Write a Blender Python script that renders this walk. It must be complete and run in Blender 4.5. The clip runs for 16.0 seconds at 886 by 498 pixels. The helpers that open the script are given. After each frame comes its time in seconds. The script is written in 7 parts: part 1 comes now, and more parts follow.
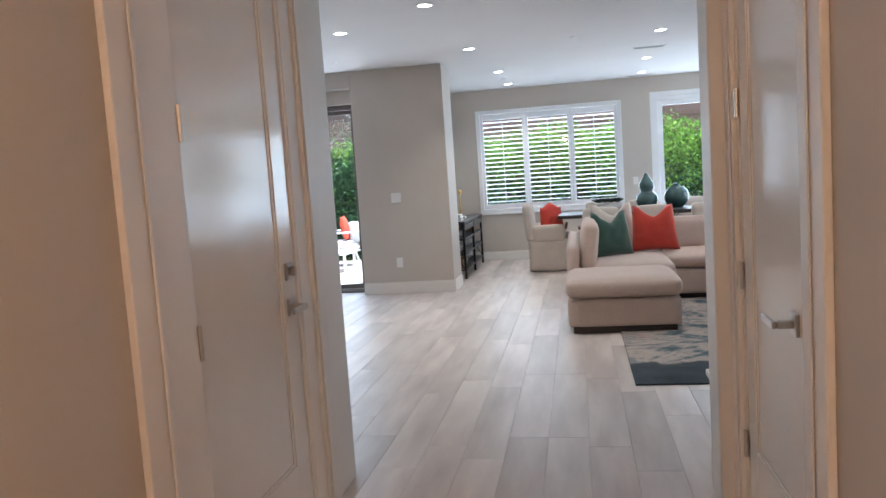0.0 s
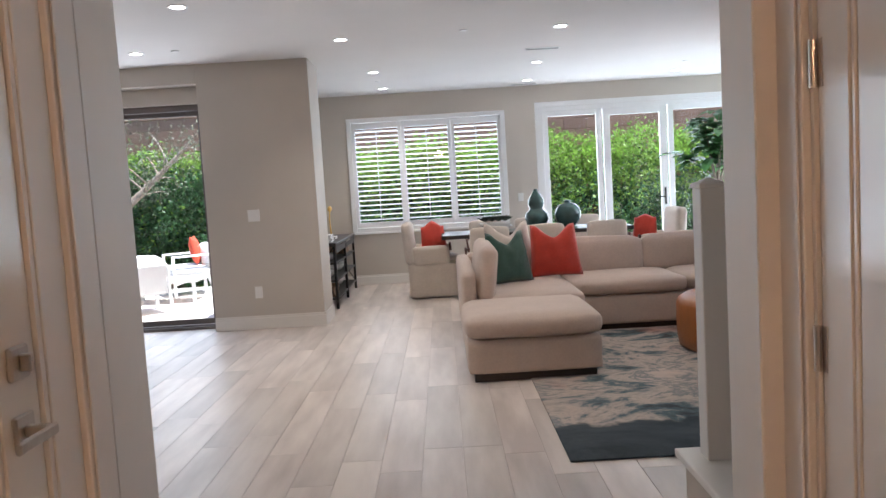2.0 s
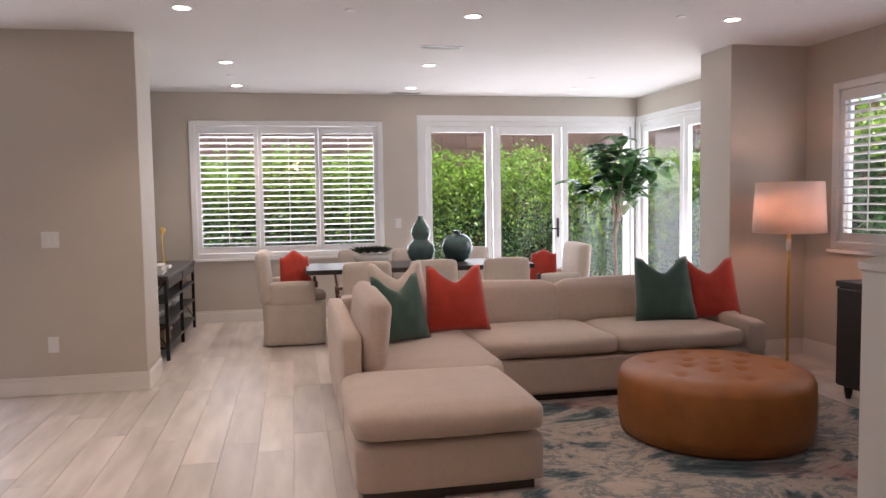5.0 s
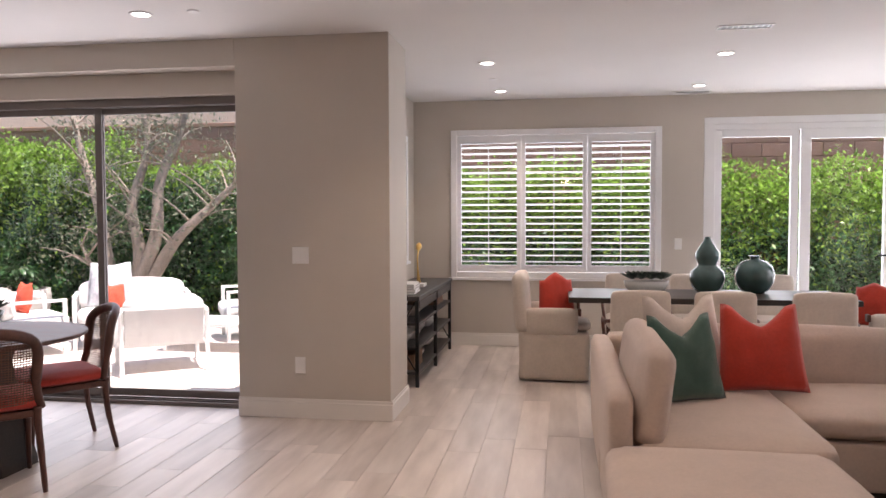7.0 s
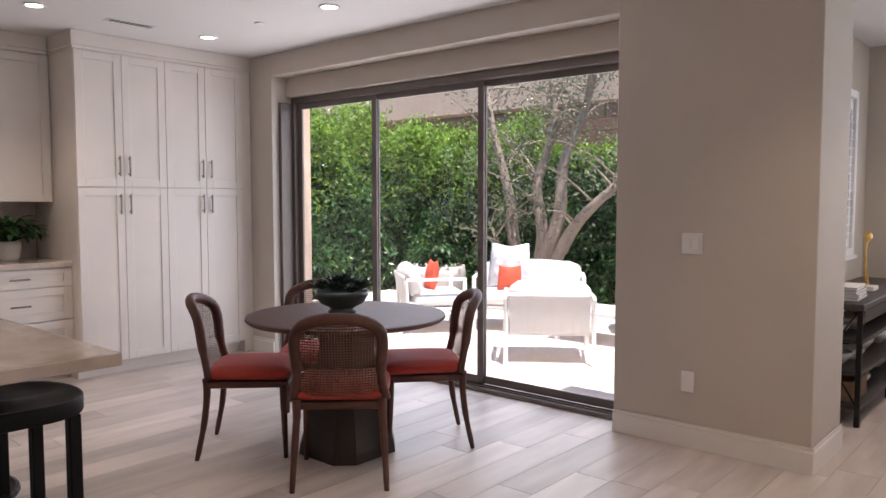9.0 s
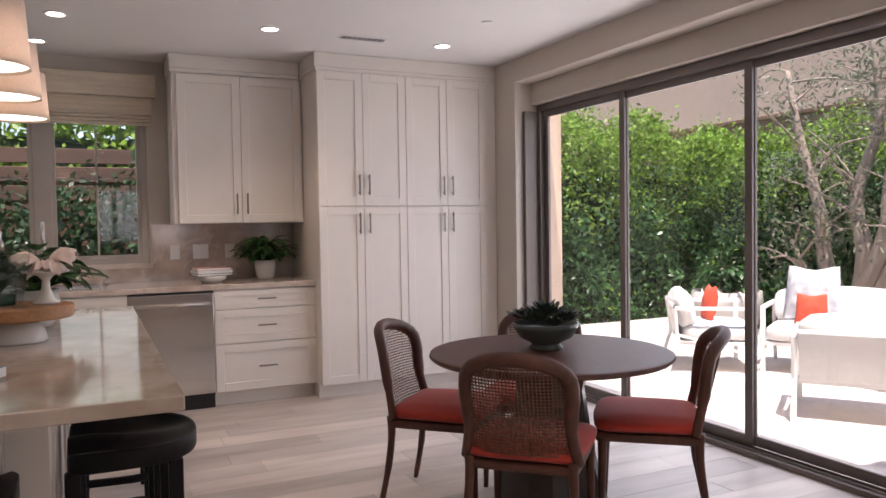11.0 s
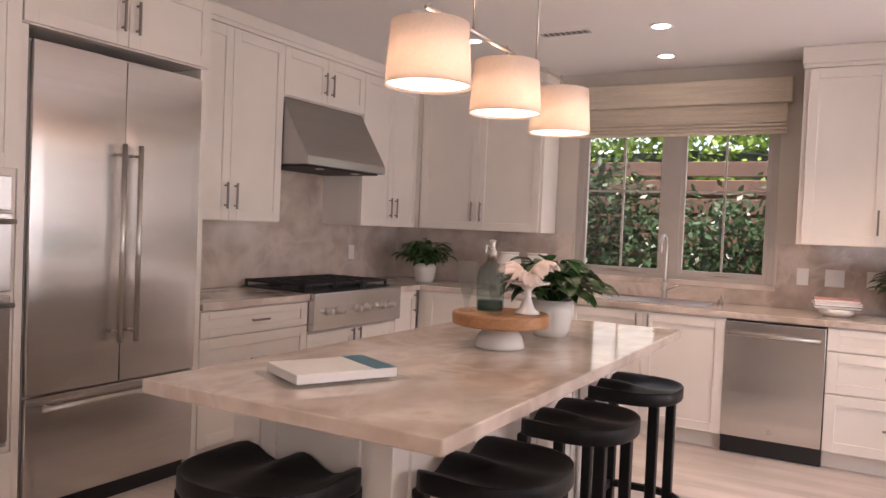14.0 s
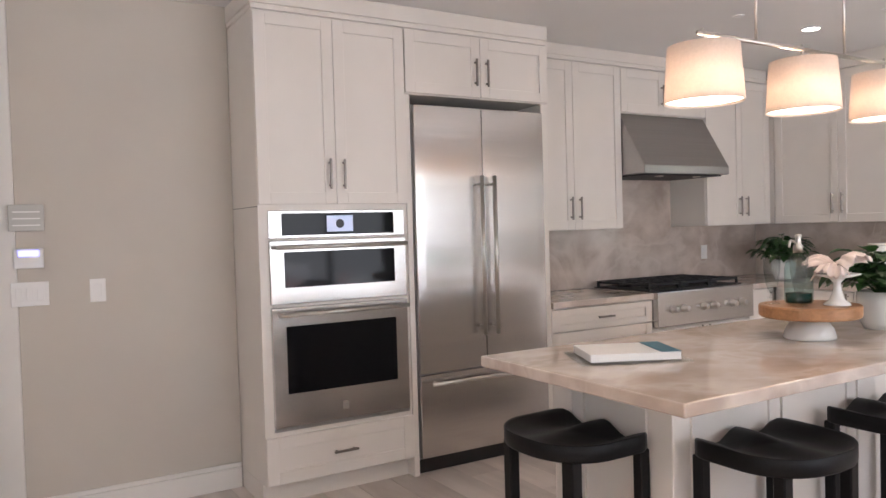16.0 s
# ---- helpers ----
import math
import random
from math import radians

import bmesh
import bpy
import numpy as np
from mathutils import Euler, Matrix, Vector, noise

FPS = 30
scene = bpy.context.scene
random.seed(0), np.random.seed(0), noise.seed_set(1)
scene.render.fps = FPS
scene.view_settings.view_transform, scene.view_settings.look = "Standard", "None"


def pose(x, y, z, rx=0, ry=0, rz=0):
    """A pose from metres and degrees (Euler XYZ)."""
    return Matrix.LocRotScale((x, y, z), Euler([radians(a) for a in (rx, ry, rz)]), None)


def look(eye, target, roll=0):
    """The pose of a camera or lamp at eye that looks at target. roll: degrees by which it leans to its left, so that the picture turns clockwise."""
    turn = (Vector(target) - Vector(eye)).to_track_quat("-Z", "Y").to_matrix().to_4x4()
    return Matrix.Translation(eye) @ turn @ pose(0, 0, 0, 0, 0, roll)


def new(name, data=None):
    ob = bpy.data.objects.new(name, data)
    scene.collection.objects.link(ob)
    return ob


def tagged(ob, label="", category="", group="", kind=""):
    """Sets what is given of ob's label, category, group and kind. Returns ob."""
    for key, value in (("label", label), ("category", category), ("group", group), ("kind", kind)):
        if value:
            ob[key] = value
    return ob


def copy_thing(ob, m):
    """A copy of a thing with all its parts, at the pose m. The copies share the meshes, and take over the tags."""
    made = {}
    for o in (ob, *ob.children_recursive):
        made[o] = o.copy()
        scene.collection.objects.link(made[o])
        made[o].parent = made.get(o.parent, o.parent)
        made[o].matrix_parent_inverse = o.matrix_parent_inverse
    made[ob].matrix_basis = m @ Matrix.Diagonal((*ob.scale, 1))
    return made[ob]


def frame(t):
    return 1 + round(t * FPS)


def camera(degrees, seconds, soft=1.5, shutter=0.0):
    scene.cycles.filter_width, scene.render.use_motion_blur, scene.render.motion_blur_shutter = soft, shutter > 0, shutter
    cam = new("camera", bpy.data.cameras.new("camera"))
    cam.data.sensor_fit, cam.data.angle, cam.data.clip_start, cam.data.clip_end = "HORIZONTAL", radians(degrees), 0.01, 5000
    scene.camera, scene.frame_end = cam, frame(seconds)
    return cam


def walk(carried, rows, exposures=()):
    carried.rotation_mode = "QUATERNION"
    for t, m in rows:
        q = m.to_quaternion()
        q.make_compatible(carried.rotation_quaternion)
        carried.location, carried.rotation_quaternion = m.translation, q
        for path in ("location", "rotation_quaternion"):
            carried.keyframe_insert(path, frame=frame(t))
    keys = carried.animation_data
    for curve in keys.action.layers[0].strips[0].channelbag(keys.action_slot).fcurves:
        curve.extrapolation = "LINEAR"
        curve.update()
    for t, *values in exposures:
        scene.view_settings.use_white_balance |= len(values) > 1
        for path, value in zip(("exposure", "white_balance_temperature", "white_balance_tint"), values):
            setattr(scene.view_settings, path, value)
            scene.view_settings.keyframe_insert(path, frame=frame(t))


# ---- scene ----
cam = camera(61.3, 16.0)
PATH = [
    (0, (1.481, -8.684, 1.331), (1.121, -6.725, 1.146), -3.8),
    (0.5, (1.4, -8.397, 1.321), (1.169, -6.417, 1.167), -2.8),
    (1, (1.3, -8.084, 1.327), (1.204, -6.093, 1.157), -3.3),
    (1.5, (1.266, -7.784, 1.317), (1.251, -5.791, 1.152), -3.6),
    (2, (1.245, -7.492, 1.316), (1.241, -5.498, 1.153), -3.4),
    (2.5, (1.174, -7.201, 1.325), (1.257, -5.21, 1.155), -4.1),
    (3, (1.13, -6.926, 1.32), (1.278, -4.938, 1.169), -3.0),
    (3.5, (1.125, -6.652, 1.341), (1.285, -4.661, 1.224), -1.9),
    (3.7, (1.11, -6.562, 1.345), (1.329, -4.577, 1.225), -2.2),
    (5.8, (1.112, -5.546, 1.433), (1.523, -3.593, 1.298), -0.5),
    (6, (1.124, -5.454, 1.433), (1.422, -3.48, 1.31), -1.0),
    (6.5, (1.127, -5.231, 1.409), (1.089, -3.233, 1.316), -0.9),
    (7, (1.162, -5.003, 1.42), (0.849, -3.03, 1.332), -0.2),
    (7.5, (1.144, -4.744, 1.43), (0.612, -2.818, 1.335), -1.2),
    (8, (1.12, -4.471, 1.425), (0.35, -2.627, 1.34), -1.0),
    (8.5, (1.102, -4.216, 1.408), (0.017, -2.539, 1.306), 0.1),
    (8.7, (1.075, -4.141, 1.401), (-0.111, -2.535, 1.285), 0.1),
    (10.8, (0.817, -3.233, 1.355), (-0.949, -2.298, 1.275), -0.8),
    (11, (0.782, -3.158, 1.351), (-1.024, -2.302, 1.282), -0.9),
    (11.5, (0.684, -2.923, 1.399), (-1.231, -2.354, 1.298), 0.0),
    (12, (0.615, -2.747, 1.393), (-1.349, -2.386, 1.266), 1.7),
    (12.5, (0.508, -2.547, 1.39), (-1.478, -2.343, 1.266), 1.5),
    (13, (0.375, -2.422, 1.382), (-1.621, -2.507, 1.29), 0.4),
    (13.5, (0.261, -2.258, 1.385), (-1.648, -2.851, 1.307), 1.0),
    (14, (0.21, -2.149, 1.391), (-1.53, -3.134, 1.333), 2.4),
    (14.5, (0.261, -2.015, 1.4), (-1.328, -3.228, 1.342), 0.7),
    (15, (0.292, -1.835, 1.413), (-1.122, -3.247, 1.345), -0.6),
    (15.5, (0.287, -1.673, 1.412), (-0.968, -3.229, 1.348), -0.4),
    (16, (0.358, -1.548, 1.413), (-0.67, -3.263, 1.359), -1.6),
]
walk(cam, [(t, look(eye, target, roll)) for t, eye, target, roll in PATH], exposures=[(0, 1.52, 5350, 6), (1, 1.5, 5550, 8), (2.5, 1.3, 5900, 11), (3.5, 1.22, 5950, 13), (6, 1.2, 6750, 23), (8.5, 0.98, 6500, 20), (11, 0.87, 6750, 22), (12, 1.15, 7000, 26), (12.5, 1.25, 7100, 27), (13.5, 1.52, 7350, 33), (14.5, 1.75, 7050, 23), (16, 1.9, 6450, 17)])
SKY, SUN = 0.15, 4.5
W_SLIDER, W_WINDOW, W_GLAZE, W_SIDE, W_KITCHEN = 27, 21, 32, 18, 1.5
W_PENDANT, W_SPOT, W_HALL = 0.45, 17, 19

# ---- world and light ----
world = bpy.data.worlds.new("sky_world")
scene.world = world
world.use_nodes = True
wn = world.node_tree
sky = wn.nodes.new("ShaderNodeTexSky")
sky.sky_type, sky.sun_disc = "NISHITA", False
sky.sun_elevation, sky.sun_rotation = radians(73), radians(107)
sky.air_density, sky.dust_density = 1.0, 1.0
wn.nodes["Background"].inputs["Strength"].default_value = SKY
wn.links.new(sky.outputs["Color"], wn.nodes["Background"].inputs["Color"])
sun = new("sun", bpy.data.lights.new("sun", "SUN"))
sun.data.energy, sun.data.angle, sun.data.color = SUN, radians(0.6), (1.0, 0.95, 0.87)
sun.matrix_world = look((0, 0, 12), (-0.28, 0.085, 12 - 0.956))


def area(name, eye, target, sx, sy, power, color=(1, 1, 1)):
    ob = new(name, bpy.data.lights.new(name, "AREA"))
    ob.data.shape, ob.data.size, ob.data.size_y, ob.data.energy, ob.data.color = "RECTANGLE", sx, sy, power, color
    ob.matrix_world = look(eye, target)
    return ob


# daylight of the sky in the openings
area("sky_light_slider", (-2.8, 0.62, 1.25), (-2.8, -3, 1.0), 3.2, 2.1, W_SLIDER, (0.86, 0.93, 1.0))
area("sky_light_window", (1.08, 3.32, 1.55), (1.08, -2, 1.4), 2.1, 1.5, W_WINDOW, (0.9, 0.95, 1.0))
area("sky_light_glazing", (4.0, 3.32, 1.25), (4.0, -2, 1.0), 2.6, 2.2, W_GLAZE, (0.9, 0.95, 1.0))
area("sky_light_side_glazing", (5.72, 1.75, 1.25), (0, 1.75, 1.0), 2.2, 2.2, W_GLAZE, (0.9, 0.95, 1.0))
area("sky_light_side_window", (5.72, -2.0, 1.5), (0, -2.0, 1.2), 1.9, 1.6, W_SIDE, (0.9, 0.95, 1.0))
area("sky_light_kitchen", (-5.86, -3.46, 1.62), (0, -3.46, 1.3), 1.3, 1.0, W_KITCHEN, (0.9, 0.98, 0.95))


# ---- tools ----
def part(name, bm, material, parent=None, label="", smooth=False):
    me = bpy.data.meshes.new(name)
    bm.to_mesh(me)
    bm.free()
    if smooth:
        me.polygons.foreach_set("use_smooth", [True] * len(me.polygons))
    if material:
        me.materials.append(material)
    ob = new(name, me)
    if parent:
        ob.parent = parent
    if label:
        ob["label"] = label
    return ob


def thing(name, m, label, category, group="", kind=""):
    ob = new(name)
    ob.empty_display_size = 0.1
    ob.matrix_world = m if isinstance(m, Matrix) else pose(*m)
    return tagged(ob, label, category, group, kind)


def structure(name, bm, material, label, category):
    return tagged(part(name, bm, material), label, category, "", "structure")


def boxes(rows, bevel=0.0, seg=1):
    """A mesh of boxes (x0, x1, y0, y1, z0, z1), with bevelled edges."""
    bm = bmesh.new()
    for x0, x1, y0, y1, z0, z1 in rows:
        v = [bm.verts.new((x, y, z)) for x in (x0, x1) for y in (y0, y1) for z in (z0, z1)]
        for q in ((0, 1, 3, 2), (4, 6, 7, 5), (0, 4, 5, 1), (2, 3, 7, 6), (0, 2, 6, 4), (1, 5, 7, 3)):
            bm.faces.new([v[i] for i in q])
    if bevel:
        bmesh.ops.bevel(bm, geom=list(bm.edges), offset=bevel, segments=seg, affect="EDGES", profile=0.5)
    return bm


def box(x0, x1, y0, y1, z0, z1, bevel=0.003, seg=1):
    return boxes([(x0, x1, y0, y1, z0, z1)], bevel, seg)


def lathe(profile, seg=32, center=(0, 0, 0), squash=1.0, loop=False):
    """Turns (radius, z) rows round the upright axis."""
    bm = bmesh.new()
    rings = []
    for r, z in profile:
        if r < 1e-5:
            rings.append([bm.verts.new((center[0], center[1], center[2] + z))])
        else:
            rings.append([bm.verts.new((center[0] + r * math.cos(a), center[1] + squash * r * math.sin(a), center[2] + z)) for a in (2 * math.pi * k / seg for k in range(seg))])
    for a, b in zip(rings, rings[1:] + (rings[:1] if loop else [])):
        for k in range(seg):
            q = (k + 1) % seg
            if len(a) == 1 and len(b) > 1:
                bm.faces.new((a[0], b[q], b[k]))
            elif len(b) == 1 and len(a) > 1:
                bm.faces.new((a[k], a[q], b[0]))
            elif len(a) > 1:
                bm.faces.new((a[k], a[q], b[q], b[k]))
    for ring in () if loop else (rings[0], rings[-1]):
        if len(ring) > 1:
            bm.faces.new(ring if ring is rings[-1] else ring[::-1])
    bmesh.ops.recalc_face_normals(bm, faces=list(bm.faces))
    return bm


def tube(path, radii, seg=8, flat=1.0, bm=None):
    """Sweeps a round or oval section along points; radii: one number or one a point."""
    bm = bm or bmesh.new()
    pts = [Vector(p) for p in path]
    if isinstance(radii, (int, float)):
        radii = [radii] * len(pts)
    rings, side = [], None
    for i, p in enumerate(pts):
        d = (pts[min(i + 1, len(pts) - 1)] - pts[max(i - 1, 0)]).normalized()
        if side is None:
            side = d.orthogonal().normalized() if abs(d.z) > 0.9 else d.cross(Vector((0, 0, 1))).normalized()
        side = (side - d * side.dot(d)).normalized()
        up = d.cross(side)
        rings.append([bm.verts.new(p + radii[i] * (math.cos(a) * side + flat * math.sin(a) * up)) for a in (2 * math.pi * k / seg for k in range(seg))])
    for a, b in zip(rings, rings[1:]):
        for k in range(seg):
            bm.faces.new((a[k], a[(k + 1) % seg], b[(k + 1) % seg], b[k]))
    bm.faces.new(rings[0][::-1])
    bm.faces.new(rings[-1])
    return bm


def bent(points, n=6):
    """A smooth line through points (Catmull-Rom)."""
    p = [Vector(q) for q in points]
    p = [2 * p[0] - p[1]] + p + [2 * p[-1] - p[-2]]
    out = []
    for a, b, c, d in zip(p, p[1:], p[2:], p[3:]):
        for k in range(n):
            t = k / n
            out.append(0.5 * (2 * b + (c - a) * t + (2 * a - 5 * b + 4 * c - d) * t * t + (3 * b - a - 3 * c + d) * t ** 3))
    return out + [p[-2]]


def cushion(x0, x1, y0, y1, z0, z1, r=0.06, puff=0.02, cuts=7, rough=0.004, seed=0):
    """A soft upholstered block with rounded edges that swells a little."""
    bm = bmesh.new()
    bmesh.ops.create_cube(bm, size=2)
    bmesh.ops.subdivide_edges(bm, edges=list(bm.edges), cuts=cuts, use_grid_fill=True)
    h = Vector(((x1 - x0) / 2, (y1 - y0) / 2, (z1 - z0) / 2))
    c = Vector(((x1 + x0) / 2, (y1 + y0) / 2, (z1 + z0) / 2))
    rr = min(r, *h)
    for v in bm.verts:
        u = Vector([math.copysign(abs(k) ** 0.8, k) for k in v.co])
        p = Vector([u[i] * h[i] for i in range(3)])
        core = Vector([max(-(h[i] - rr), min(h[i] - rr, p[i])) for i in range(3)])
        d = p - core
        p = core + (d.normalized() * rr if d.length > 1e-6 else d)
        for i in range(3):
            j, k = (i + 1) % 3, (i + 2) % 3
            if abs(v.co[i]) > 0.99:
                p[i] += math.copysign(puff, u[i]) * (1 - u[j] ** 2) * (1 - u[k] ** 2)
        p += Vector((1, 1, 1)) * 0 + noise.noise_vector((p + Vector((seed, 3.1 * seed, 0))) * 5) * rough
        v.co = c + p
    return bm


def grid_mesh(nu, nv, f):
    bm = bmesh.new()
    vs = [[bm.verts.new(f(i / nu, j / nv)) for j in range(nv + 1)] for i in range(nu + 1)]
    for i in range(nu):
        for j in range(nv):
            bm.faces.new((vs[i][j], vs[i + 1][j], vs[i + 1][j + 1], vs[i][j + 1]))
    return bm


# ---- materials ----
def material(name, color, rough=0.5, metal=0.0, noise_scale=20.0, vary=0.08, bump=0.0, bump_scale=200.0, spec=0.5, stretch=(1, 1, 1), second=None, coat=0.0, per_piece=0.0, sheen=0.0, through_light=0.0, island=0.0):
    m = bpy.data.materials.new(name)
    m.use_nodes = True
    t = m.node_tree
    b = t.nodes["Principled BSDF"]
    b.inputs["Roughness"].default_value, b.inputs["Metallic"].default_value = rough, metal
    b.inputs["Specular IOR Level"].default_value = spec
    b.inputs["Coat Weight"].default_value = coat
    b.inputs["Sheen Weight"].default_value = sheen
    b.inputs["Coat Roughness"].default_value = 0.06
    co = t.nodes.new("ShaderNodeTexCoord")
    mp = t.nodes.new("ShaderNodeMapping")
    mp.inputs["Scale"].default_value = stretch
    t.links.new(co.outputs["Object"], mp.inputs["Vector"])
    if per_piece:
        oi, sc = t.nodes.new("ShaderNodeObjectInfo"), t.nodes.new("ShaderNodeVectorMath")
        sc.operation = "SCALE"
        sc.inputs[0].default_value, sc.inputs[0].default_value = (37.0, 91.0, 13.0), (37.0, 91.0, 13.0)
        t.links.new(oi.outputs["Random"], sc.inputs["Scale"])
        t.links.new(sc.outputs["Vector"], mp.inputs["Location"])
    n1 = t.nodes.new("ShaderNodeTexNoise")
    n1.inputs["Scale"].default_value, n1.inputs["Detail"].default_value = noise_scale, 6
    t.links.new(mp.outputs["Vector"], n1.inputs["Vector"])
    n2 = t.nodes.new("ShaderNodeTexNoise")
    n2.inputs["Scale"].default_value, n2.inputs["Detail"].default_value = noise_scale * 0.13, 3
    t.links.new(mp.outputs["Vector"], n2.inputs["Vector"])
    add = t.nodes.new("ShaderNodeMath")
    add.operation = "ADD"
    t.links.new(n1.outputs["Fac"], add.inputs[0])
    t.links.new(n2.outputs["Fac"], add.inputs[1])
    ramp = t.nodes.new("ShaderNodeValToRGB")
    half = t.nodes.new("ShaderNodeMath")
    half.operation = "MULTIPLY"
    half.inputs[1].default_value = 0.5
    t.links.new(add.outputs[0], half.inputs[0])
    t.links.new(half.outputs[0], ramp.inputs["Fac"])
    two = second or color
    ramp.color_ramp.elements[0].position, ramp.color_ramp.elements[1].position = 0.36, 0.64
    ramp.color_ramp.elements[0].color = (*[c * (1 - vary) for c in color], 1)
    ramp.color_ramp.elements[1].color = (*[min(1, c * (1 + vary)) for c in two], 1)
    out = ramp.outputs["Color"]
    if per_piece or island:
        if per_piece:
            src = t.nodes.new("ShaderNodeObjectInfo").outputs["Random"]
        else:
            src = t.nodes.new("ShaderNodeNewGeometry").outputs["Random Per Island"]
        hs = t.nodes.new("ShaderNodeHueSaturation")
        mr = t.nodes.new("ShaderNodeMapRange")
        w = per_piece or island
        mr.inputs["To Min"].default_value, mr.inputs["To Max"].default_value = 1 - w, 1 + w
        t.links.new(src, mr.inputs["Value"])
        t.links.new(mr.outputs["Result"], hs.inputs["Value"])
        t.links.new(out, hs.inputs["Color"])
        out = hs.outputs["Color"]
    t.links.new(out, b.inputs["Base Color"])
    rv = t.nodes.new("ShaderNodeMapRange")
    rv.inputs["To Min"].default_value, rv.inputs["To Max"].default_value = max(0.02, rough * 0.85), min(1, rough * 1.15)
    t.links.new(n2.outputs["Fac"], rv.inputs["Value"])
    t.links.new(rv.outputs["Result"], b.inputs["Roughness"])
    if bump:
        nb = t.nodes.new("ShaderNodeTexNoise")
        nb.inputs["Scale"].default_value, nb.inputs["Detail"].default_value = bump_scale, 4
        t.links.new(mp.outputs["Vector"], nb.inputs["Vector"])
        bp = t.nodes.new("ShaderNodeBump")
        bp.inputs["Strength"].default_value, bp.inputs["Distance"].default_value = bump, 0.004
        t.links.new(nb.outputs["Fac"], bp.inputs["Height"])
        t.links.new(bp.outputs["Normal"], b.inputs["Normal"])
    if through_light:
        tr = t.nodes.new("ShaderNodeBsdfTranslucent")
        mix = t.nodes.new("ShaderNodeMixShader")
        mix.inputs["Fac"].default_value = through_light
        t.links.new(out, tr.inputs["Color"])
        t.links.new(b.outputs["BSDF"], mix.inputs[1])
        t.links.new(tr.outputs["BSDF"], mix.inputs[2])
        t.links.new(mix.outputs["Shader"], t.nodes["Material Output"].inputs["Surface"])
    return m


def glow(name, color, strength):
    m = bpy.data.materials.new(name)
    m.use_nodes = True
    b = m.node_tree.nodes["Principled BSDF"]
    b.inputs["Base Color"].default_value = (0.8, 0.8, 0.8, 1)
    b.inputs["Emission Color"].default_value = (*color, 1)
    b.inputs["Emission Strength"].default_value = strength
    return m


def glass(name, tint=(1, 1, 1), rough=0.0, gloss=0.55):
    """Thin clear glass: sees through, with a mirror gloss that grows at grazing angles."""
    m = bpy.data.materials.new(name)
    m.use_nodes = True
    t = m.node_tree
    t.nodes.remove(t.nodes["Principled BSDF"])
    a, g, f, mix = (t.nodes.new(k) for k in ("ShaderNodeBsdfTransparent", "ShaderNodeBsdfGlossy", "ShaderNodeLayerWeight", "ShaderNodeMixShader"))
    p, k = t.nodes.new("ShaderNodeMath"), t.nodes.new("ShaderNodeMath")
    p.operation, p.inputs[1].default_value = "POWER", 5.0
    k.operation, k.inputs[1].default_value, k.inputs[2].default_value = "MULTIPLY_ADD", gloss, 0.03
    f.inputs["Blend"].default_value = 0.5
    a.inputs["Color"].default_value = (*tint, 1)
    g.inputs["Roughness"].default_value = rough
    t.links.new(f.outputs["Facing"], p.inputs[0])
    t.links.new(p.outputs[0], k.inputs[0])
    t.links.new(k.outputs[0], mix.inputs[0])
    t.links.new(a.outputs[0], mix.inputs[1])
    t.links.new(g.outputs[0], mix.inputs[2])
    t.links.new(mix.outputs[0], t.nodes["Material Output"].inputs["Surface"])
    return m


PAINT = material("wall_paint", (0.56, 0.51, 0.45), 0.75, noise_scale=3, vary=0.03, bump=0.12, bump_scale=260)
CEIL = material("ceiling_paint", (0.78, 0.77, 0.76), 0.85, noise_scale=2, vary=0.02, bump=0.1, bump_scale=240)
TRIM = material("trim_paint", (0.78, 0.75, 0.71), 0.5, noise_scale=4, vary=0.03, bump=0.03, bump_scale=90)
DOORP = material("door_gloss_paint", (0.76, 0.72, 0.66), 0.16, noise_scale=3, vary=0.03, bump=0.04, bump_scale=25, coat=0.2)
WHITE = material("white_window_paint", (0.82, 0.82, 0.82), 0.4, noise_scale=5, vary=0.03)
BRONZE = material("bronze_aluminium", (0.16, 0.135, 0.12), 0.45, 0.3, noise_scale=8, vary=0.08)
GLASS = glass("window_glass")
CAB = material("cabinet_paint", (0.765, 0.715, 0.66), 0.42, noise_scale=4, vary=0.03, bump=0.04, bump_scale=120)
NICKEL = material("brushed_nickel", (0.55, 0.52, 0.48), 0.3, 1.0, noise_scale=60, vary=0.08, stretch=(1, 1, 0.1))
PULL = material("satin_nickel_pull", (0.27, 0.245, 0.22), 0.38, 1.0, noise_scale=60, vary=0.08)
PLASTIC = material("white_plastic", (0.8, 0.79, 0.77), 0.35, noise_scale=5, vary=0.02)
BLACK = material("black_plastic", (0.015, 0.015, 0.017), 0.35, noise_scale=8, vary=0.1)
LAMPGLOW = glow("downlight_glow", (1.0, 0.93, 0.84), 6.0)
PLANKS = material("washed_oak_tile", (0.555, 0.475, 0.43), 0.38, noise_scale=2.6, vary=0.16, bump=0.05, bump_scale=30, stretch=(3.0, 0.55, 1), second=(0.645, 0.58, 0.53), per_piece=0.17)
PLANKS_FAR = material("washed_oak_tile_beyond", (0.555, 0.475, 0.43), 0.38, noise_scale=2.6, vary=0.16, bump=0.05, bump_scale=30, stretch=(3.0, 0.55, 1), second=(0.645, 0.58, 0.53), island=0.17)
GROUT = material("grout", (0.7, 0.63, 0.58), 0.9, noise_scale=30, vary=0.1)

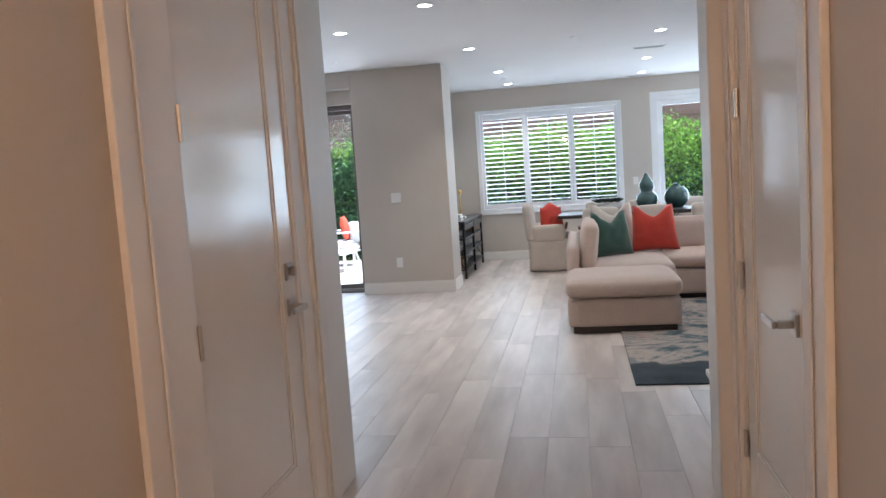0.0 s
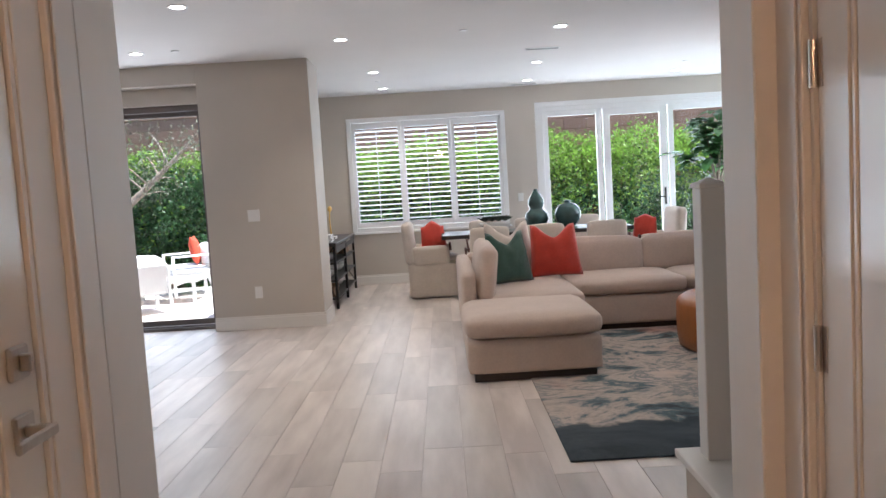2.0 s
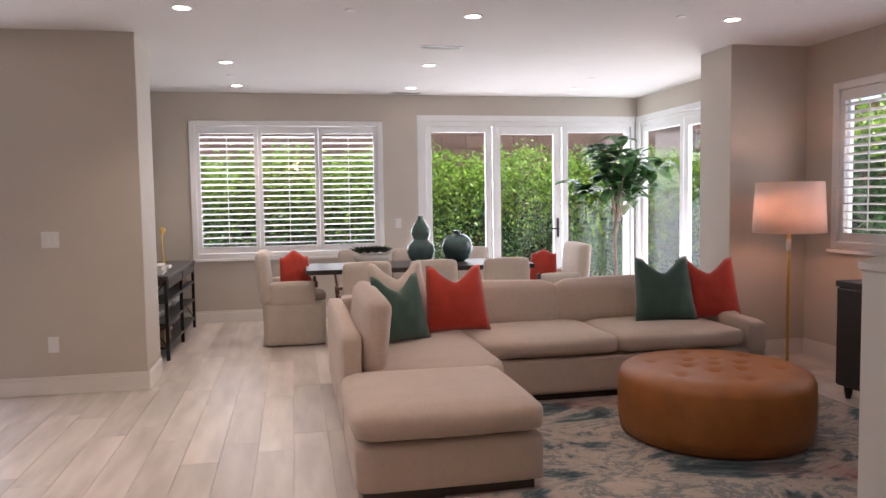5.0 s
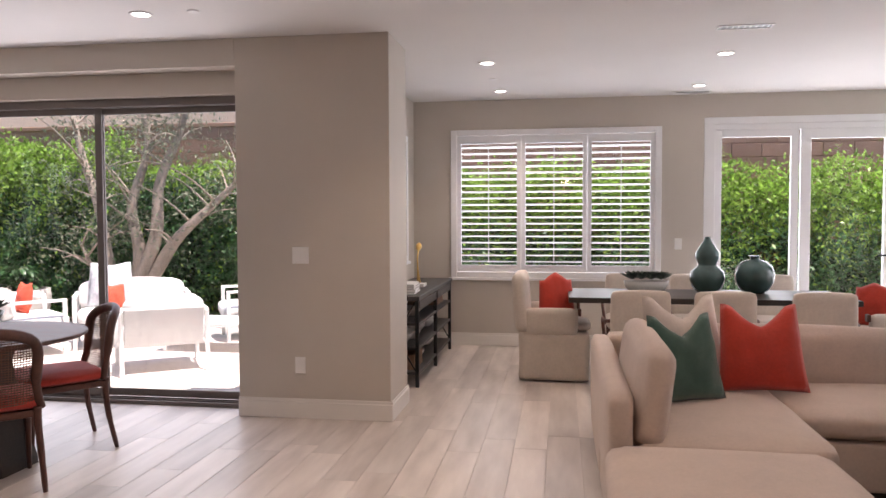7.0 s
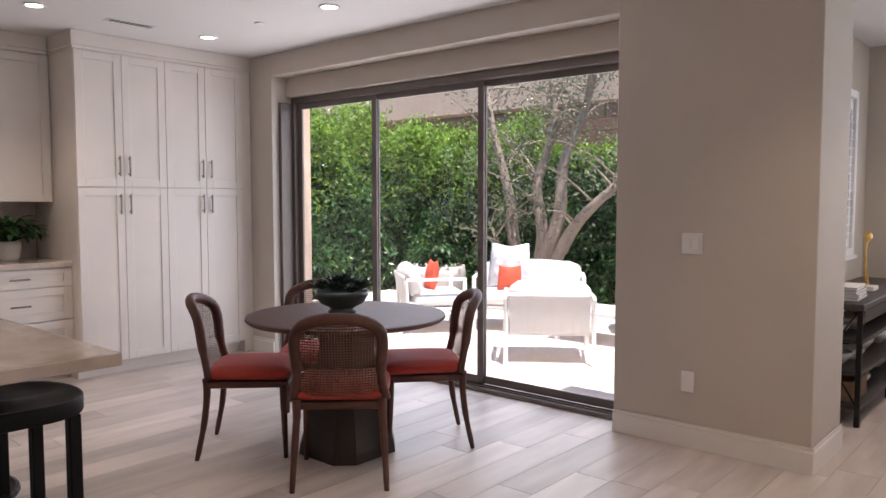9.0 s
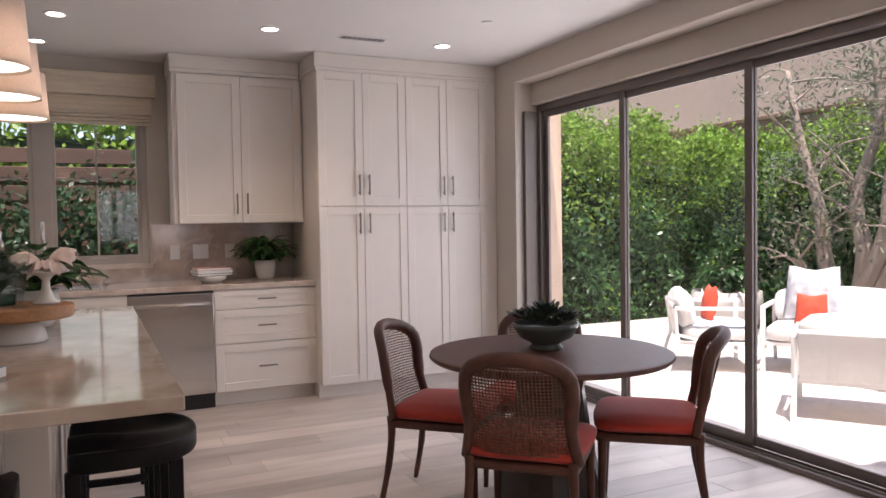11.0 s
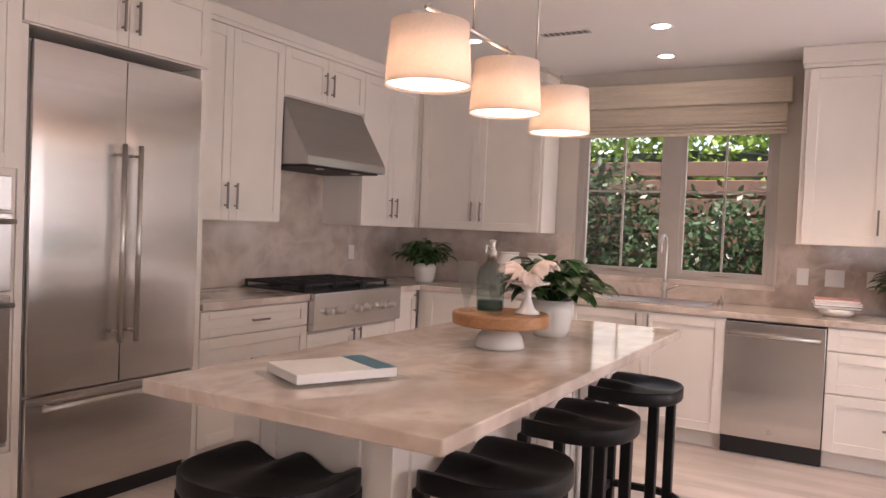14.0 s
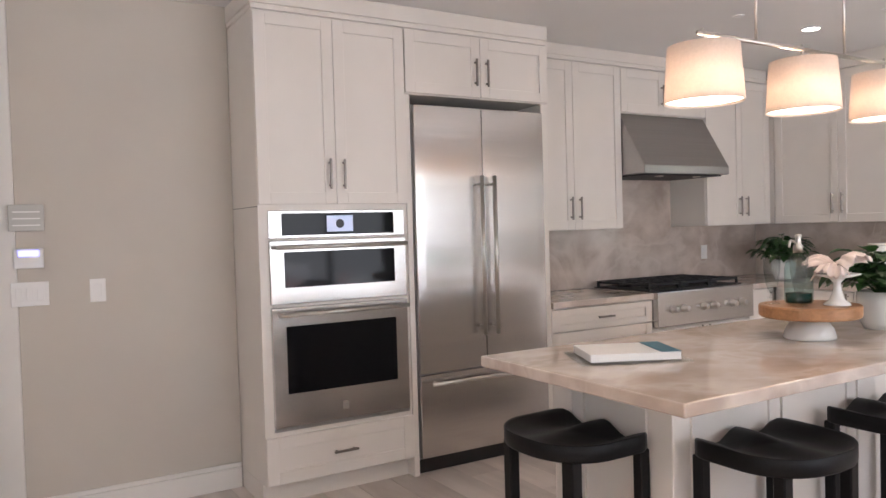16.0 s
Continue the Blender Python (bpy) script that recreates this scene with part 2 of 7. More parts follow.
# ---- structure ----
C = 2.67
structure("floor", box(-5.6, 5.6, -10.2, 3.25, -0.12, -0.004, 0), GROUT, "grout bed under the plank tile floor", "floor")
structure("ceiling", boxes([(-5.7, 5.65, -10.2, 0.3, C, C + 0.2), (-0.6, 5.65, 0.3, 3.27, C, C + 0.2)], 0), CEIL, "smooth white painted ceiling with recessed lights", "ceiling")
structure("wall_slider", boxes([(-5.75, -4.48, 0, 0.3, -0.1, C), (-4.48, -1.11, 0, 0.3, 2.48, C), (-4.48, -1.11, 0.16, 0.3, 2.31, 2.48), (-1.11, 0, 0, 0.56, -0.1, C)], 0.004), PAINT, "warm greige painted wall around the sliding glass door", "wall")
structure("wall_nook_side", boxes([(-0.6, -0.45, 0.56, 1.5, -0.1, C), (-0.6, -0.45, 2.7, 3.27, -0.1, C), (-0.6, -0.45, 1.5, 2.7, -0.1, 0.95), (-0.6, -0.45, 1.5, 2.7, 2.25, C)], 0), PAINT, "greige painted side wall of the dining nook", "wall")
structure("wall_north", boxes([(-0.45, -0.03, 3.12, 3.27, -0.1, C), (-0.03, 2.19, 3.12, 3.27, -0.1, 0.75), (-0.03, 2.19, 3.12, 3.27, 2.35, C), (2.19, 2.62, 3.12, 3.27, -0.1, C), (2.62, 5.65, 3.12, 3.27, 2.43, C)], 0), PAINT, "greige painted wall with shuttered window and glazed doors", "wall")
structure("wall_east", boxes([(5.5, 5.65, 0.33, 0.6, -0.1, C), (5.5, 5.65, 0.6, 3.12, 2.43, C), (4.77, 5.65, -0.15, 0.33, -0.1, C), (5.5, 5.65, -0.5, -0.15, -0.1, C), (5.5, 5.65, -3.4, -0.5, -0.1, 0.95), (5.5, 5.65, -3.4, -0.5, 2.3, C), (5.5, 5.65, -5.755, -3.4, -0.1, C)], 0), PAINT, "greige painted wall with pier and side window", "wall")
structure("wall_hall_front", boxes([(-0.788, 0.27, -5.94, -5.72, -0.1, C), (2.1, 5.65, -5.755, -5.557, -0.1, C), (0.42, 1.975, -5.755, -5.56, 2.46, C)], 0.003), PAINT, "greige painted wall with the wide cased opening", "wall")
structure("wall_fridge", box(-5.77, -0.63, -6.1, -5.95, -0.1, C, 0), PAINT, "painted kitchen wall behind the cooking run", "wall")

structure("wall_sink", boxes([(-5.77, -5.62, -5.95, -4.22, -0.1, C), (-5.77, -5.62, -4.22, -2.72, -0.1, 1.06), (-5.77, -5.62, -4.22, -2.72, 2.3, C), (-5.77, -5.62, -2.72, 0, -0.1, C)], 0), PAINT, "painted kitchen wall with the sink window", "wall")
# hall behind the start of the walk
structure("wall_hall_west", boxes([(0.27, 0.42, -10.2, -6.8, -0.1, C), (0.27, 0.42, -6.8, -6.0, 2.44, C), (0.27, 0.42, -6.0, -5.86, -0.1, C)], 0), PAINT, "painted hall wall beside the entry door", "wall")
structure("wall_hall_east", boxes([(2.05, 2.2, -10.2, -6.63, -0.1, C), (2.05, 2.2, -6.63, -5.87, 2.44, C), (2.05, 2.2, -5.87, -5.757, -0.1, C)], 0), PAINT, "painted hall wall beside the closet door", "wall")
structure("wall_hall_back", box(0.27, 2.2, -10.35, -10.2, -0.1, C, 0), PAINT, "painted wall closing the hall", "wall")


def baseboard(rows):
    structure("baseboard", boxes([(*r, 0.0, 0.115) for r in rows], 0.003), TRIM, "off-white moulded baseboard along the wall", "baseboard")
    caps = []
    for x0, x1, y0, y1 in rows:
        s = 0.006
        caps.append((x0 + (s if x1 - x0 < 0.03 else 0), x1 - (s if x1 - x0 < 0.03 else 0), y0 + (s if y1 - y0 < 0.03 else 0), y1 - (s if y1 - y0 < 0.03 else 0), 0.1155, 0.14))
    structure("trim", boxes(caps, 0.004), TRIM, "stepped cap of the baseboard", "trim")


baseboard([(-1.11, 0.016, -0.016, 0.0), (0.0, 0.016, 0.0, 0.56), (-0.45, -0.434, 0.56, 3.12), (-0.434, 2.52, 3.104, 3.12), (4.754, 5.5, -0.166, -0.15), (4.754, 4.77, -0.15, 0.33), (5.484, 5.5, -5.72, -0.166), (-0.785, 0.265, -5.72, -5.704), (-4.8, -4.48, -0.016, 0.0), (0.42, 0.436, -10.2, -7.105), (2.034, 2.05, -10.2, -6.865)])


def casing(name, rows, label):
    structure(name, boxes(rows, 0.004), TRIM, label, "trim")


structure("trim_opening_jamb", boxes([(0.27, 0.42, -5.86, -5.721, 0.0, C - 0.001), (0.385, 0.42, -5.721, -5.49, 0.0, C - 0.001), (1.975, 2.098, -5.756, -5.555, 0.0, C - 0.001)], 0.004), TRIM, "off-white painted jamb posts of the wide opening", "trim")

# ---- kitchen ----
def stone(name):
    """Polished taupe quartzite: soft clouds with pale and rusty drifting veins."""
    m = material(name, (0.49, 0.395, 0.33), 0.09, noise_scale=4.2, vary=0.14, second=(0.65, 0.565, 0.505), stretch=(1.0, 1.2, 1.3), spec=0.6)
    t = m.node_tree
    b = t.nodes["Principled BSDF"]
    old = b.inputs["Base Color"].links[0].from_socket
    co, mp, n, r, mx = (t.nodes.new(k) for k in ("ShaderNodeTexCoord", "ShaderNodeMapping", "ShaderNodeTexNoise", "ShaderNodeValToRGB", "ShaderNodeMix"))
    mp.inputs["Rotation"].default_value, mp.inputs["Scale"].default_value = (0.3, 0.5, 0.9), (1.0, 1.7, 1.5)
    n.inputs["Scale"].default_value, n.inputs["Detail"].default_value, n.inputs["Distortion"].default_value = 1.5, 10, 1.1
    e = r.color_ramp.elements
    e[0].position, e[0].color = 0.42, (0, 0, 0, 1)
    e[1].position, e[1].color = 0.55, (0, 0, 0, 1)
    e.new(0.5).color = (0.4, 0.4, 0.4, 1)
    mx.data_type = "RGBA"
    mx.inputs[7].default_value = (0.76, 0.68, 0.62, 1)
    t.links.new(co.outputs["Object"], mp.inputs["Vector"])
    t.links.new(mp.outputs["Vector"], n.inputs["Vector"])
    t.links.new(n.outputs["Fac"], r.inputs["Fac"])
    t.links.new(r.outputs["Color"], mx.inputs["Factor"])
    t.links.new(old, mx.inputs[6])
    t.links.new(mx.outputs[2], b.inputs["Base Color"])
    return m


STONE = stone("taupe_quartzite")
STEEL = material("stainless_steel", (0.6, 0.58, 0.56), 0.22, 1.0, noise_scale=40, vary=0.05, stretch=(0.05, 1, 3))
for node in [STEEL.node_tree.nodes["Principled BSDF"]]:
    grain = STEEL.node_tree.nodes.new("ShaderNodeTangent")
    grain.direction_type, grain.axis = "RADIAL", "Z"
    STEEL.node_tree.links.new(grain.outputs["Tangent"], node.inputs["Tangent"])
    node.inputs["Anisotropic"].default_value = 0.85
STEELD = material("hood_steel", (0.42, 0.41, 0.4), 0.34, 1.0, noise_scale=40, vary=0.05, stretch=(0.05, 1, 3))
OVENGLASS = material("black_oven_glass", (0.006, 0.006, 0.007), 0.06, noise_scale=6, vary=0.05, spec=0.2)
IRON = material("cast_iron", (0.02, 0.02, 0.022), 0.6, noise_scale=60, vary=0.2, bump=0.2, bump_scale=300)
EBONY = material("ebonised_wood", (0.008, 0.0075, 0.008), 0.42, spec=0.2, noise_scale=14, vary=0.3, stretch=(1, 6, 6), bump=0.05, bump_scale=60)


def handle(parent, x, z, length, upright=True, y=-0.02, mat=PULL):
    h = length / 2
    if upright:
        bm = boxes([(x - 0.006, x + 0.006, y - 0.034, y - 0.022, z - h, z + h), (x - 0.005, x + 0.005, y - 0.022, y, z - h + 0.015, z - h + 0.025), (x - 0.005, x + 0.005, y - 0.022, y, z + h - 0.025, z + h - 0.015)], 0.002)
    else:
        bm = boxes([(x - h, x + h, y - 0.034, y - 0.022, z - 0.006, z + 0.006), (x - h + 0.015, x - h + 0.025, y - 0.022, y, z - 0.005, z + 0.005), (x + h - 0.025, x + h - 0.015, y - 0.022, y, z - 0.005, z + 0.005)], 0.002)
    return part("handle", bm, mat, parent, "brushed nickel bar pull")


def shaker(parent, name, x0, x1, z0, z1, pull=None, rail=0.062):
    g = 0.0016
    a, b, c, d = x0 + g, x1 - g, z0 + g, z1 - g
    r = min(rail, (d - c) * 0.3)
    ob = part(name, boxes([(a, a + rail, -0.02, 0, c, d), (b - rail, b, -0.02, 0, c, d), (a + rail, b - rail, -0.02, 0, c, c + r), (a + rail, b - rail, -0.02, 0, d - r, d)], 0.0015), CAB, parent)
    part("door_panel" if name == "door" else "centre_panel", box(a + rail, b - rail, -0.011, -0.001, c + r, d - r, 0), CAB, ob)
    if pull == "flat":
        handle(ob, (a + b) / 2, (c + d) / 2 if d - c < 0.2 else d - (d - c) * 0.5, 0.14, False)
    elif pull:
        handle(ob, pull[0], pull[1], 0.16)
    return ob


def cabinet(name, m, w, z0, z1, depth, fronts, label, group="", toe=False, side_seams=()):
    """fronts: (kind, x0, x1, z0, z1, pull) in the unit's own frame; the front looks to -y."""
    ob = thing(name, m, label, "cabinet", group)
    rows = [(0, w, 0.0005, depth, z0, z1)]
    part("body", boxes(rows, 0.002), CAB, ob)
    if toe:
        part("toe_kick", box(0.0, w, 0.07, depth, 0.0, z0 - 0.001, 0), CAB, ob, "recessed toe kick")
    for kind, x0, x1, a, b, pull in fronts:
        shaker(ob, kind, x0, x1, a, b, pull)
    return ob


def pair(x0, x1, z0, z1, low):
    """Two doors that meet in the middle, pulls near the meeting line; low: height of the pull."""
    m = (x0 + x1) / 2
    return [("door", x0, m, z0, z1, (m - 0.04, low)), ("door", m, x1, z0, z1, (m + 0.04, low))]


XS, YF = -4.95, -5.30
tagged(part("filler_panel", box(-5.6, -4.8, -0.0995, -0.004, 0.0, 2.53, 0.002), CAB), "off-white filler panel between pantry and wall", "filler panel")
# pantry wall
for y in (-1.56, -0.83):
    cabinet("pantry_cabinet", (-4.81, y, 0, 0, 0, 90), 0.729, 0.11, 2.53, 0.8, pair(0, 0.729, 0.11, 1.49, 1.36) + pair(0, 0.729, 1.495, 2.53, 1.66), "tall off-white shaker pantry cabinet with four doors", "pantry cabinets", True)
tagged(part("cabinet_crown", boxes([(-5.61, -4.79, -1.575, -0.002, 2.56, C - 0.002), (-5.61, -4.8, -1.565, -0.002, 2.531, 2.56)], 0.003), CAB), "off-white crown board above the pantry cabinets", "crown board")
cabinet("drawer_cabinet", (XS, -2.33, 0, 0, 0, 90), 0.769, 0.11, 0.878, 0.66, [("drawer", 0, 0.769, 0.735, 0.872, "flat"), ("drawer", 0, 0.769, 0.475, 0.73, "flat"), ("drawer", 0, 0.769, 0.115, 0.47, "flat")], "off-white base cabinet with three shaker drawers", "base cabinets", True)
cabinet("sink_cabinet", (XS, -4.0, 0, 0, 0, 90), 1.078, 0.11, 0.878, 0.66, [("door", 0, 0.54, 0.115, 0.872, (0.5, 0.78)), ("door", 0.54, 1.078, 0.115, 0.872, (0.58, 0.78))], "off-white sink base cabinet with two doors", "base cabinets", True)
cabinet("corner_cabinet", (XS, -5.28, 0, 0, 0, 90), 1.278, 0.11, 0.878, 0.66, [("door", 0.08, 0.64, 0.115, 0.872, (0.6, 0.78)), ("door", 0.64, 1.278, 0.115, 0.872, (0.68, 0.78))], "off-white base cabinet in the kitchen corner", "base cabinets", True)
UPPERS = "wall cabinets"
cabinet("wall_cabinet", (-5.24, -2.56, 0, 0, 0, 90), 0.998, 1.377, 2.53, 0.375, pair(0.03, 0.98, 1.38, 2.52, 1.53), "off-white two-door wall cabinet beside the window", UPPERS)
tagged(part("cabinet_crown", boxes([(-5.61, -5.22, -2.575, -1.578, 2.56, C - 0.002), (-5.61, -5.23, -2.57, -1.578, 2.531, 2.56)], 0.003), CAB), "off-white crown board above a wall cabinet", "crown board")
cabinet("wall_cabinet", (-5.3, -5.52, 0, 0, 0, 90), 1.13, 1.377, 2.56, 0.315, pair(0.02, 1.11, 1.38, 2.55, 1.53), "off-white two-door wall cabinet in the corner", UPPERS)
tagged(part("cabinet_crown", box(-5.61, -5.28, -5.52, -4.38, 2.562, C - 0.002), CAB), "off-white crown board above the corner cabinet", "crown board")

# cooking wall: oven tower, refrigerator surround, wall cabinets
tower = cabinet("oven_tower", (-0.79, -5.28, 0, 0, 0, 180), 0.855, 0.11, 2.55, 0.6, pair(0, 0.855, 1.56, 2.54, 1.72) + [("drawer", 0.0, 0.855, 0.12, 0.365, "flat")], "tall off-white cabinet tower around the wall ovens", "tall cabinets", True)
part("side_seam", box(-0.002, 0.0, 0.002, 0.44, 1.551, 1.554, 0), BLACK, tower, "dark seam across the tower side")
fridge_top = cabinet("refrigerator_cabinet", (-1.65, -5.28, 0, 0, 0, 180), 1.02, 2.18, 2.55, 0.6, pair(0.0, 1.02, 2.185, 2.54, 2.33), "off-white two-door cabinet above the refrigerator", "tall cabinets")
part("side_panel", box(0, 0.035, 0, 0.6, 0.0, 2.178, 0.002), CAB, fridge_top)
part("side_panel", box(0.975, 1.02, 0, 0.6, 0.0, 2.178, 0.002), CAB, fridge_top)
tagged(part("cabinet_crown", boxes([(-2.68, -0.78, -5.94, -5.265, 2.58, C - 0.002), (-2.675, -0.785, -5.94, -5.275, 2.552, 2.58)], 0.003), CAB), "off-white crown board above the tall cabinets", "crown board")
cabinet("wall_cabinet", (-2.675, -5.58, 0, 0, 0, 180), 0.915, 1.377, 2.56, 0.36, pair(0.0, 0.915, 1.38, 2.55, 1.53), "off-white two-door wall cabinet beside the range hood", UPPERS)
cabinet("hood_cabinet", (-3.592, -5.58, 0, 0, 0, 180), 0.91, 2.225, 2.56, 0.36, pair(0.0, 0.91, 2.23, 2.55, 2.37), "small off-white two-door cabinet above the range hood", UPPERS)
cabinet("wall_cabinet", (-4.504, -5.58, 0, 0, 0, 180), 0.795, 1.377, 2.56, 0.36, pair(0.0, 0.86, 1.38, 2.55, 1.53)[:1] + [("door", 0.43, 0.79, 1.38, 2.55, (0.47, 1.53))], "off-white two-door wall cabinet beside the range hood", UPPERS)
tagged(part("cabinet_crown", boxes([(-5.28, -2.69, -5.94, -5.565, 2.59, C - 0.002), (-5.29, -2.69, -5.94, -5.57, 2.562, 2.59)], 0.003), CAB), "off-white crown board above the cooking wall", "crown board")
cabinet("drawer_cabinet", (-2.675, YF, 0, 0, 0, 180), 0.9, 0.11, 0.878, 0.64, [("drawer", 0, 0.9, 0.725, 0.872, "flat"), ("drawer", 0, 0.9, 0.42, 0.72, "flat"), ("drawer", 0, 0.9, 0.115, 0.415, "flat")], "off-white base cabinet with drawers beside the cooktop", "base cabinets", True)
cabinet("cooktop_cabinet", (-3.577, YF, 0, 0, 0, 180), 1.04, 0.11, 0.665, 0.64, pair(0, 1.04, 0.115, 0.66, 0.58), "off-white base cabinet under the gas cooktop", "base cabinets", True)
cabinet("corner_cabinet", (-4.62, YF, 0, 0, 0, 180), 0.31, 0.11, 0.878, 0.64, [("door", 0, 0.3, 0.115, 0.872, (0.26, 0.78))], "narrow off-white base cabinet beside the cooktop", "base cabinets", True)

tagged(part("filler_panel", boxes([(-5.61, -5.3, -5.94, -5.523, 1.377, 2.56)], 0.001), CAB), "off-white filler panel in the cabinet corner", "filler panel")
# worktops and stone backsplash
tagged(part("worktop", boxes([(-5.615, -4.92, -5.25, -1.562, 0.88, 0.922), (-5.615, -4.62, -5.945, -5.25, 0.88, 0.922)], 0.004), STONE), "polished taupe quartzite worktop with the sink", "worktop")
tagged(part("worktop", box(-3.575, -2.676, -5.945, -5.262, 0.88, 0.922, 0.004), STONE), "polished taupe quartzite worktop beside the refrigerator", "worktop")
structure("wall_backsplash_cook", boxes([(-5.6, -2.68, -5.949, -5.935, 0.924, 1.376), (-4.503, -3.593, -5.949, -5.936, 1.376, 2.22)], 0), STONE, "taupe quartzite slab backsplash behind the cooktop", "backsplash")
structure("wall_backsplash_sink", boxes([(-5.619, -5.605, -4.2, -1.57, 0.924, 1.055), (-5.619, -5.605, -2.7, -1.57, 1.055, 1.376), (-5.619, -5.605, -5.93, -4.24, 0.924, 1.376)], 0), STONE, "taupe quartzite slab backsplash along the sink wall", "backsplash")


def wall_plate(m, w, h, marks, label, category="switch plate"):
    ob = thing("wall_plate", m, label, category, "wall plates")
    part("plate", box(-w / 2, w / 2, -0.007, 0, -h / 2, h / 2, 0.002), PLASTIC, ob)
    for x in marks:
        part("rocker", box(x - 0.016, x + 0.016, -0.0105, -0.0072, -0.033, 0.033, 0.0015), PLASTIC, ob)
    return ob


for y, w, mk in ((-2.53, 0.075, (0,)), (-2.33, 0.12, (-0.023, 0.023)), (-2.1, 0.075, (0,))):
    wall_plate((-5.604, y, 1.15, 0, 0, 90), w, 0.118, mk, "white wall plate on the stone backsplash")
wall_plate((-4.9, -5.934, 1.15, 0, 0, 180), 0.075, 0.118, (0,), "white outlet plate on the stone backsplash")
wall_plate((-0.64, -0.001, 1.15), 0.12, 0.118, (-0.023, 0.023), "white double rocker switch on the greige pier")
wall_plate((-0.65, -0.001, 0.375), 0.075, 0.118, (0,), "white outlet plate low on the greige pier")
wall_plate((2.37, 3.119, 1.12), 0.075, 0.118, (0,), "white switch plate between window and doors")


# refrigerator
def refrigerator():
    ob = thing("refrigerator", (-1.692, -5.285, 0, 0, 0, 180), "stainless steel French-door refrigerator with bottom freezer drawer", "refrigerator")
    w = 0.928
    part("body", box(0, w, 0.0, 0.6, 0.09, 2.125, 0.003), STEELD, ob)
    part("toe_grille", box(0.01, w - 0.01, 0.03, 0.5, 0.0, 0.088, 0.002), BLACK, ob, "black toe grille")
    for a, b, hx in ((0.004, w / 2 - 0.002, w / 2 - 0.045), (w / 2 + 0.002, w - 0.004, w / 2 + 0.045)):
        d = part("door", cushion(a, b, -0.03, -0.001, 0.585, 2.12, 0.006, 0.0025, 6, 0.0), STEEL, ob, smooth=False)
        bm = tube([(hx, -0.085, 0.78), (hx, -0.085, 1.72)], 0.0125, 12)
        tube([(hx, -0.085, 0.83), (hx, -0.028, 0.83)], 0.009, 8, bm=bm)
        tube([(hx, -0.085, 1.67), (hx, -0.028, 1.67)], 0.009, 8, bm=bm)
        part("handle", bm, NICKEL, d, "polished steel bar handle", True)
    d = part("freezer_drawer", cushion(0.004, w - 0.004, -0.03, -0.001, 0.1, 0.575, 0.006, 0.002, 6, 0.0), STEEL, ob)
    bm = tube([(0.05, -0.085, 0.53), (w - 0.05, -0.085, 0.53)], 0.0125, 12)
    for x in (0.09, w - 0.09):
        tube([(x, -0.085, 0.53), (x, -0.028, 0.53)], 0.009, 8, bm=bm)
    part("handle", bm, NICKEL, d, "polished steel bar handle", True)


refrigerator()
SCREEN = glow("oven_screen", (0.1, 0.35, 0.95), 0.1)


def wall_oven():
    ob = thing("wall_oven", (-0.84, -5.301, 0, 0, 0, 180), "stainless double wall oven with black glass and touch screen", "oven")
    w = 0.785
    part("body", box(0, w, -0.004, 0.5, 0.385, 1.535, 0.003), STEELD, ob)
    p = part("control_panel", boxes([(0.0, w, -0.03, -0.0045, 1.385, 1.53)], 0.004), STEEL, ob)
    part("display_glass", box(0.07, w - 0.07, -0.033, -0.0302, 1.4, 1.515, 0.001), OVENGLASS, p, "black glass display")
    part("screen", box(w / 2 - 0.075, w / 2 + 0.075, -0.0345, -0.0332, 1.415, 1.5, 0), SCREEN, p, "lit blue touch screen")
    part("dial_mark", lathe([(0, 0), (0.024, 0), (0.024, 0.0008), (0, 0.0008)], 20), BLACK, p).matrix_local = pose(w / 2, -0.0348, 1.457, 90)
    for z0, z1, g0, g1 in ((1.045, 1.375, 1.13, 1.315), (0.41, 1.03, 0.58, 0.93)):
        d = part("oven_door", box(0.0, w, -0.04, -0.0045, z0, z1, 0.005, 2), STEEL, ob)
        part("oven_window", box(0.075, w - 0.075, -0.0425, -0.0402, g0, g1, 0.001), OVENGLASS, d, "black glass oven window")
        z = z1 - 0.035
        bm = tube([(0.02, -0.095, z), (w - 0.02, -0.095, z)], 0.012, 12)
        for x in (0.06, w - 0.06):
            tube([(x, -0.095, z), (x, -0.038, z)], 0.009, 8, bm=bm)
        part("handle", bm, NICKEL, d, "polished steel bar handle", True)
    part("badge", box(w / 2 - 0.018, w / 2 + 0.018, -0.042, -0.0402, 0.46, 0.505, 0.001), NICKEL, ob, "small metal badge")
    part("vent_trim", box(0.0, w, -0.03, -0.0045, 0.388, 0.406, 0.002), STEELD, ob)


wall_oven()


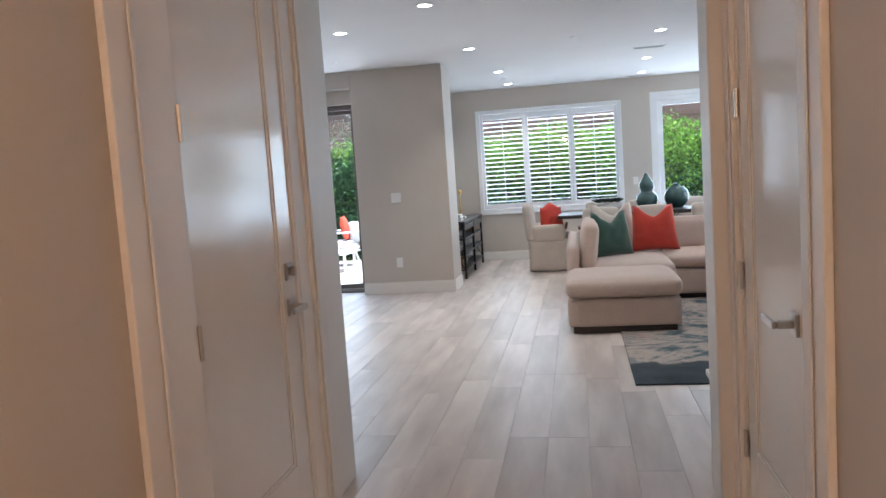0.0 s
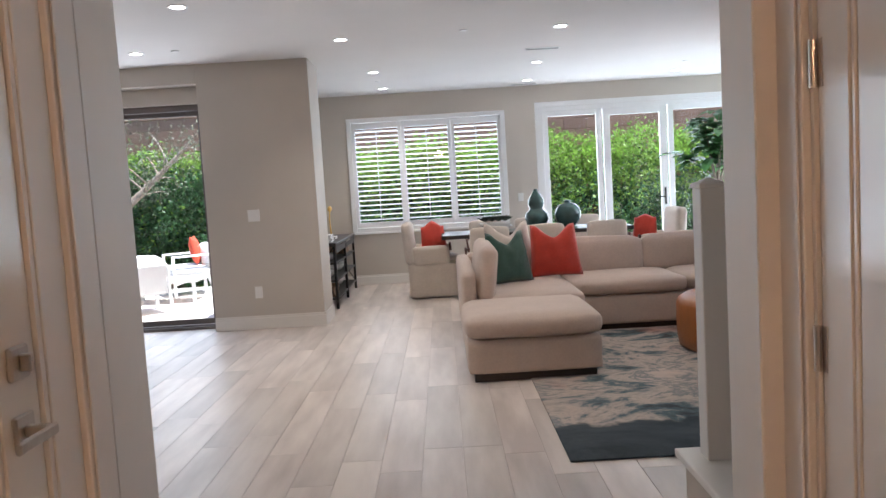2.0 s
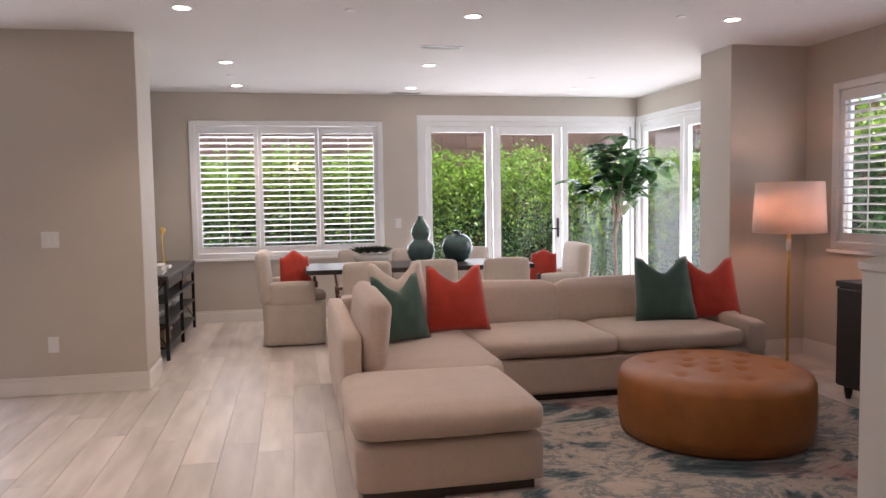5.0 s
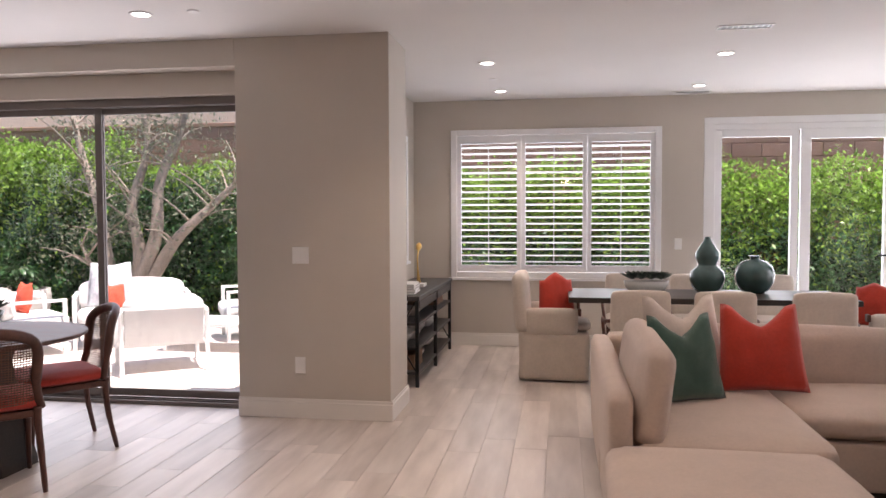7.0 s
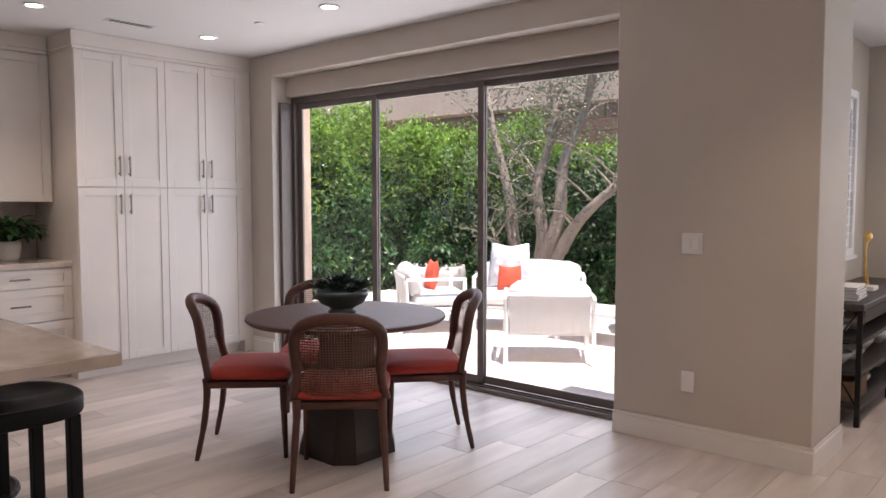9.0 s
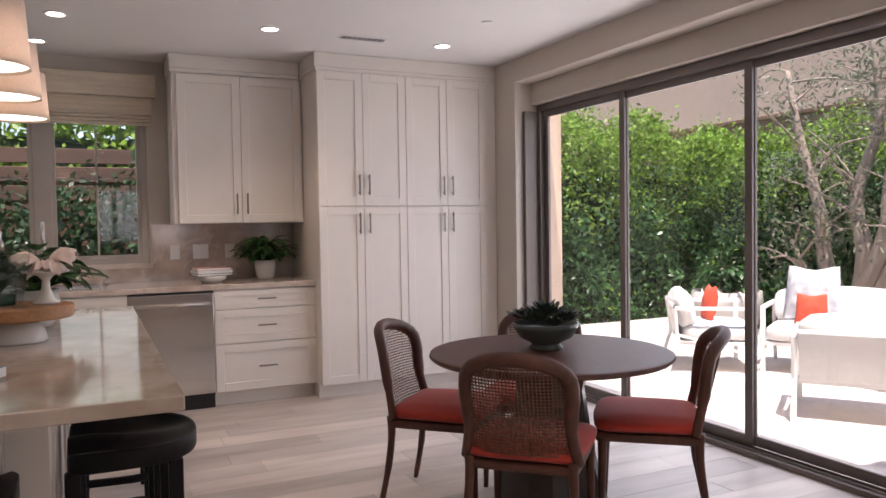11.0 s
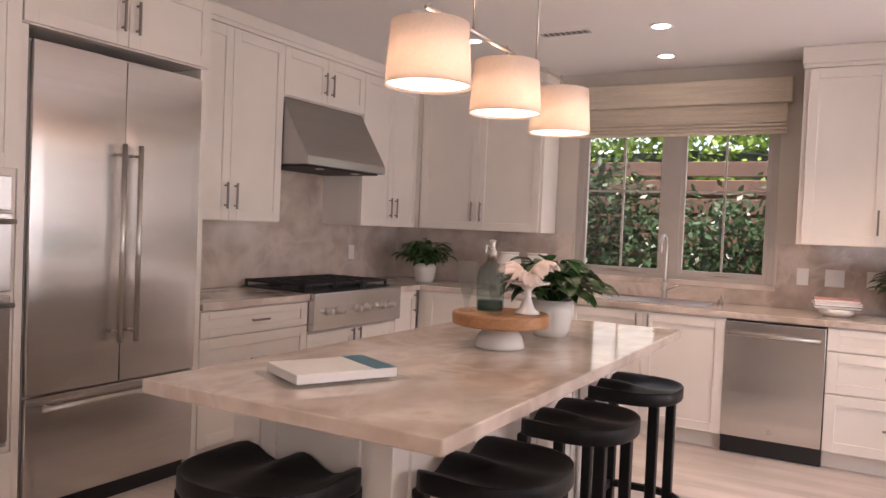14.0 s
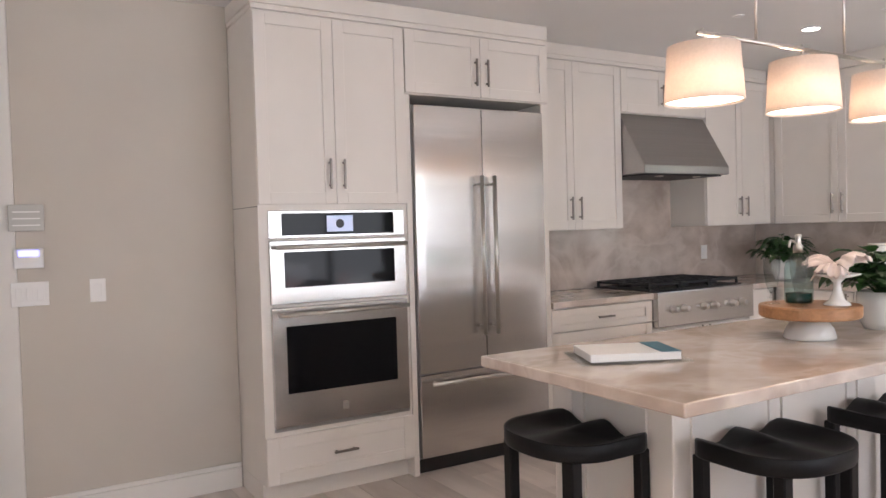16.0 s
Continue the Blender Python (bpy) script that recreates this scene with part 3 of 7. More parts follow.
def range_hood():
    ob = thing("range_hood", (-3.595, -5.945, 1.77, 0, 0, 180), "wedge-shaped brushed steel range hood under a cabinet", "range hood")
    w = 0.905
    bm = bmesh.new()
    prof = [(0.0, 0.0), (-0.6, 0.0), (-0.6, 0.055), (-0.36, 0.452), (0.0, 0.452)]
    sides = [[bm.verts.new((x, y, z)) for y, z in prof] for x in (0, w)]
    bm.faces.new(sides[0][::-1])
    bm.faces.new(sides[1])
    for k in range(5):
        bm.faces.new((sides[0][k], sides[0][(k + 1) % 5], sides[1][(k + 1) % 5], sides[1][k]))
    bmesh.ops.recalc_face_normals(bm, faces=list(bm.faces))
    bmesh.ops.bevel(bm, geom=list(bm.edges), offset=0.004, segments=2, affect="EDGES")
    part("canopy", bm, STEELD, ob)
    part("filter", box(0.04, w - 0.04, -0.56, -0.06, -0.012, -0.001, 0.003), IRON, ob, "dark grease filter")
    for x in (0.25, w - 0.25):
        part("hood_lamp", lathe([(0, -0.018), (0.03, -0.018), (0.032, -0.012), (0, -0.012)], 16, (x, -0.5, 0)), NICKEL, ob, "small round unlit hood lamp")


range_hood()


def cooktop():
    ob = thing("gas_cooktop", (-3.58, -5.3, 0.68, 0, 0, 180), "stainless gas rangetop with black cast-iron grates", "cooktop")
    w = 1.03
    part("body", boxes([(0, w, -0.07, 0.62, 0.0, 0.245)], 0.006, 2), STEEL, ob)
    part("cook_surface", box(0.02, w - 0.02, 0.02, 0.6, 0.2455, 0.252, 0.002), IRON, ob)
    for k in range(3):
        x0 = 0.03 + k * 0.325
        rows = []
        for i in range(5):
            y = 0.05 + i * 0.13
            rows.append((x0, x0 + 0.315, y - 0.007, y + 0.007, 0.28, 0.3))
        for i in range(4):
            x = x0 + 0.01 + i * 0.0975
            rows.append((x - 0.007, x + 0.007, 0.04, 0.58, 0.281, 0.297))
        rows += [(x0 + a, x0 + a + 0.018, b, b + 0.018, 0.252, 0.281) for a in (0.0, 0.297) for b in (0.04, 0.56)]
        part("grate", boxes(rows, 0.003), IRON, ob, "black cast-iron grate")
        for y in (0.17, 0.44):
            part("burner", lathe([(0, 0.252), (0.05, 0.252), (0.05, 0.266), (0.035, 0.272), (0, 0.272)], 20, (x0 + 0.157, y, 0)), IRON, ob, "black burner cap")
    for k in range(3):
        for dx in (-0.055, 0.055):
            x = 0.2 + k * 0.315 + dx
            kn = part("knob", lathe([(0, 0), (0.03, 0), (0.03, 0.008), (0.022, 0.01), (0.02, 0.045), (0.018, 0.048), (0, 0.048)], 20), NICKEL, ob, "polished metal knob", True)
            kn.matrix_local = pose(x, -0.0705, 0.12, 90)


cooktop()


def dishwasher():
    ob = thing("dishwasher", (XS, -2.928, 0, 0, 0, 90), "stainless steel dishwasher with bar handle under the worktop", "dishwasher")
    w = 0.595
    part("body", box(0.0, w, 0.001, 0.6, 0.1, 0.874, 0), BLACK, ob)
    d = part("door", box(0.003, w - 0.003, -0.026, 0.0, 0.12, 0.865, 0.004, 2), STEEL, ob)
    bm = tube([(0.03, -0.07, 0.79), (w - 0.03, -0.07, 0.79)], 0.011, 12)
    for x in (0.06, w - 0.06):
        tube([(x, -0.07, 0.79), (x, -0.024, 0.79)], 0.008, 8, bm=bm)
    part("handle", bm, NICKEL, d, "polished steel bar handle", True)
    part("badge", lathe([(0, 0), (0.016, 0), (0.016, 0.003), (0, 0.003)], 18), NICKEL, d, "round metal badge").matrix_local = pose(w / 2, -0.0262, 0.175, 90)
    part("toe_panel", box(0.0, w, 0.03, 0.5, 0.0, 0.098, 0.002), BLACK, ob, "black toe panel")


dishwasher()


# sink and tap
def sink():
    ob = thing("kitchen_sink", (-5.28, -3.46, 0.9225), "undermount steel sink set in the stone worktop", "sink")
    part("rim", boxes([(-0.21, 0.2, -0.38, -0.365, 0, 0.002), (-0.21, 0.2, 0.365, 0.38, 0, 0.002), (-0.21, -0.195, -0.365, 0.365, 0, 0.002), (0.185, 0.2, -0.365, 0.365, 0, 0.002)], 0), STEEL, ob)
    part("basin", boxes([(-0.195, 0.185, -0.365, 0.365, 0.0002, 0.001)], 0), STEELD, ob)
    tap = thing("kitchen_tap", (-5.52, -3.46, 0.922), "tall brushed steel gooseneck tap beside the sink", "tap")
    part("base", lathe([(0, 0), (0.027, 0), (0.027, 0.01), (0.019, 0.014), (0.019, 0.12), (0.013, 0.125), (0, 0.125)], 20), NICKEL, tap, smooth=True)
    part("spout", tube(bent([(0, 0, 0.12), (0, 0, 0.36), (0.03, 0, 0.45), (0.1, 0, 0.475), (0.165, 0, 0.43), (0.175, 0, 0.35)]), 0.012, 10), NICKEL, tap, smooth=True)
    part("lever", tube([(0, 0.02, 0.07), (0.01, 0.1, 0.11)], 0.006, 8), NICKEL, tap, smooth=True)
    so = thing("soap_pump", (-5.5, -3.05, 0.922), "small brushed steel soap pump on the worktop", "soap pump")
    part("pump", lathe([(0, 0), (0.018, 0), (0.018, 0.03), (0.008, 0.035), (0.008, 0.06), (0, 0.06)], 14), NICKEL, so, smooth=True)
    part("nozzle", tube([(0, 0, 0.058), (0.05, 0, 0.055)], 0.006, 8), NICKEL, so, smooth=True)


sink()


# island
def island():
    tagged(part("island_worktop", box(-3.69, -1.23, -3.94, -2.945, 0.878, 0.92, 0.005, 2), STONE), "long polished taupe quartzite island top", "worktop")
    ob = thing("kitchen_island", (-1.55, -3.9, 0), "off-white panelled kitchen island base under the stone top", "kitchen island")
    part("body", box(-2.06, 0.0, 0.03, 0.62, 0.1, 0.877, 0.002), CAB, ob)
    part("toe_kick", box(-2.0, -0.06, 0.09, 0.56, 0, 0.099, 0), CAB, ob)
    for x in (0.0, -2.06):
        for y in (0.03, 0.53):
            part("post", box(x - 0.09, x + 0.012, y - 0.012, y + 0.1, 0.0, 0.8765, 0.003), CAB, ob)
    for k in range(4):
        x0 = -2.0 + k * 0.485
        p = shaker(ob, "panel", 0.0, 0.475, 0.12, 0.86)
        p.matrix_local = pose(x0 + 0.475, 0.62, 0, 0, 0, 180)
    p = shaker(ob, "panel", 0.0, 0.38, 0.12, 0.86)
    p.matrix_local = pose(0.0, 0.14, 0, 0, 0, 90)
    for k in range(3):
        p = shaker(ob, "door", 0.0, 0.62, 0.12, 0.86)
        p.matrix_local = pose(-1.96 + k * 0.63, 0.03, 0)


island()


def stool(m):
    ob = thing("counter_stool", m, "black ebonised wood counter stool with scooped seat", "stool", "stools at the island")
    # D-shaped seat: a curved front with a raised rim, two scoops that run out through the straight back edge
    w, d = 0.235, 0.2

    def outline(a):
        c, s = math.cos(a), math.sin(a)
        n = 2.3 if s < 0 else 9.0
        r = (abs(c) ** n + abs(s) ** n) ** (-1 / n)
        return w * r * c, d * r * s * (1.0 if s < 0 else 0.9)

    def dish(x, y, f):
        back = min(1, max(0, (y + 0.06) / 0.18))
        back = back * back * (3 - 2 * back)
        wave = math.sin(math.pi * min(1, abs(x) / (w * 0.93))) ** 2
        return -(1 - back) * 0.034 * (1 - f ** 7) * (0.65 + 0.35 * wave) - back * 0.042 * wave

    bm = bmesh.new()
    rings = []
    n = 56
    for k, (f, z) in enumerate(((0.0, 0), (0.2, 0), (0.4, 0), (0.58, 0), (0.72, 0), (0.82, 0), (0.89, 0), (0.95, 0), (0.985, 0), (1.0, -0.006), (1.0, -0.054), (0.985, -0.06), (0.0, -0.06))):
        ring = []
        for i in range(n):
            x, y = outline(2 * math.pi * i / n)
            zz = z + (dish(x * f, y * f, f) if k < 10 else 0)
            if f > 0:
                ring.append(bm.verts.new((x * f, y * f, 0.705 + zz)))
        rings.append(ring if f > 0 else [bm.verts.new((0, 0, 0.705 + z + (dish(0, 0, 0) if k == 0 else 0)))])
    for a, b in zip(rings, rings[1:]):
        for i in range(n):
            j = (i + 1) % n
            if len(a) == 1:
                bm.faces.new((a[0], b[i], b[j]))
            elif len(b) == 1:
                bm.faces.new((a[i], b[0], a[j]))
            else:
                bm.faces.new((a[i], b[i], b[j], a[j]))
    bmesh.ops.recalc_face_normals(bm, faces=list(bm.faces))
    part("seat", bm, EBONY, ob, smooth=True)
    for x, y in ((-0.19, 0.165), (0.19, 0.165), (-0.17, -0.12), (0.17, -0.12)):
        part("leg", box(x - 0.021, x + 0.021, y - 0.021, y + 0.021, 0, 0.645, 0.004), EBONY, ob)
    pts = [Vector((0.21 * math.cos(a), -0.05 + 0.16 * math.sin(a), 0.15)) for a in (math.pi * k / 12 for k in range(12, 25))]
    part("foot_ring", tube([(-0.19, 0.165, 0.15)] + pts + [(0.19, 0.165, 0.15)], 0.02, 8), EBONY, ob)
    part("back_stretcher", box(-0.17, 0.17, 0.155, 0.175, 0.13, 0.17, 0.003), EBONY, ob)
    return ob


first = stool((-1.345, -3.575, 0, 0, 0, 90))
for x, y, rz in ((-1.805, -3.055, 180), (-2.53, -3.05, 180), (-3.27, -3.045, 180)):
    copy_thing(first, pose(x, y, 0, 0, 0, rz))

# pendant over the island
SHADE = material("cream_linen_shade", (0.84, 0.76, 0.69), 0.9, noise_scale=90, vary=0.05, bump=0.2, bump_scale=500, through_light=0.38)


def pendant():
    ob = thing("island_pendant", (-2.55, -3.45, 0), "three-shade linen linear pendant over the island", "pendant lamp")
    part("bar", tube([(-0.64, 0, 2.115), (0.64, 0, 2.115)], 0.009, 10), NICKEL, ob, "slim nickel bar", True)
    for x in (-0.3, 0.3):
        part("rod", tube([(x, 0, 2.12), (x, 0, C - 0.02)], 0.006, 8), NICKEL, ob, smooth=True)
    part("canopy", box(-0.42, 0.42, -0.045, 0.045, C - 0.022, C - 0.001, 0.004), NICKEL, ob)
    for x in (-0.61, 0.0, 0.61):
        s = part("shade", lathe([(0.128, 2.068), (0.143, 1.858), (0.146, 1.858), (0.131, 2.068)], 40, (x, 0, 0), 1.0, True), SHADE, ob, "cream linen drum shade", True)
        part("stem", tube([(x, 0, 2.0), (x, 0, 2.135)], 0.006, 8), NICKEL, s)
        part("diffuser", lathe([(0, 1.868), (0.139, 1.868), (0.139, 1.872), (0, 1.872)], 32, (x, 0, 0)), BULB, s, "glowing round diffuser")
        part("spider", boxes([(x - 0.128, x + 0.128, -0.002, 0.002, 2.04, 2.044), (x - 0.002, x + 0.002, -0.128, -0.003, 2.04, 2.044), (x - 0.002, x + 0.002, 0.003, 0.128, 2.04, 2.044)]), NICKEL, s)


BULB = glow("pendant_diffuser", (1.0, 0.82, 0.62), 2.2)
pendant()
for x in (-3.16, -2.55, -1.94):
    lp = new("pendant_bulb", bpy.data.lights.new("pendant_bulb", "POINT"))
    lp.data.energy, lp.data.color, lp.data.shadow_soft_size = W_PENDANT, (1.0, 0.74, 0.56), 0.04
    lp.location = (x, -3.45, 1.97)

# ---- ceiling fixtures ----
def downlight(x, y):
    ob = thing("ceiling_light", (x, y, C), "round white recessed downlight, lit", "ceiling light", "recessed downlights")
    part("trim_ring", lathe([(0.052, -0.001), (0.07, -0.001), (0.072, -0.004), (0.068, -0.008), (0.052, -0.006)], 28, loop=True), WHITE, ob)
    part("lens", lathe([(0, -0.004), (0.0515, -0.004), (0.0515, -0.001), (0, -0.001)], 24), LAMPGLOW, ob, "glowing lens")


# the three before the last are unseen, added to brighten the room
LIGHTS = [(0.442, -0.774), (0.555, 1.15), (0.555, 2.546), (2.374, -0.805), (2.41, 1.1), (2.465, 2.55), (4.26, -0.965), (4.4, 2.45), (-1.4, -0.69), (-4.27, -2.02), (-4.28, -0.738), (-4.4, -3.3), (-5.175, -3.45), (-2.844, -0.72), (0.4, -2.9), (2.35, -2.9), (-0.5, -2.2), (-4.33, -4.55)]
for x, y in LIGHTS:
    downlight(x, y)
for x, y in LIGHTS[:5] + LIGHTS[9:10] + LIGHTS[11:12] + LIGHTS[14:17]:
    sp = new("downlight_beam", bpy.data.lights.new("downlight_beam", "SPOT"))
    sp.data.energy, sp.data.color, sp.data.spot_size, sp.data.spot_blend, sp.data.shadow_soft_size = W_SPOT, (1.0, 0.84, 0.66), radians(110), 0.7, 0.05
    sp.location = (x, y, C - 0.02)
hl = new("hall_lamp", bpy.data.lights.new("hall_lamp", "POINT"))
hl.data.energy, hl.data.color, hl.data.shadow_soft_size, hl.location = W_HALL, (1.0, 0.58, 0.32), 0.12, (1.24, -9.7, 2.4)
downlight(1.24, -9.7)


def ceiling_vent(x, y, w=0.36, d=0.12, turn=0):
    ob = thing("ceiling_vent", (x, y, C, 0, 0, turn), "white slotted air vent in the ceiling", "air vent", "ceiling vents")
    part("frame", boxes([(-w / 2, w / 2, -d / 2, -d / 2 + 0.015, -0.006, -0.001), (-w / 2, w / 2, d / 2 - 0.015, d / 2, -0.006, -0.001), (-w / 2, -w / 2 + 0.015, -d / 2 + 0.015, d / 2 - 0.015, -0.006, -0.001), (w / 2 - 0.015, w / 2, -d / 2 + 0.015, d / 2 - 0.015, -0.006, -0.001)], 0.001), WHITE, ob)
    part("backing", box(-w / 2 + 0.015, w / 2 - 0.015, -d / 2 + 0.015, d / 2 - 0.015, -0.002, -0.001, 0), BLACK, ob, "dark vent slot")
    for k in range(9):
        x0 = -w / 2 + 0.025 + k * (w - 0.05) / 8.2
        part("slat", box(x0, x0 + 0.006, -d / 2 + 0.016, d / 2 - 0.016, -0.003, -0.0022, 0), WHITE, ob)


ceiling_vent(2.36, 0.27)
ceiling_vent(2.465, 2.94)
ceiling_vent(-4.29, -1.36, 0.36, 0.12, 90)
ceiling_vent(-4.36, -3.9, 0.36, 0.12, 90)
for x, y in ((0.54, 1.88), (1.52, -0.86), (4.28, 1.67), (3.84, -1.0), (-1.05, -0.7), (-3.57, -0.75), (-3.6, -4.556)):
    sd = thing("sprinkler_cover", (x, y, C), "small round white sprinkler cover on the ceiling", "sprinkler", "sprinkler covers")
    part("cover", lathe([(0, -0.008), (0.034, -0.008), (0.036, -0.001), (0, -0.001)], 20), WHITE, sd)

# ---- windows and doors ----
def sliding_door():
    ob = thing("window_slider", (-2.8, 0.27, 0), "wide bronze-framed sliding glass door to the patio", "sliding door", "", "structure")
    x0, x1, z1 = -1.68, 1.69, 2.30
    part("head_track", boxes([(x0, x1, -0.06, 0.03, z1 - 0.05, z1 + 0.008)], 0.003), BRONZE, ob)
    part("sill_track", boxes([(x0, x1, -0.09, 0.03, 0.001, 0.03), (x0, x1, -0.06, -0.05, 0.03, 0.04), (x0, x1, -0.01, 0.0, 0.03, 0.04)], 0.002), BRONZE, ob)
    part("jamb", boxes([(x0, x0 + 0.04, -0.2, 0.03, 0.03, z1 - 0.05), (x0 + 0.04, x0 + 0.075, -0.08, 0.02, 0.03, z1 - 0.05)], 0.003), BRONZE, ob)
    part("jamb", box(x1 - 0.045, x1, -0.06, 0.03, 0.03, z1 - 0.05, 0.003), BRONZE, ob)
    edges = (x0 + 0.075, -0.62, 0.47, x1 - 0.045)
    for k in range(3):
        a, b = edges[k] - (0.025 if k else 0), edges[k + 1] + (0.025 if k < 2 else 0)
        y = (-0.04, -0.02, 0.0)[k]
        s = part("sash", boxes([(a, a + 0.055, y, y + 0.019, 0.042, z1 - 0.052), (b - 0.055, b, y, y + 0.019, 0.042, z1 - 0.052), (a + 0.055, b - 0.055, y, y + 0.019, 0.042, 0.1), (a + 0.055, b - 0.055, y, y + 0.019, z1 - 0.1, z1 - 0.052)], 0.002), BRONZE, ob)
        g = part("pane", box(a + 0.055, b - 0.055, y + 0.007, y + 0.011, 0.1, z1 - 0.1, 0), GLASS, s, "clear glass pane")
        g.visible_shadow = False


sliding_door()


def shutter_window(name, m, w, h, panels, label):
    """A white plantation-shuttered window; the room side looks to -y, origin at the lower left."""
    ob = thing(name, m, label, "window", "", "structure")
    f = 0.06
    part("window_frame", boxes([(-0.005, f, -0.025, 0.05, 0, h), (w - f, w + 0.005, -0.025, 0.05, 0, h), (f, w - f, -0.025, 0.05, h - f, h), (f, w - f, -0.025, 0.05, 0, f)], 0.004), WHITE, ob)
    part("window_sill", box(-0.03, w + 0.03, -0.045, 0.0, -0.03, -0.001, 0.004), WHITE, ob)
    g = part("pane", box(0.02, w - 0.02, 0.115, 0.12, 0.02, h - 0.02, 0), GLASS, ob)
    g.visible_shadow = False
    rows = [(0.0, w, 0.1, 0.135, h - 0.05, h), (0.0, w, 0.1, 0.135, 0.0, 0.05), (0, 0.05, 0.1, 0.135, 0.05, h - 0.05), (w - 0.05, w, 0.1, 0.135, 0.05, h - 0.05)]
    rows += [(w * k / 3 - 0.02, w * k / 3 + 0.02, 0.101, 0.134, 0.05, h - 0.05) for k in (1, 2)]
    part("outer_sash", boxes(rows, 0.002), WHITE, ob)
    pw = (w - 2 * f) / panels
    for k in range(panels):
        a, b = f + k * pw + 0.002, f + (k + 1) * pw - 0.002
        s = part("shutter", boxes([(a, a + 0.045, 0.0, 0.03, f + 0.003, h - f - 0.003), (b - 0.045, b, 0.0, 0.03, f + 0.003, h - f - 0.003), (a + 0.045, b - 0.045, 0.0, 0.03, h - f - 0.09, h - f - 0.003), (a + 0.045, b - 0.045, 0.0, 0.03, f + 0.003, f + 0.075)], 0.002), WHITE, ob)
        n = int((h - 2 * f - 0.17) / 0.066)
        zs = f + 0.078
        step = (h - f - 0.092 - zs) / n
        mesh = None
        for i in range(n):
            if mesh is None:
                lv = part("louvre", boxes([(a + 0.047, b - 0.047, -0.036, 0.036, -0.0045, 0.0045)], 0.002), WHITE, s)
                mesh = lv.data
            else:
                lv = new("louvre", mesh)
                lv.parent = s
            lv.matrix_local = pose(0, 0.014, zs + (i + 0.5) * step, -8)
        part("tilt_rod", box((a + b) / 2 - 0.005, (a + b) / 2 + 0.005, -0.034, -0.026, f + 0.1, h - f - 0.12, 0.001), WHITE, s)


shutter_window("window_nook", (-0.03, 3.12, 0.75), 2.22, 1.6, 3, "white shuttered window in the dining nook, louvres open")
shutter_window("window_side", (5.5, -0.5, 0.95, 0, 0, -90), 2.9, 1.35, 4, "white shuttered window in the side wall, louvres open")
shutter_window("window_nook_side", (-0.45, 1.5, 0.95, 0, 0, 90), 1.2, 1.3, 2, "white shuttered window beside the console")


def glazing(name, m, w, h, leaves, label):
    """White glazed door wall: leaves are (x0, x1, is_door)."""
    ob = thing(name, m, label, "glazed door", "", "structure")
    part("door_frame", boxes([(-0.06, 0.05, -0.02, 0.1, 0, h), (w - 0.05, w, -0.0, 0.1, 0, h), (0.05, w - 0.05, -0.0, 0.1, h - 0.06, h), (0.05, w - 0.05, 0.0, 0.1, 0.001, 0.03), (-0.06, w, -0.02, -0.002, h, h + 0.07)], 0.003), WHITE, ob)
    for x0, x1, door in leaves:
        r = 0.1 if door else 0.075
        lf = part("door_leaf" if door else "sash", boxes([(x0, x0 + r, 0.02, 0.065, 0.03, h - 0.06), (x1 - r, x1, 0.02, 0.065, 0.03, h - 0.06), (x0 + r, x1 - r, 0.02, 0.065, 0.03, 0.03 + r * 1.8), (x0 + r, x1 - r, 0.02, 0.065, h - 0.06 - r, h - 0.06)], 0.003), WHITE, ob)
        g = part("pane", box(x0 + r, x1 - r, 0.04, 0.045, 0.03 + r * 1.8, h - 0.06 - r, 0), GLASS, lf, "clear glass pane")
        g.visible_shadow = False
        if door:
            part("handle_plate", boxes([(x1 - 0.06, x1 - 0.035, 0.008, 0.02, 0.9, 1.14), (x1 - 0.16, x1 - 0.04, -0.03, -0.02, 1.0, 1.018), (x1 - 0.055, x1 - 0.04, -0.02, 0.008, 1.0, 1.018)], 0.002), BLACK, lf, "black lever handle")


glazing("window_doors", (2.68, 3.14, 0), 2.8, 2.36, [(0.05, 0.88, False), (0.9, 1.8, True), (1.82, 2.74, False)], "white-framed glazed doors to the garden")
glazing("window_doors_side", (5.52, 3.1, 0, 0, 0, -90), 2.5, 2.36, [(0.05, 1.08, False), (1.1, 2.0, True), (2.02, 2.44, False)], "white-framed glazed doors in the nook side")


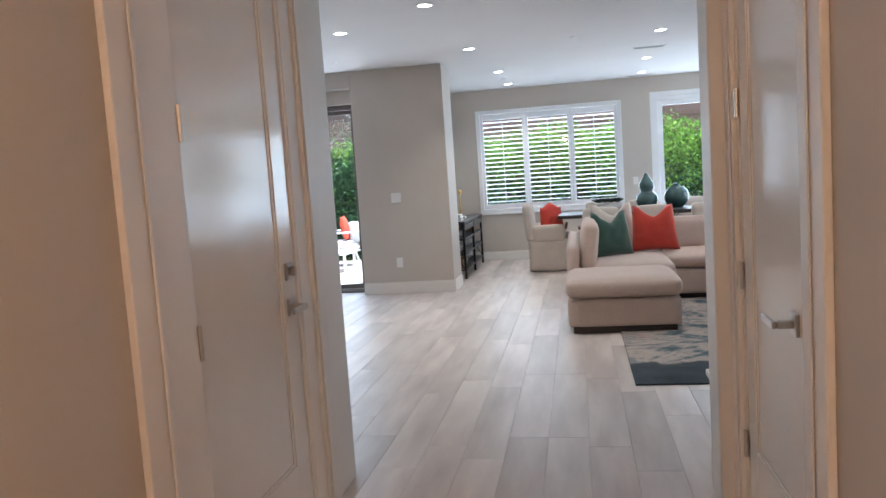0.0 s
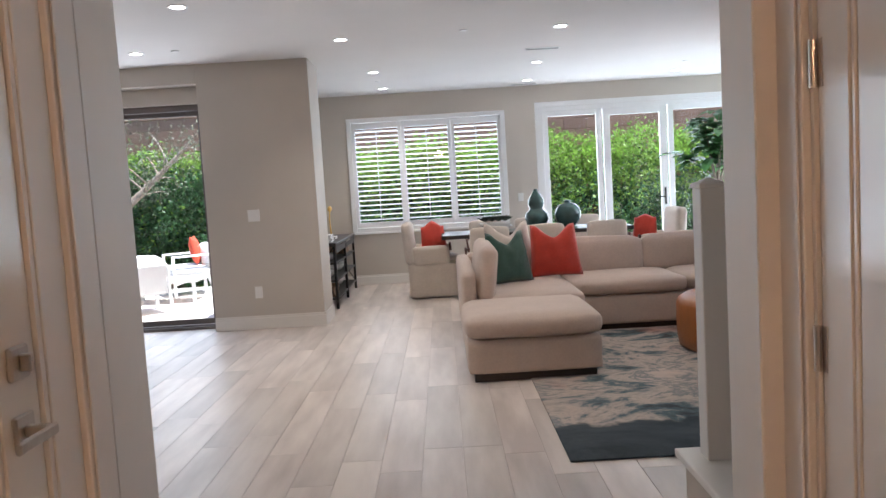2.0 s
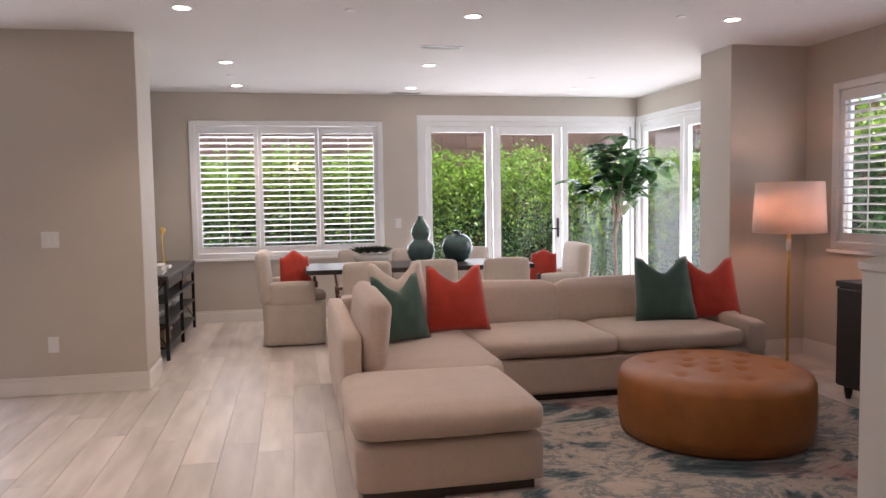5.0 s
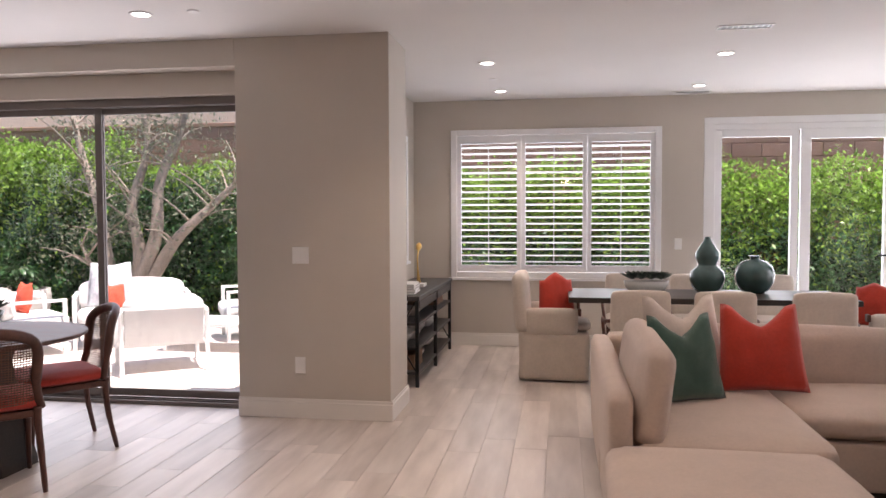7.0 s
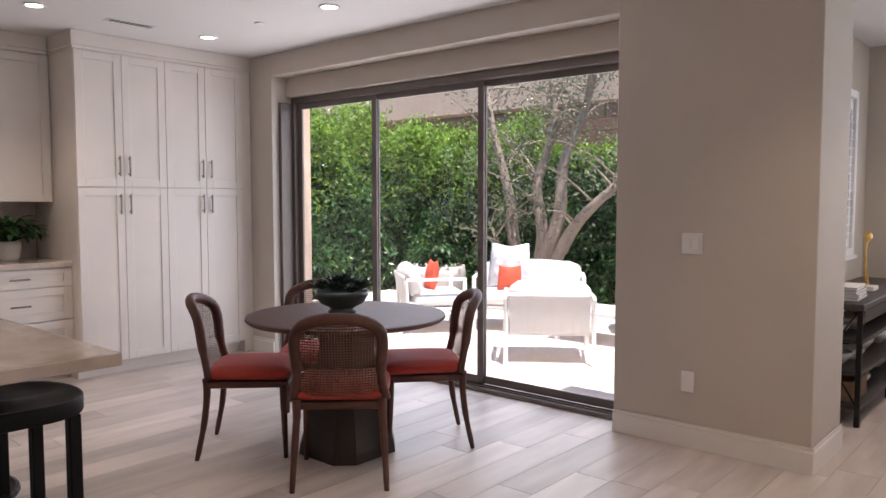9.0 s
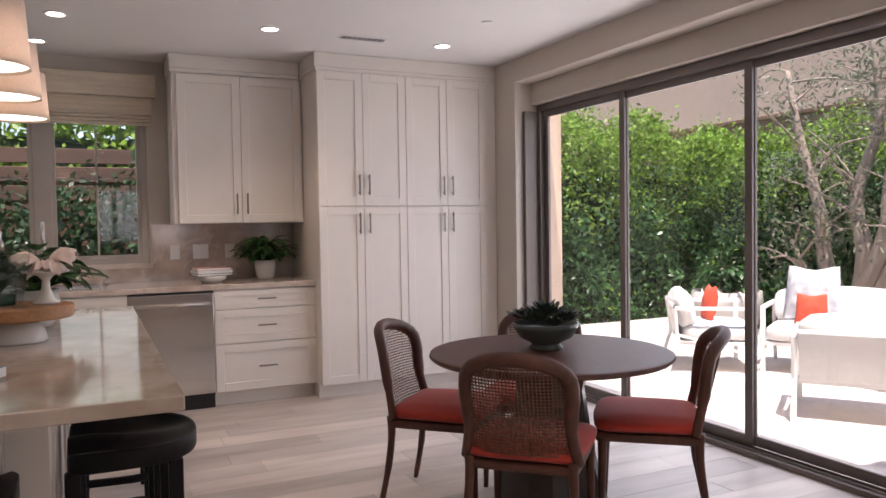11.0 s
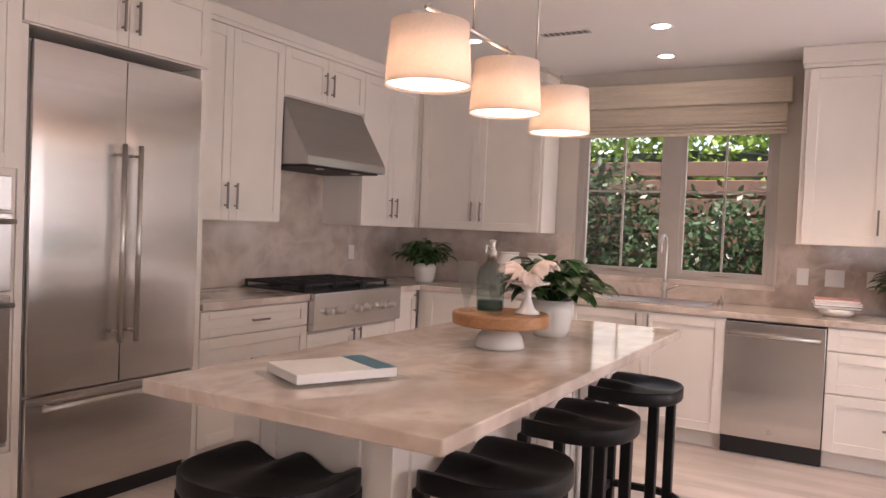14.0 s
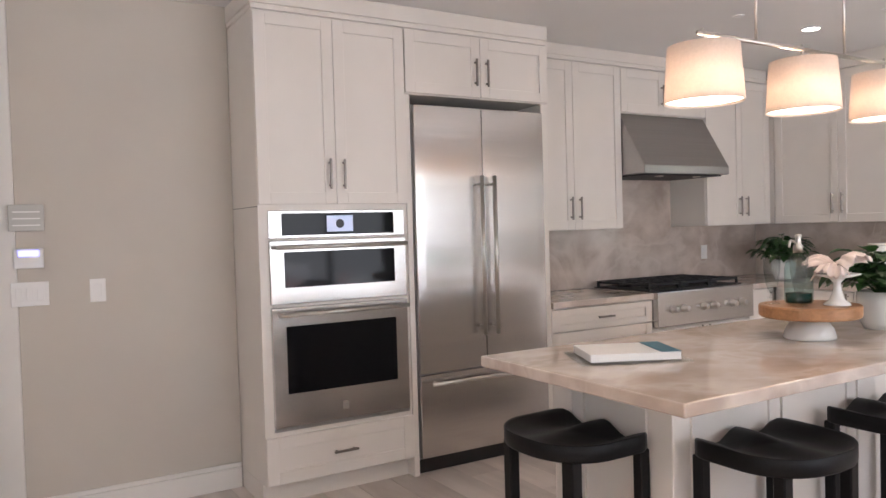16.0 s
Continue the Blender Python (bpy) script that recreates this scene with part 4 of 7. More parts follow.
def kitchen_window():
    ob = thing("window_kitchen", (-5.62, -4.22, 1.06, 0, 0, 90), "taupe-framed kitchen window with two divided casements", "window", "", "structure")
    w, h = 1.5, 1.24
    part("window_frame", boxes([(0, 0.05, 0.01, 0.08, 0, h), (w - 0.05, w, 0.01, 0.08, 0, h), (0.05, w - 0.05, 0.01, 0.08, h - 0.05, h), (0.05, w - 0.05, 0.01, 0.08, 0, 0.045), (0.695, 0.82, 0.012, 0.078, 0.045, h - 0.05)], 0.003), TAUPE, ob)
    part("window_sill", box(-0.02, w + 0.02, -0.02, 0.0095, -0.03, 0.012, 0.004), STONE, ob)
    for a, b in ((0.05, 0.695), (0.82, 1.45)):
        s = part("casement", boxes([(a, a + 0.03, 0.02, 0.06, 0.045, h - 0.05), (b - 0.03, b, 0.02, 0.06, 0.045, h - 0.05), (a + 0.03, b - 0.03, 0.02, 0.06, 0.045, 0.08), (a + 0.03, b - 0.03, 0.02, 0.06, h - 0.08, h - 0.05), ((a + b) / 2 - 0.008, (a + b) / 2 + 0.008, 0.03, 0.05, 0.08, h - 0.08), (a + 0.03, b - 0.03, 0.031, 0.049, 0.67, 0.686)], 0.001), TAUPE, ob)
        g = part("pane", box(a + 0.03, b - 0.03, 0.038, 0.042, 0.08, h - 0.08, 0), GLASS, s, "clear glass pane")
        g.visible_shadow = False
        part("crank_handle", box((a + b) / 2 - 0.06, (a + b) / 2 + 0.06, 0.0, 0.018, 0.05, 0.062, 0.003), NICKEL, s, "small metal crank")
    bl = thing("roman_shade", (-5.6, -4.2, 0, 0, 0, 90), "cream woven roman shade folded above the window", "window shade")
    part("valance", box(-0.03, 1.55, -0.09, 0.0, 2.37, 2.545, 0.004), LINEN, bl)
    part("fabric", box(0.0, 1.52, -0.045, -0.012, 2.25, 2.369, 0.003), LINEN, bl)
    for k in range(4):
        part("fold", cushion(0.0, 1.52, -0.065 - 0.004 * k, -0.01, 2.15 + 0.026 * k, 2.174 + 0.026 * k, 0.011, 0.0, 4, 0.002, k), LINEN, bl)


TAUPE = material("taupe_window_frame", (0.42, 0.38, 0.34), 0.45, noise_scale=8, vary=0.05)
LINEN = material("cream_woven_linen", (0.74, 0.65, 0.53), 0.9, noise_scale=120, vary=0.12, bump=0.3, bump_scale=400, stretch=(0.2, 1, 3), through_light=0.25)
kitchen_window()

# ---- living room ----
SOFA = material("oatmeal_sofa_fabric", (0.53, 0.425, 0.36), 0.92, noise_scale=60, vary=0.06, bump=0.25, bump_scale=700, sheen=0.2)
SLIP = material("linen_slipcover", (0.6, 0.53, 0.46), 0.95, noise_scale=50, vary=0.06, bump=0.3, bump_scale=500, sheen=0.1)
RED = material("red_linen", (0.5, 0.045, 0.025), 0.9, noise_scale=70, vary=0.1, bump=0.3, bump_scale=600, sheen=0.2)
GREEN = material("green_velvet_linen", (0.045, 0.1, 0.078), 0.9, noise_scale=70, vary=0.12, bump=0.3, bump_scale=600, sheen=0.25)
IVORY = material("ivory_linen", (0.62, 0.54, 0.48), 0.92, noise_scale=70, vary=0.06, bump=0.3, bump_scale=600)
TAN = material("caramel_leather", (0.36, 0.125, 0.03), 0.42, noise_scale=9, vary=0.14, bump=0.2, bump_scale=350)
DARKWOOD = material("dark_espresso_wood", (0.03, 0.022, 0.018), 0.4, noise_scale=10, vary=0.3, stretch=(1, 8, 8))
WALNUT = material("walnut_wood", (0.1, 0.038, 0.025), 0.5, noise_scale=9, vary=0.3, stretch=(1.5, 9, 1.5), bump=0.08, bump_scale=40)
CANE = material("woven_cane", (0.15, 0.07, 0.045), 0.6, noise_scale=40, vary=0.2)
BLACKMETAL = material("black_iron", (0.02, 0.02, 0.02), 0.5, 0.6, noise_scale=30, vary=0.2)
CELADON = material("blue_green_glaze", (0.05, 0.1, 0.095), 0.12, noise_scale=9, vary=0.3, coat=0.5)
CERAMIC = material("white_ceramic", (0.78, 0.76, 0.72), 0.25, noise_scale=8, vary=0.04, coat=0.2)
LEAF = material("deep_green_leaf", (0.03, 0.085, 0.022), 0.35, noise_scale=20, vary=0.3, island=0.35, through_light=0.2)
SUCC = material("succulent_leaf", (0.045, 0.07, 0.05), 0.5, noise_scale=20, vary=0.3, island=0.4)
BARK = material("grey_bark", (0.31, 0.25, 0.2), 0.9, noise_scale=12, vary=0.25, bump=0.5, bump_scale=60, stretch=(3, 3, 1))
SOIL = material("potting_soil", (0.03, 0.022, 0.016), 0.95, noise_scale=60, vary=0.3, bump=0.5, bump_scale=120)
OAK = material("honey_oak", (0.4, 0.2, 0.09), 0.4, noise_scale=8, vary=0.2, stretch=(1.5, 9, 9))
BRASS = material("aged_brass", (0.62, 0.4, 0.13), 0.42, 0.8, noise_scale=20, vary=0.1)
PAPER = material("paper_white", (0.76, 0.75, 0.73), 0.6, noise_scale=6, vary=0.04)


def sectional():
    ob = thing("sectional_sofa", (1.36, -2.6, 0), "oatmeal fabric sectional sofa with chaise end", "sofa")
    # own frame: x right from the outer side, y back from the chaise end
    part("plinth", boxes([(0.04, 0.86, 0.04, 2.66, 0, 0.055), (0.86, 3.03, 1.51, 2.66, 0, 0.055)], 0.003), DARKWOOD, ob, "dark recessed plinth")
    part("chaise_base", cushion(0.0, 0.9, 0.0, 0.875, 0.056, 0.285, 0.025, 0.003, 7, 0.002), SOFA, ob, smooth=True)
    part("chaise_cushion", cushion(-0.005, 0.91, -0.005, 0.88, 0.286, 0.44, 0.06, 0.018, 9, 0.003, 1), SOFA, ob, smooth=True)
    part("base", cushion(0.0, 3.09, 1.465, 2.7, 0.056, 0.312, 0.025, 0.003, 7, 0.002), SOFA, ob, smooth=True)
    part("wing_base", cushion(0.0, 0.92, 0.877, 1.47, 0.056, 0.285, 0.02, 0.002, 6, 0.002), SOFA, ob, smooth=True)
    part("seat_cushion", cushion(0.135, 0.97, 0.885, 2.3, 0.29, 0.445, 0.055, 0.016, 9, 0.003, 2), SOFA, ob, smooth=True)
    part("seat_cushion", cushion(0.975, 1.95, 1.44, 2.25, 0.314, 0.452, 0.055, 0.016, 9, 0.003, 3), SOFA, ob, smooth=True)
    part("seat_cushion", cushion(1.955, 2.92, 1.44, 2.25, 0.314, 0.452, 0.055, 0.016, 9, 0.003, 4), SOFA, ob, smooth=True)
    part("side_back", cushion(-0.005, 0.125, 0.885, 2.69, 0.2, 0.64, 0.045, 0.005, 9, 0.003, 5), SOFA, ob, smooth=True)
    part("back_frame", cushion(0.1, 3.08, 2.44, 2.68, 0.2, 0.665, 0.05, 0.006, 9, 0.003, 6), SOFA, ob, smooth=True)
    b = part("back_cushion", cushion(-0.075, 0.075, -0.56, 0.56, -0.19, 0.25, 0.065, 0.016, 9, 0.004, 7), SOFA, ob, smooth=True)
    b.matrix_local = pose(0.205, 1.46, 0.585, 0, 7, 0)
    for x0, x1, k in ((0.36, 1.76, 8), (1.765, 2.92, 9)):
        c = part("back_cushion", cushion(x0, x1, -0.11, 0.11, -0.17, 0.2, 0.075, 0.022, 9, 0.004, k), SOFA, ob, smooth=True)
        c.matrix_local = pose(0, 2.25, 0.555, -9, 0, 0)
    arm = cushion(2.935, 3.1, 1.455, 2.68, 0.25, 0.5, 0.045, 0.005, 9, 0.003, 11)
    for v in arm.verts:
        if v.co.z > 0.4:
            q = max(0, min(1, ((v.co.y - 1.455) / 1.2 - 0.25) / 0.35))
            v.co.z += 0.15 * q * q * (3 - 2 * q)
    part("arm", arm, SOFA, ob, smooth=True)


sectional()


def pillow(m, size, mat, label, group="throw pillows", chop=0.5):
    """A feather pillow standing on its edge, chopped in the middle of its top; its face looks to -y."""
    h = size / 2
    bm = bmesh.new()
    n = 14
    lay = []
    for s in (-1, 1):
        g = []
        for i in range(n + 1):
            col = []
            for j in range(n + 1):
                u, v = 2 * i / n - 1, 2 * j / n - 1
                th = 0.085 * size / 0.5 * max(0, (1 - abs(u) ** 2.6)) ** 0.6 * max(0, (1 - abs(v) ** 2.6)) ** 0.6
                x = u * h * (1 - 0.06 * (1 - v * v)) * (1.0 - 0.1 * (v + 1) / 2)
                z = v * h * (1 - 0.05 * (1 - u * u))
                top = max(0, v) ** 2
                z -= chop * h * top * max(0, 1 - (abs(u) / 0.75) ** 1.3)
                x *= 1 - 0.07 * top
                y = s * th * (1 - 0.45 * top * math.exp(-(u / 0.3) ** 2))
                y += 0.012 * noise.noise(Vector((u * 3 + size * 7, v * 3, s)))* (1 if abs(u) < 0.99 and abs(v) < 0.99 else 0)
                if s == 1 and (i in (0, n) or j in (0, n)):
                    col.append(lay[0][i][j])
                else:
                    col.append(bm.verts.new((x, y, z + h)))
            g.append(col)
        lay.append(g)
        for i in range(n):
            for j in range(n):
                q = (g[i][j], g[i + 1][j], g[i + 1][j + 1], g[i][j + 1])
                bm.faces.new(q if s < 0 else q[::-1])
    bmesh.ops.recalc_face_normals(bm, faces=list(bm.faces))
    ob = part("pillow", bm, mat, smooth=True)
    ob.matrix_world = m
    return tagged(ob, label, "pillow", group)


pillow(pose(1.82, -1.03, 0.455, -14, 0, 28), 0.46, GREEN, "dark green linen pillow leaning on the sofa wing")
pillow(pose(1.86, -0.7, 0.46, -14, 0, 20), 0.52, IVORY, "ivory linen pillow behind the green one")
pillow(pose(2.25, -0.77, 0.46, -16, 0, 4), 0.485, RED, "red linen pillow against the sofa back")
pillow(pose(3.87, -0.76, 0.455, -15, 0, -4), 0.5, GREEN, "dark green linen pillow near the sofa arm")
pillow(pose(4.25, -0.74, 0.455, -15, 0, -10), 0.48, RED, "red linen pillow beside the sofa arm")


def pouf():
    ob = thing("tufted_ottoman", (3.52, -1.98, 0.012), "round tufted caramel leather ottoman on the rug", "ottoman")
    tufts = [(0.0, 0.0)] + [(0.17 * math.cos(a), 0.17 * math.sin(a)) for a in (math.pi / 3 * k for k in range(6))] + [(0.36 * math.cos(a), 0.36 * math.sin(a)) for a in (math.pi / 6 + math.pi / 3 * k for k in range(6))]
    prof = [(0.5, 0.0), (0.535, 0.02), (0.55, 0.1), (0.555, 0.25), (0.55, 0.36), (0.535, 0.395), (0.5, 0.42), (0.46, 0.43)] + [(0.46 - 0.02 * k, 0.431 + 0.0006 * k) for k in range(1, 23)] + [(0, 0.446)]
    bm = lathe(prof, 72)
    for v in bm.verts:
        if v.co.z > 0.41:
            for x, y in tufts:
                d = math.hypot(v.co.x - x, v.co.y - y)
                v.co.z -= 0.03 * math.exp(-(d / 0.035) ** 2)
        v.co += noise.noise_vector(v.co * 6) * 0.003
        v.co.z *= 0.92
    part("body", bm, TAN, ob, smooth=True)
    for x, y in tufts:
        part("button", lathe([(0, 0.378), (0.012, 0.38), (0.012, 0.384), (0, 0.389)], 10, (x, y, 0)), TAN, ob)
    part("plinth", lathe([(0.44, -0.004), (0.44, 0.001)], 40), DARKWOOD, ob)


pouf()


def rug():
    m = bpy.data.materials.new("abstract_rug")
    m.use_nodes = True
    t = m.node_tree
    b = t.nodes["Principled BSDF"]
    b.inputs["Roughness"].default_value = 0.97
    co = t.nodes.new("ShaderNodeTexCoord")
    mp = t.nodes.new("ShaderNodeMapping")
    mp.inputs["Scale"].default_value = (0.75, 1.15, 1)
    t.links.new(co.outputs["Object"], mp.inputs["Vector"])
    n1 = t.nodes.new("ShaderNodeTexNoise")
    n1.inputs["Scale"].default_value, n1.inputs["Detail"].default_value, n1.inputs["Roughness"].default_value, n1.inputs["Distortion"].default_value = 2.0, 10, 0.72, 0.5
    t.links.new(mp.outputs["Vector"], n1.inputs["Vector"])
    r = t.nodes.new("ShaderNodeValToRGB")
    e = r.color_ramp.elements
    e[0].position, e[0].color = 0.36, (0.04, 0.05, 0.06, 1)
    e[1].position, e[1].color = 0.66, (0.58, 0.47, 0.41, 1)
    for p, c in ((0.43, (0.1, 0.15, 0.17, 1)), (0.465, (0.36, 0.32, 0.29, 1)), (0.52, (0.52, 0.43, 0.37, 1)), (0.555, (0.17, 0.2, 0.21, 1)), (0.59, (0.5, 0.42, 0.37, 1))):
        e.new(p).color = c
    t.links.new(n1.outputs["Fac"], r.inputs["Fac"])
    # woven dark border band across the near end, with a ragged inner edge
    sep = t.nodes.new("ShaderNodeSeparateXYZ")
    t.links.new(co.outputs["Object"], sep.inputs["Vector"])
    n2 = t.nodes.new("ShaderNodeTexNoise")
    n2.inputs["Scale"].default_value, n2.inputs["Detail"].default_value = 5, 8
    t.links.new(co.outputs["Object"], n2.inputs["Vector"])
    ad = t.nodes.new("ShaderNodeMath")
    ad.operation, ad.inputs[1].default_value = "MULTIPLY_ADD", 0.5
    t.links.new(n2.outputs["Fac"], ad.inputs[0])
    t.links.new(sep.outputs["Y"], ad.inputs[2])
    st = t.nodes.new("ShaderNodeMapRange")
    st.inputs["From Min"].default_value, st.inputs["From Max"].default_value = 0.78, 0.72
    t.links.new(ad.outputs[0], st.inputs["Value"])
    band = t.nodes.new("ShaderNodeValToRGB")
    band.color_ramp.elements[0].position, band.color_ramp.elements[0].color = 0.35, (0.02, 0.03, 0.042, 1)
    band.color_ramp.elements[1].position, band.color_ramp.elements[1].color = 0.65, (0.075, 0.095, 0.11, 1)
    t.links.new(n1.outputs["Fac"], band.inputs["Fac"])
    mx = t.nodes.new("ShaderNodeMix")
    mx.data_type = "RGBA"
    t.links.new(st.outputs["Result"], mx.inputs["Factor"])
    t.links.new(r.outputs["Color"], mx.inputs[6])
    t.links.new(band.outputs["Color"], mx.inputs[7])
    n3 = t.nodes.new("ShaderNodeTexNoise")
    n3.inputs["Scale"].default_value = 1.1
    t.links.new(co.outputs["Object"], n3.inputs["Vector"])
    rr = t.nodes.new("ShaderNodeMapRange")
    rr.inputs["From Min"].default_value, rr.inputs["From Max"].default_value, rr.inputs["To Max"].default_value = 0.6, 0.72, 0.55
    t.links.new(n3.outputs["Fac"], rr.inputs["Value"])
    m2 = t.nodes.new("ShaderNodeMix")
    m2.data_type = "RGBA"
    m2.inputs[7].default_value = (0.4, 0.13, 0.09, 1)
    t.links.new(rr.outputs["Result"], m2.inputs["Factor"])
    t.links.new(mx.outputs[2], m2.inputs[6])
    t.links.new(m2.outputs[2], b.inputs["Base Color"])
    nb = t.nodes.new("ShaderNodeTexNoise")
    nb.inputs["Scale"].default_value = 260
    bp = t.nodes.new("ShaderNodeBump")
    bp.inputs["Strength"].default_value, bp.inputs["Distance"].default_value = 0.5, 0.004
    t.links.new(co.outputs["Object"], nb.inputs["Vector"])
    t.links.new(nb.outputs["Fac"], bp.inputs["Height"])
    t.links.new(bp.outputs["Normal"], b.inputs["Normal"])
    bm = box(0, 2.9, 0, 3.4, 0, 0.011, 0.004, 2)
    ob = part("area_rug", bm, m)
    ob.location = (1.775, -4.09, 0.0005)
    tagged(ob, "abstract grey, cream and slate wool area rug", "rug")


rug()


def floor_lamp():
    ob = thing("floor_lamp", (4.97, -0.66, 0), "acrylic and brass floor lamp with white drum shade, lit", "floor lamp")
    part("base", box(-0.13, 0.13, -0.13, 0.13, 0, 0.03, 0.004), CLEAR, ob, "clear acrylic base")
    part("pole", tube([(0, 0, 0.03), (0, 0, 1.52)], 0.012, 12), BRASS, ob, smooth=True)
    part("neck", lathe([(0, 0.95), (0.018, 0.95), (0.02, 0.97), (0.018, 1.05), (0, 1.05)], 14), NICKEL, ob, smooth=True)
    part("shade", lathe([(0.25, 1.5), (0.27, 1.1), (0.273, 1.1), (0.253, 1.5)], 40, loop=True), WHITESHADE, ob, "white drum shade", True)
    part("finial", lathe([(0, 1.5), (0.012, 1.505), (0.008, 1.52), (0.013, 1.53), (0, 1.545)], 12), NICKEL, ob)
    part("bulb", lathe([(0, 1.22), (0.03, 1.24), (0.035, 1.28), (0.02, 1.33), (0, 1.34)], 14), WARMBULB, ob, "lit bulb", True)


CLEAR = glass("acrylic", (0.95, 0.97, 0.97))
WHITESHADE = material("white_lamp_shade", (0.8, 0.7, 0.64), 0.9, noise_scale=80, vary=0.03, through_light=0.5)
WARMBULB = glow("warm_bulb", (1.0, 0.5, 0.33), 45.0)
floor_lamp()


def media_cabinet():
    ob = thing("media_cabinet", (4.76, -1.48, 0, 0, 0, -90), "long black media cabinet on small turned feet", "cabinet")
    w, d = 1.9, 0.66
    part("body", box(0, w, 0, d, 0.09, 0.77, 0.004), DARKWOOD, ob)
    part("top", box(-0.015, w + 0.015, -0.015, d, 0.771, 0.81, 0.004), DARKWOOD, ob)
    for k in range(4):
        dr = part("door", boxes([(k * w / 4 + 0.006, (k + 1) * w / 4 - 0.006, -0.018, -0.001, 0.1, 0.76)], 0.003), DARKWOOD, ob)
        part("knob", lathe([(0, 0), (0.012, 0), (0.014, 0.018), (0, 0.022)], 12), BRASS, dr).matrix_local = pose(k * w / 4 + (0.42 if k % 2 == 0 else 0.05), -0.0185, 0.43, 90)
    for x in (0.05, w - 0.05):
        for y in (0.05, d - 0.05):
            part("foot", lathe([(0, 0), (0.016, 0), (0.026, 0.05), (0.03, 0.089), (0, 0.089)], 14, (x, y, 0)), DARKWOOD, ob)


media_cabinet()


# ---- stairs ----
def stairs():
    ob = thing("stairs", (2.105, -5.55, 0), "painted wood staircase rising beside the opening", "staircase", "", "structure")
    run, rise = 0.27, 0.18
    for k in range(9):
        x, top = k * run, (k + 1) * rise + 0.06
        part("riser", box(x + 0.03, x + 0.285, 0.0, 0.895, 0.0 if k < 2 else top - 1.9 * rise, top - 0.034, 0.002), PAINTSTAIR, ob)
        part("tread", box(x, x + run + 0.03, 0.0, 0.935, top - 0.032, top, 0.006, 2), TRIM, ob, "white nosed tread")
    rail = thing("stair_rail", (2.228, -4.73, 0), "white painted stair rail with square newel and balusters", "handrail")
    part("newel", boxes([(-0.045, 0.045, -0.045, 0.045, 0.24, 1.26)], 0.004), TRIM, rail)
    bm = boxes([(-0.05, 0.05, -0.05, 0.05, 1.26, 1.275)], 0.002)
    bmesh.ops.create_cone(bm, cap_ends=True, segments=4, radius1=0.069, radius2=0.002, depth=0.022, matrix=Matrix.Translation((0, 0, 1.2862)) @ Matrix.Rotation(math.pi / 4, 4, "Z"))
    part("newel_cap", bm, TRIM, rail)
    s = rise / run
    h0 = 1.08
    part("handrail", tube([(0.046, 0, h0), (2.3, 0, h0 + 2.26 * s)], 0.034, 12, 1.0), TRIM, rail, smooth=True)
    for k in range(17):
        x = 0.125 + k * 0.115
        step = math.floor((x + 0.13) / run) + 1
        part("baluster", box(x - 0.017, x + 0.017, -0.017, 0.017, step * rise + 0.06, h0 - 0.03 + (x - 0.046) * s, 0.002), TRIM, rail)


PAINTSTAIR = material("stair_paint", (0.5, 0.45, 0.4), 0.6, noise_scale=6, vary=0.05)
stairs()


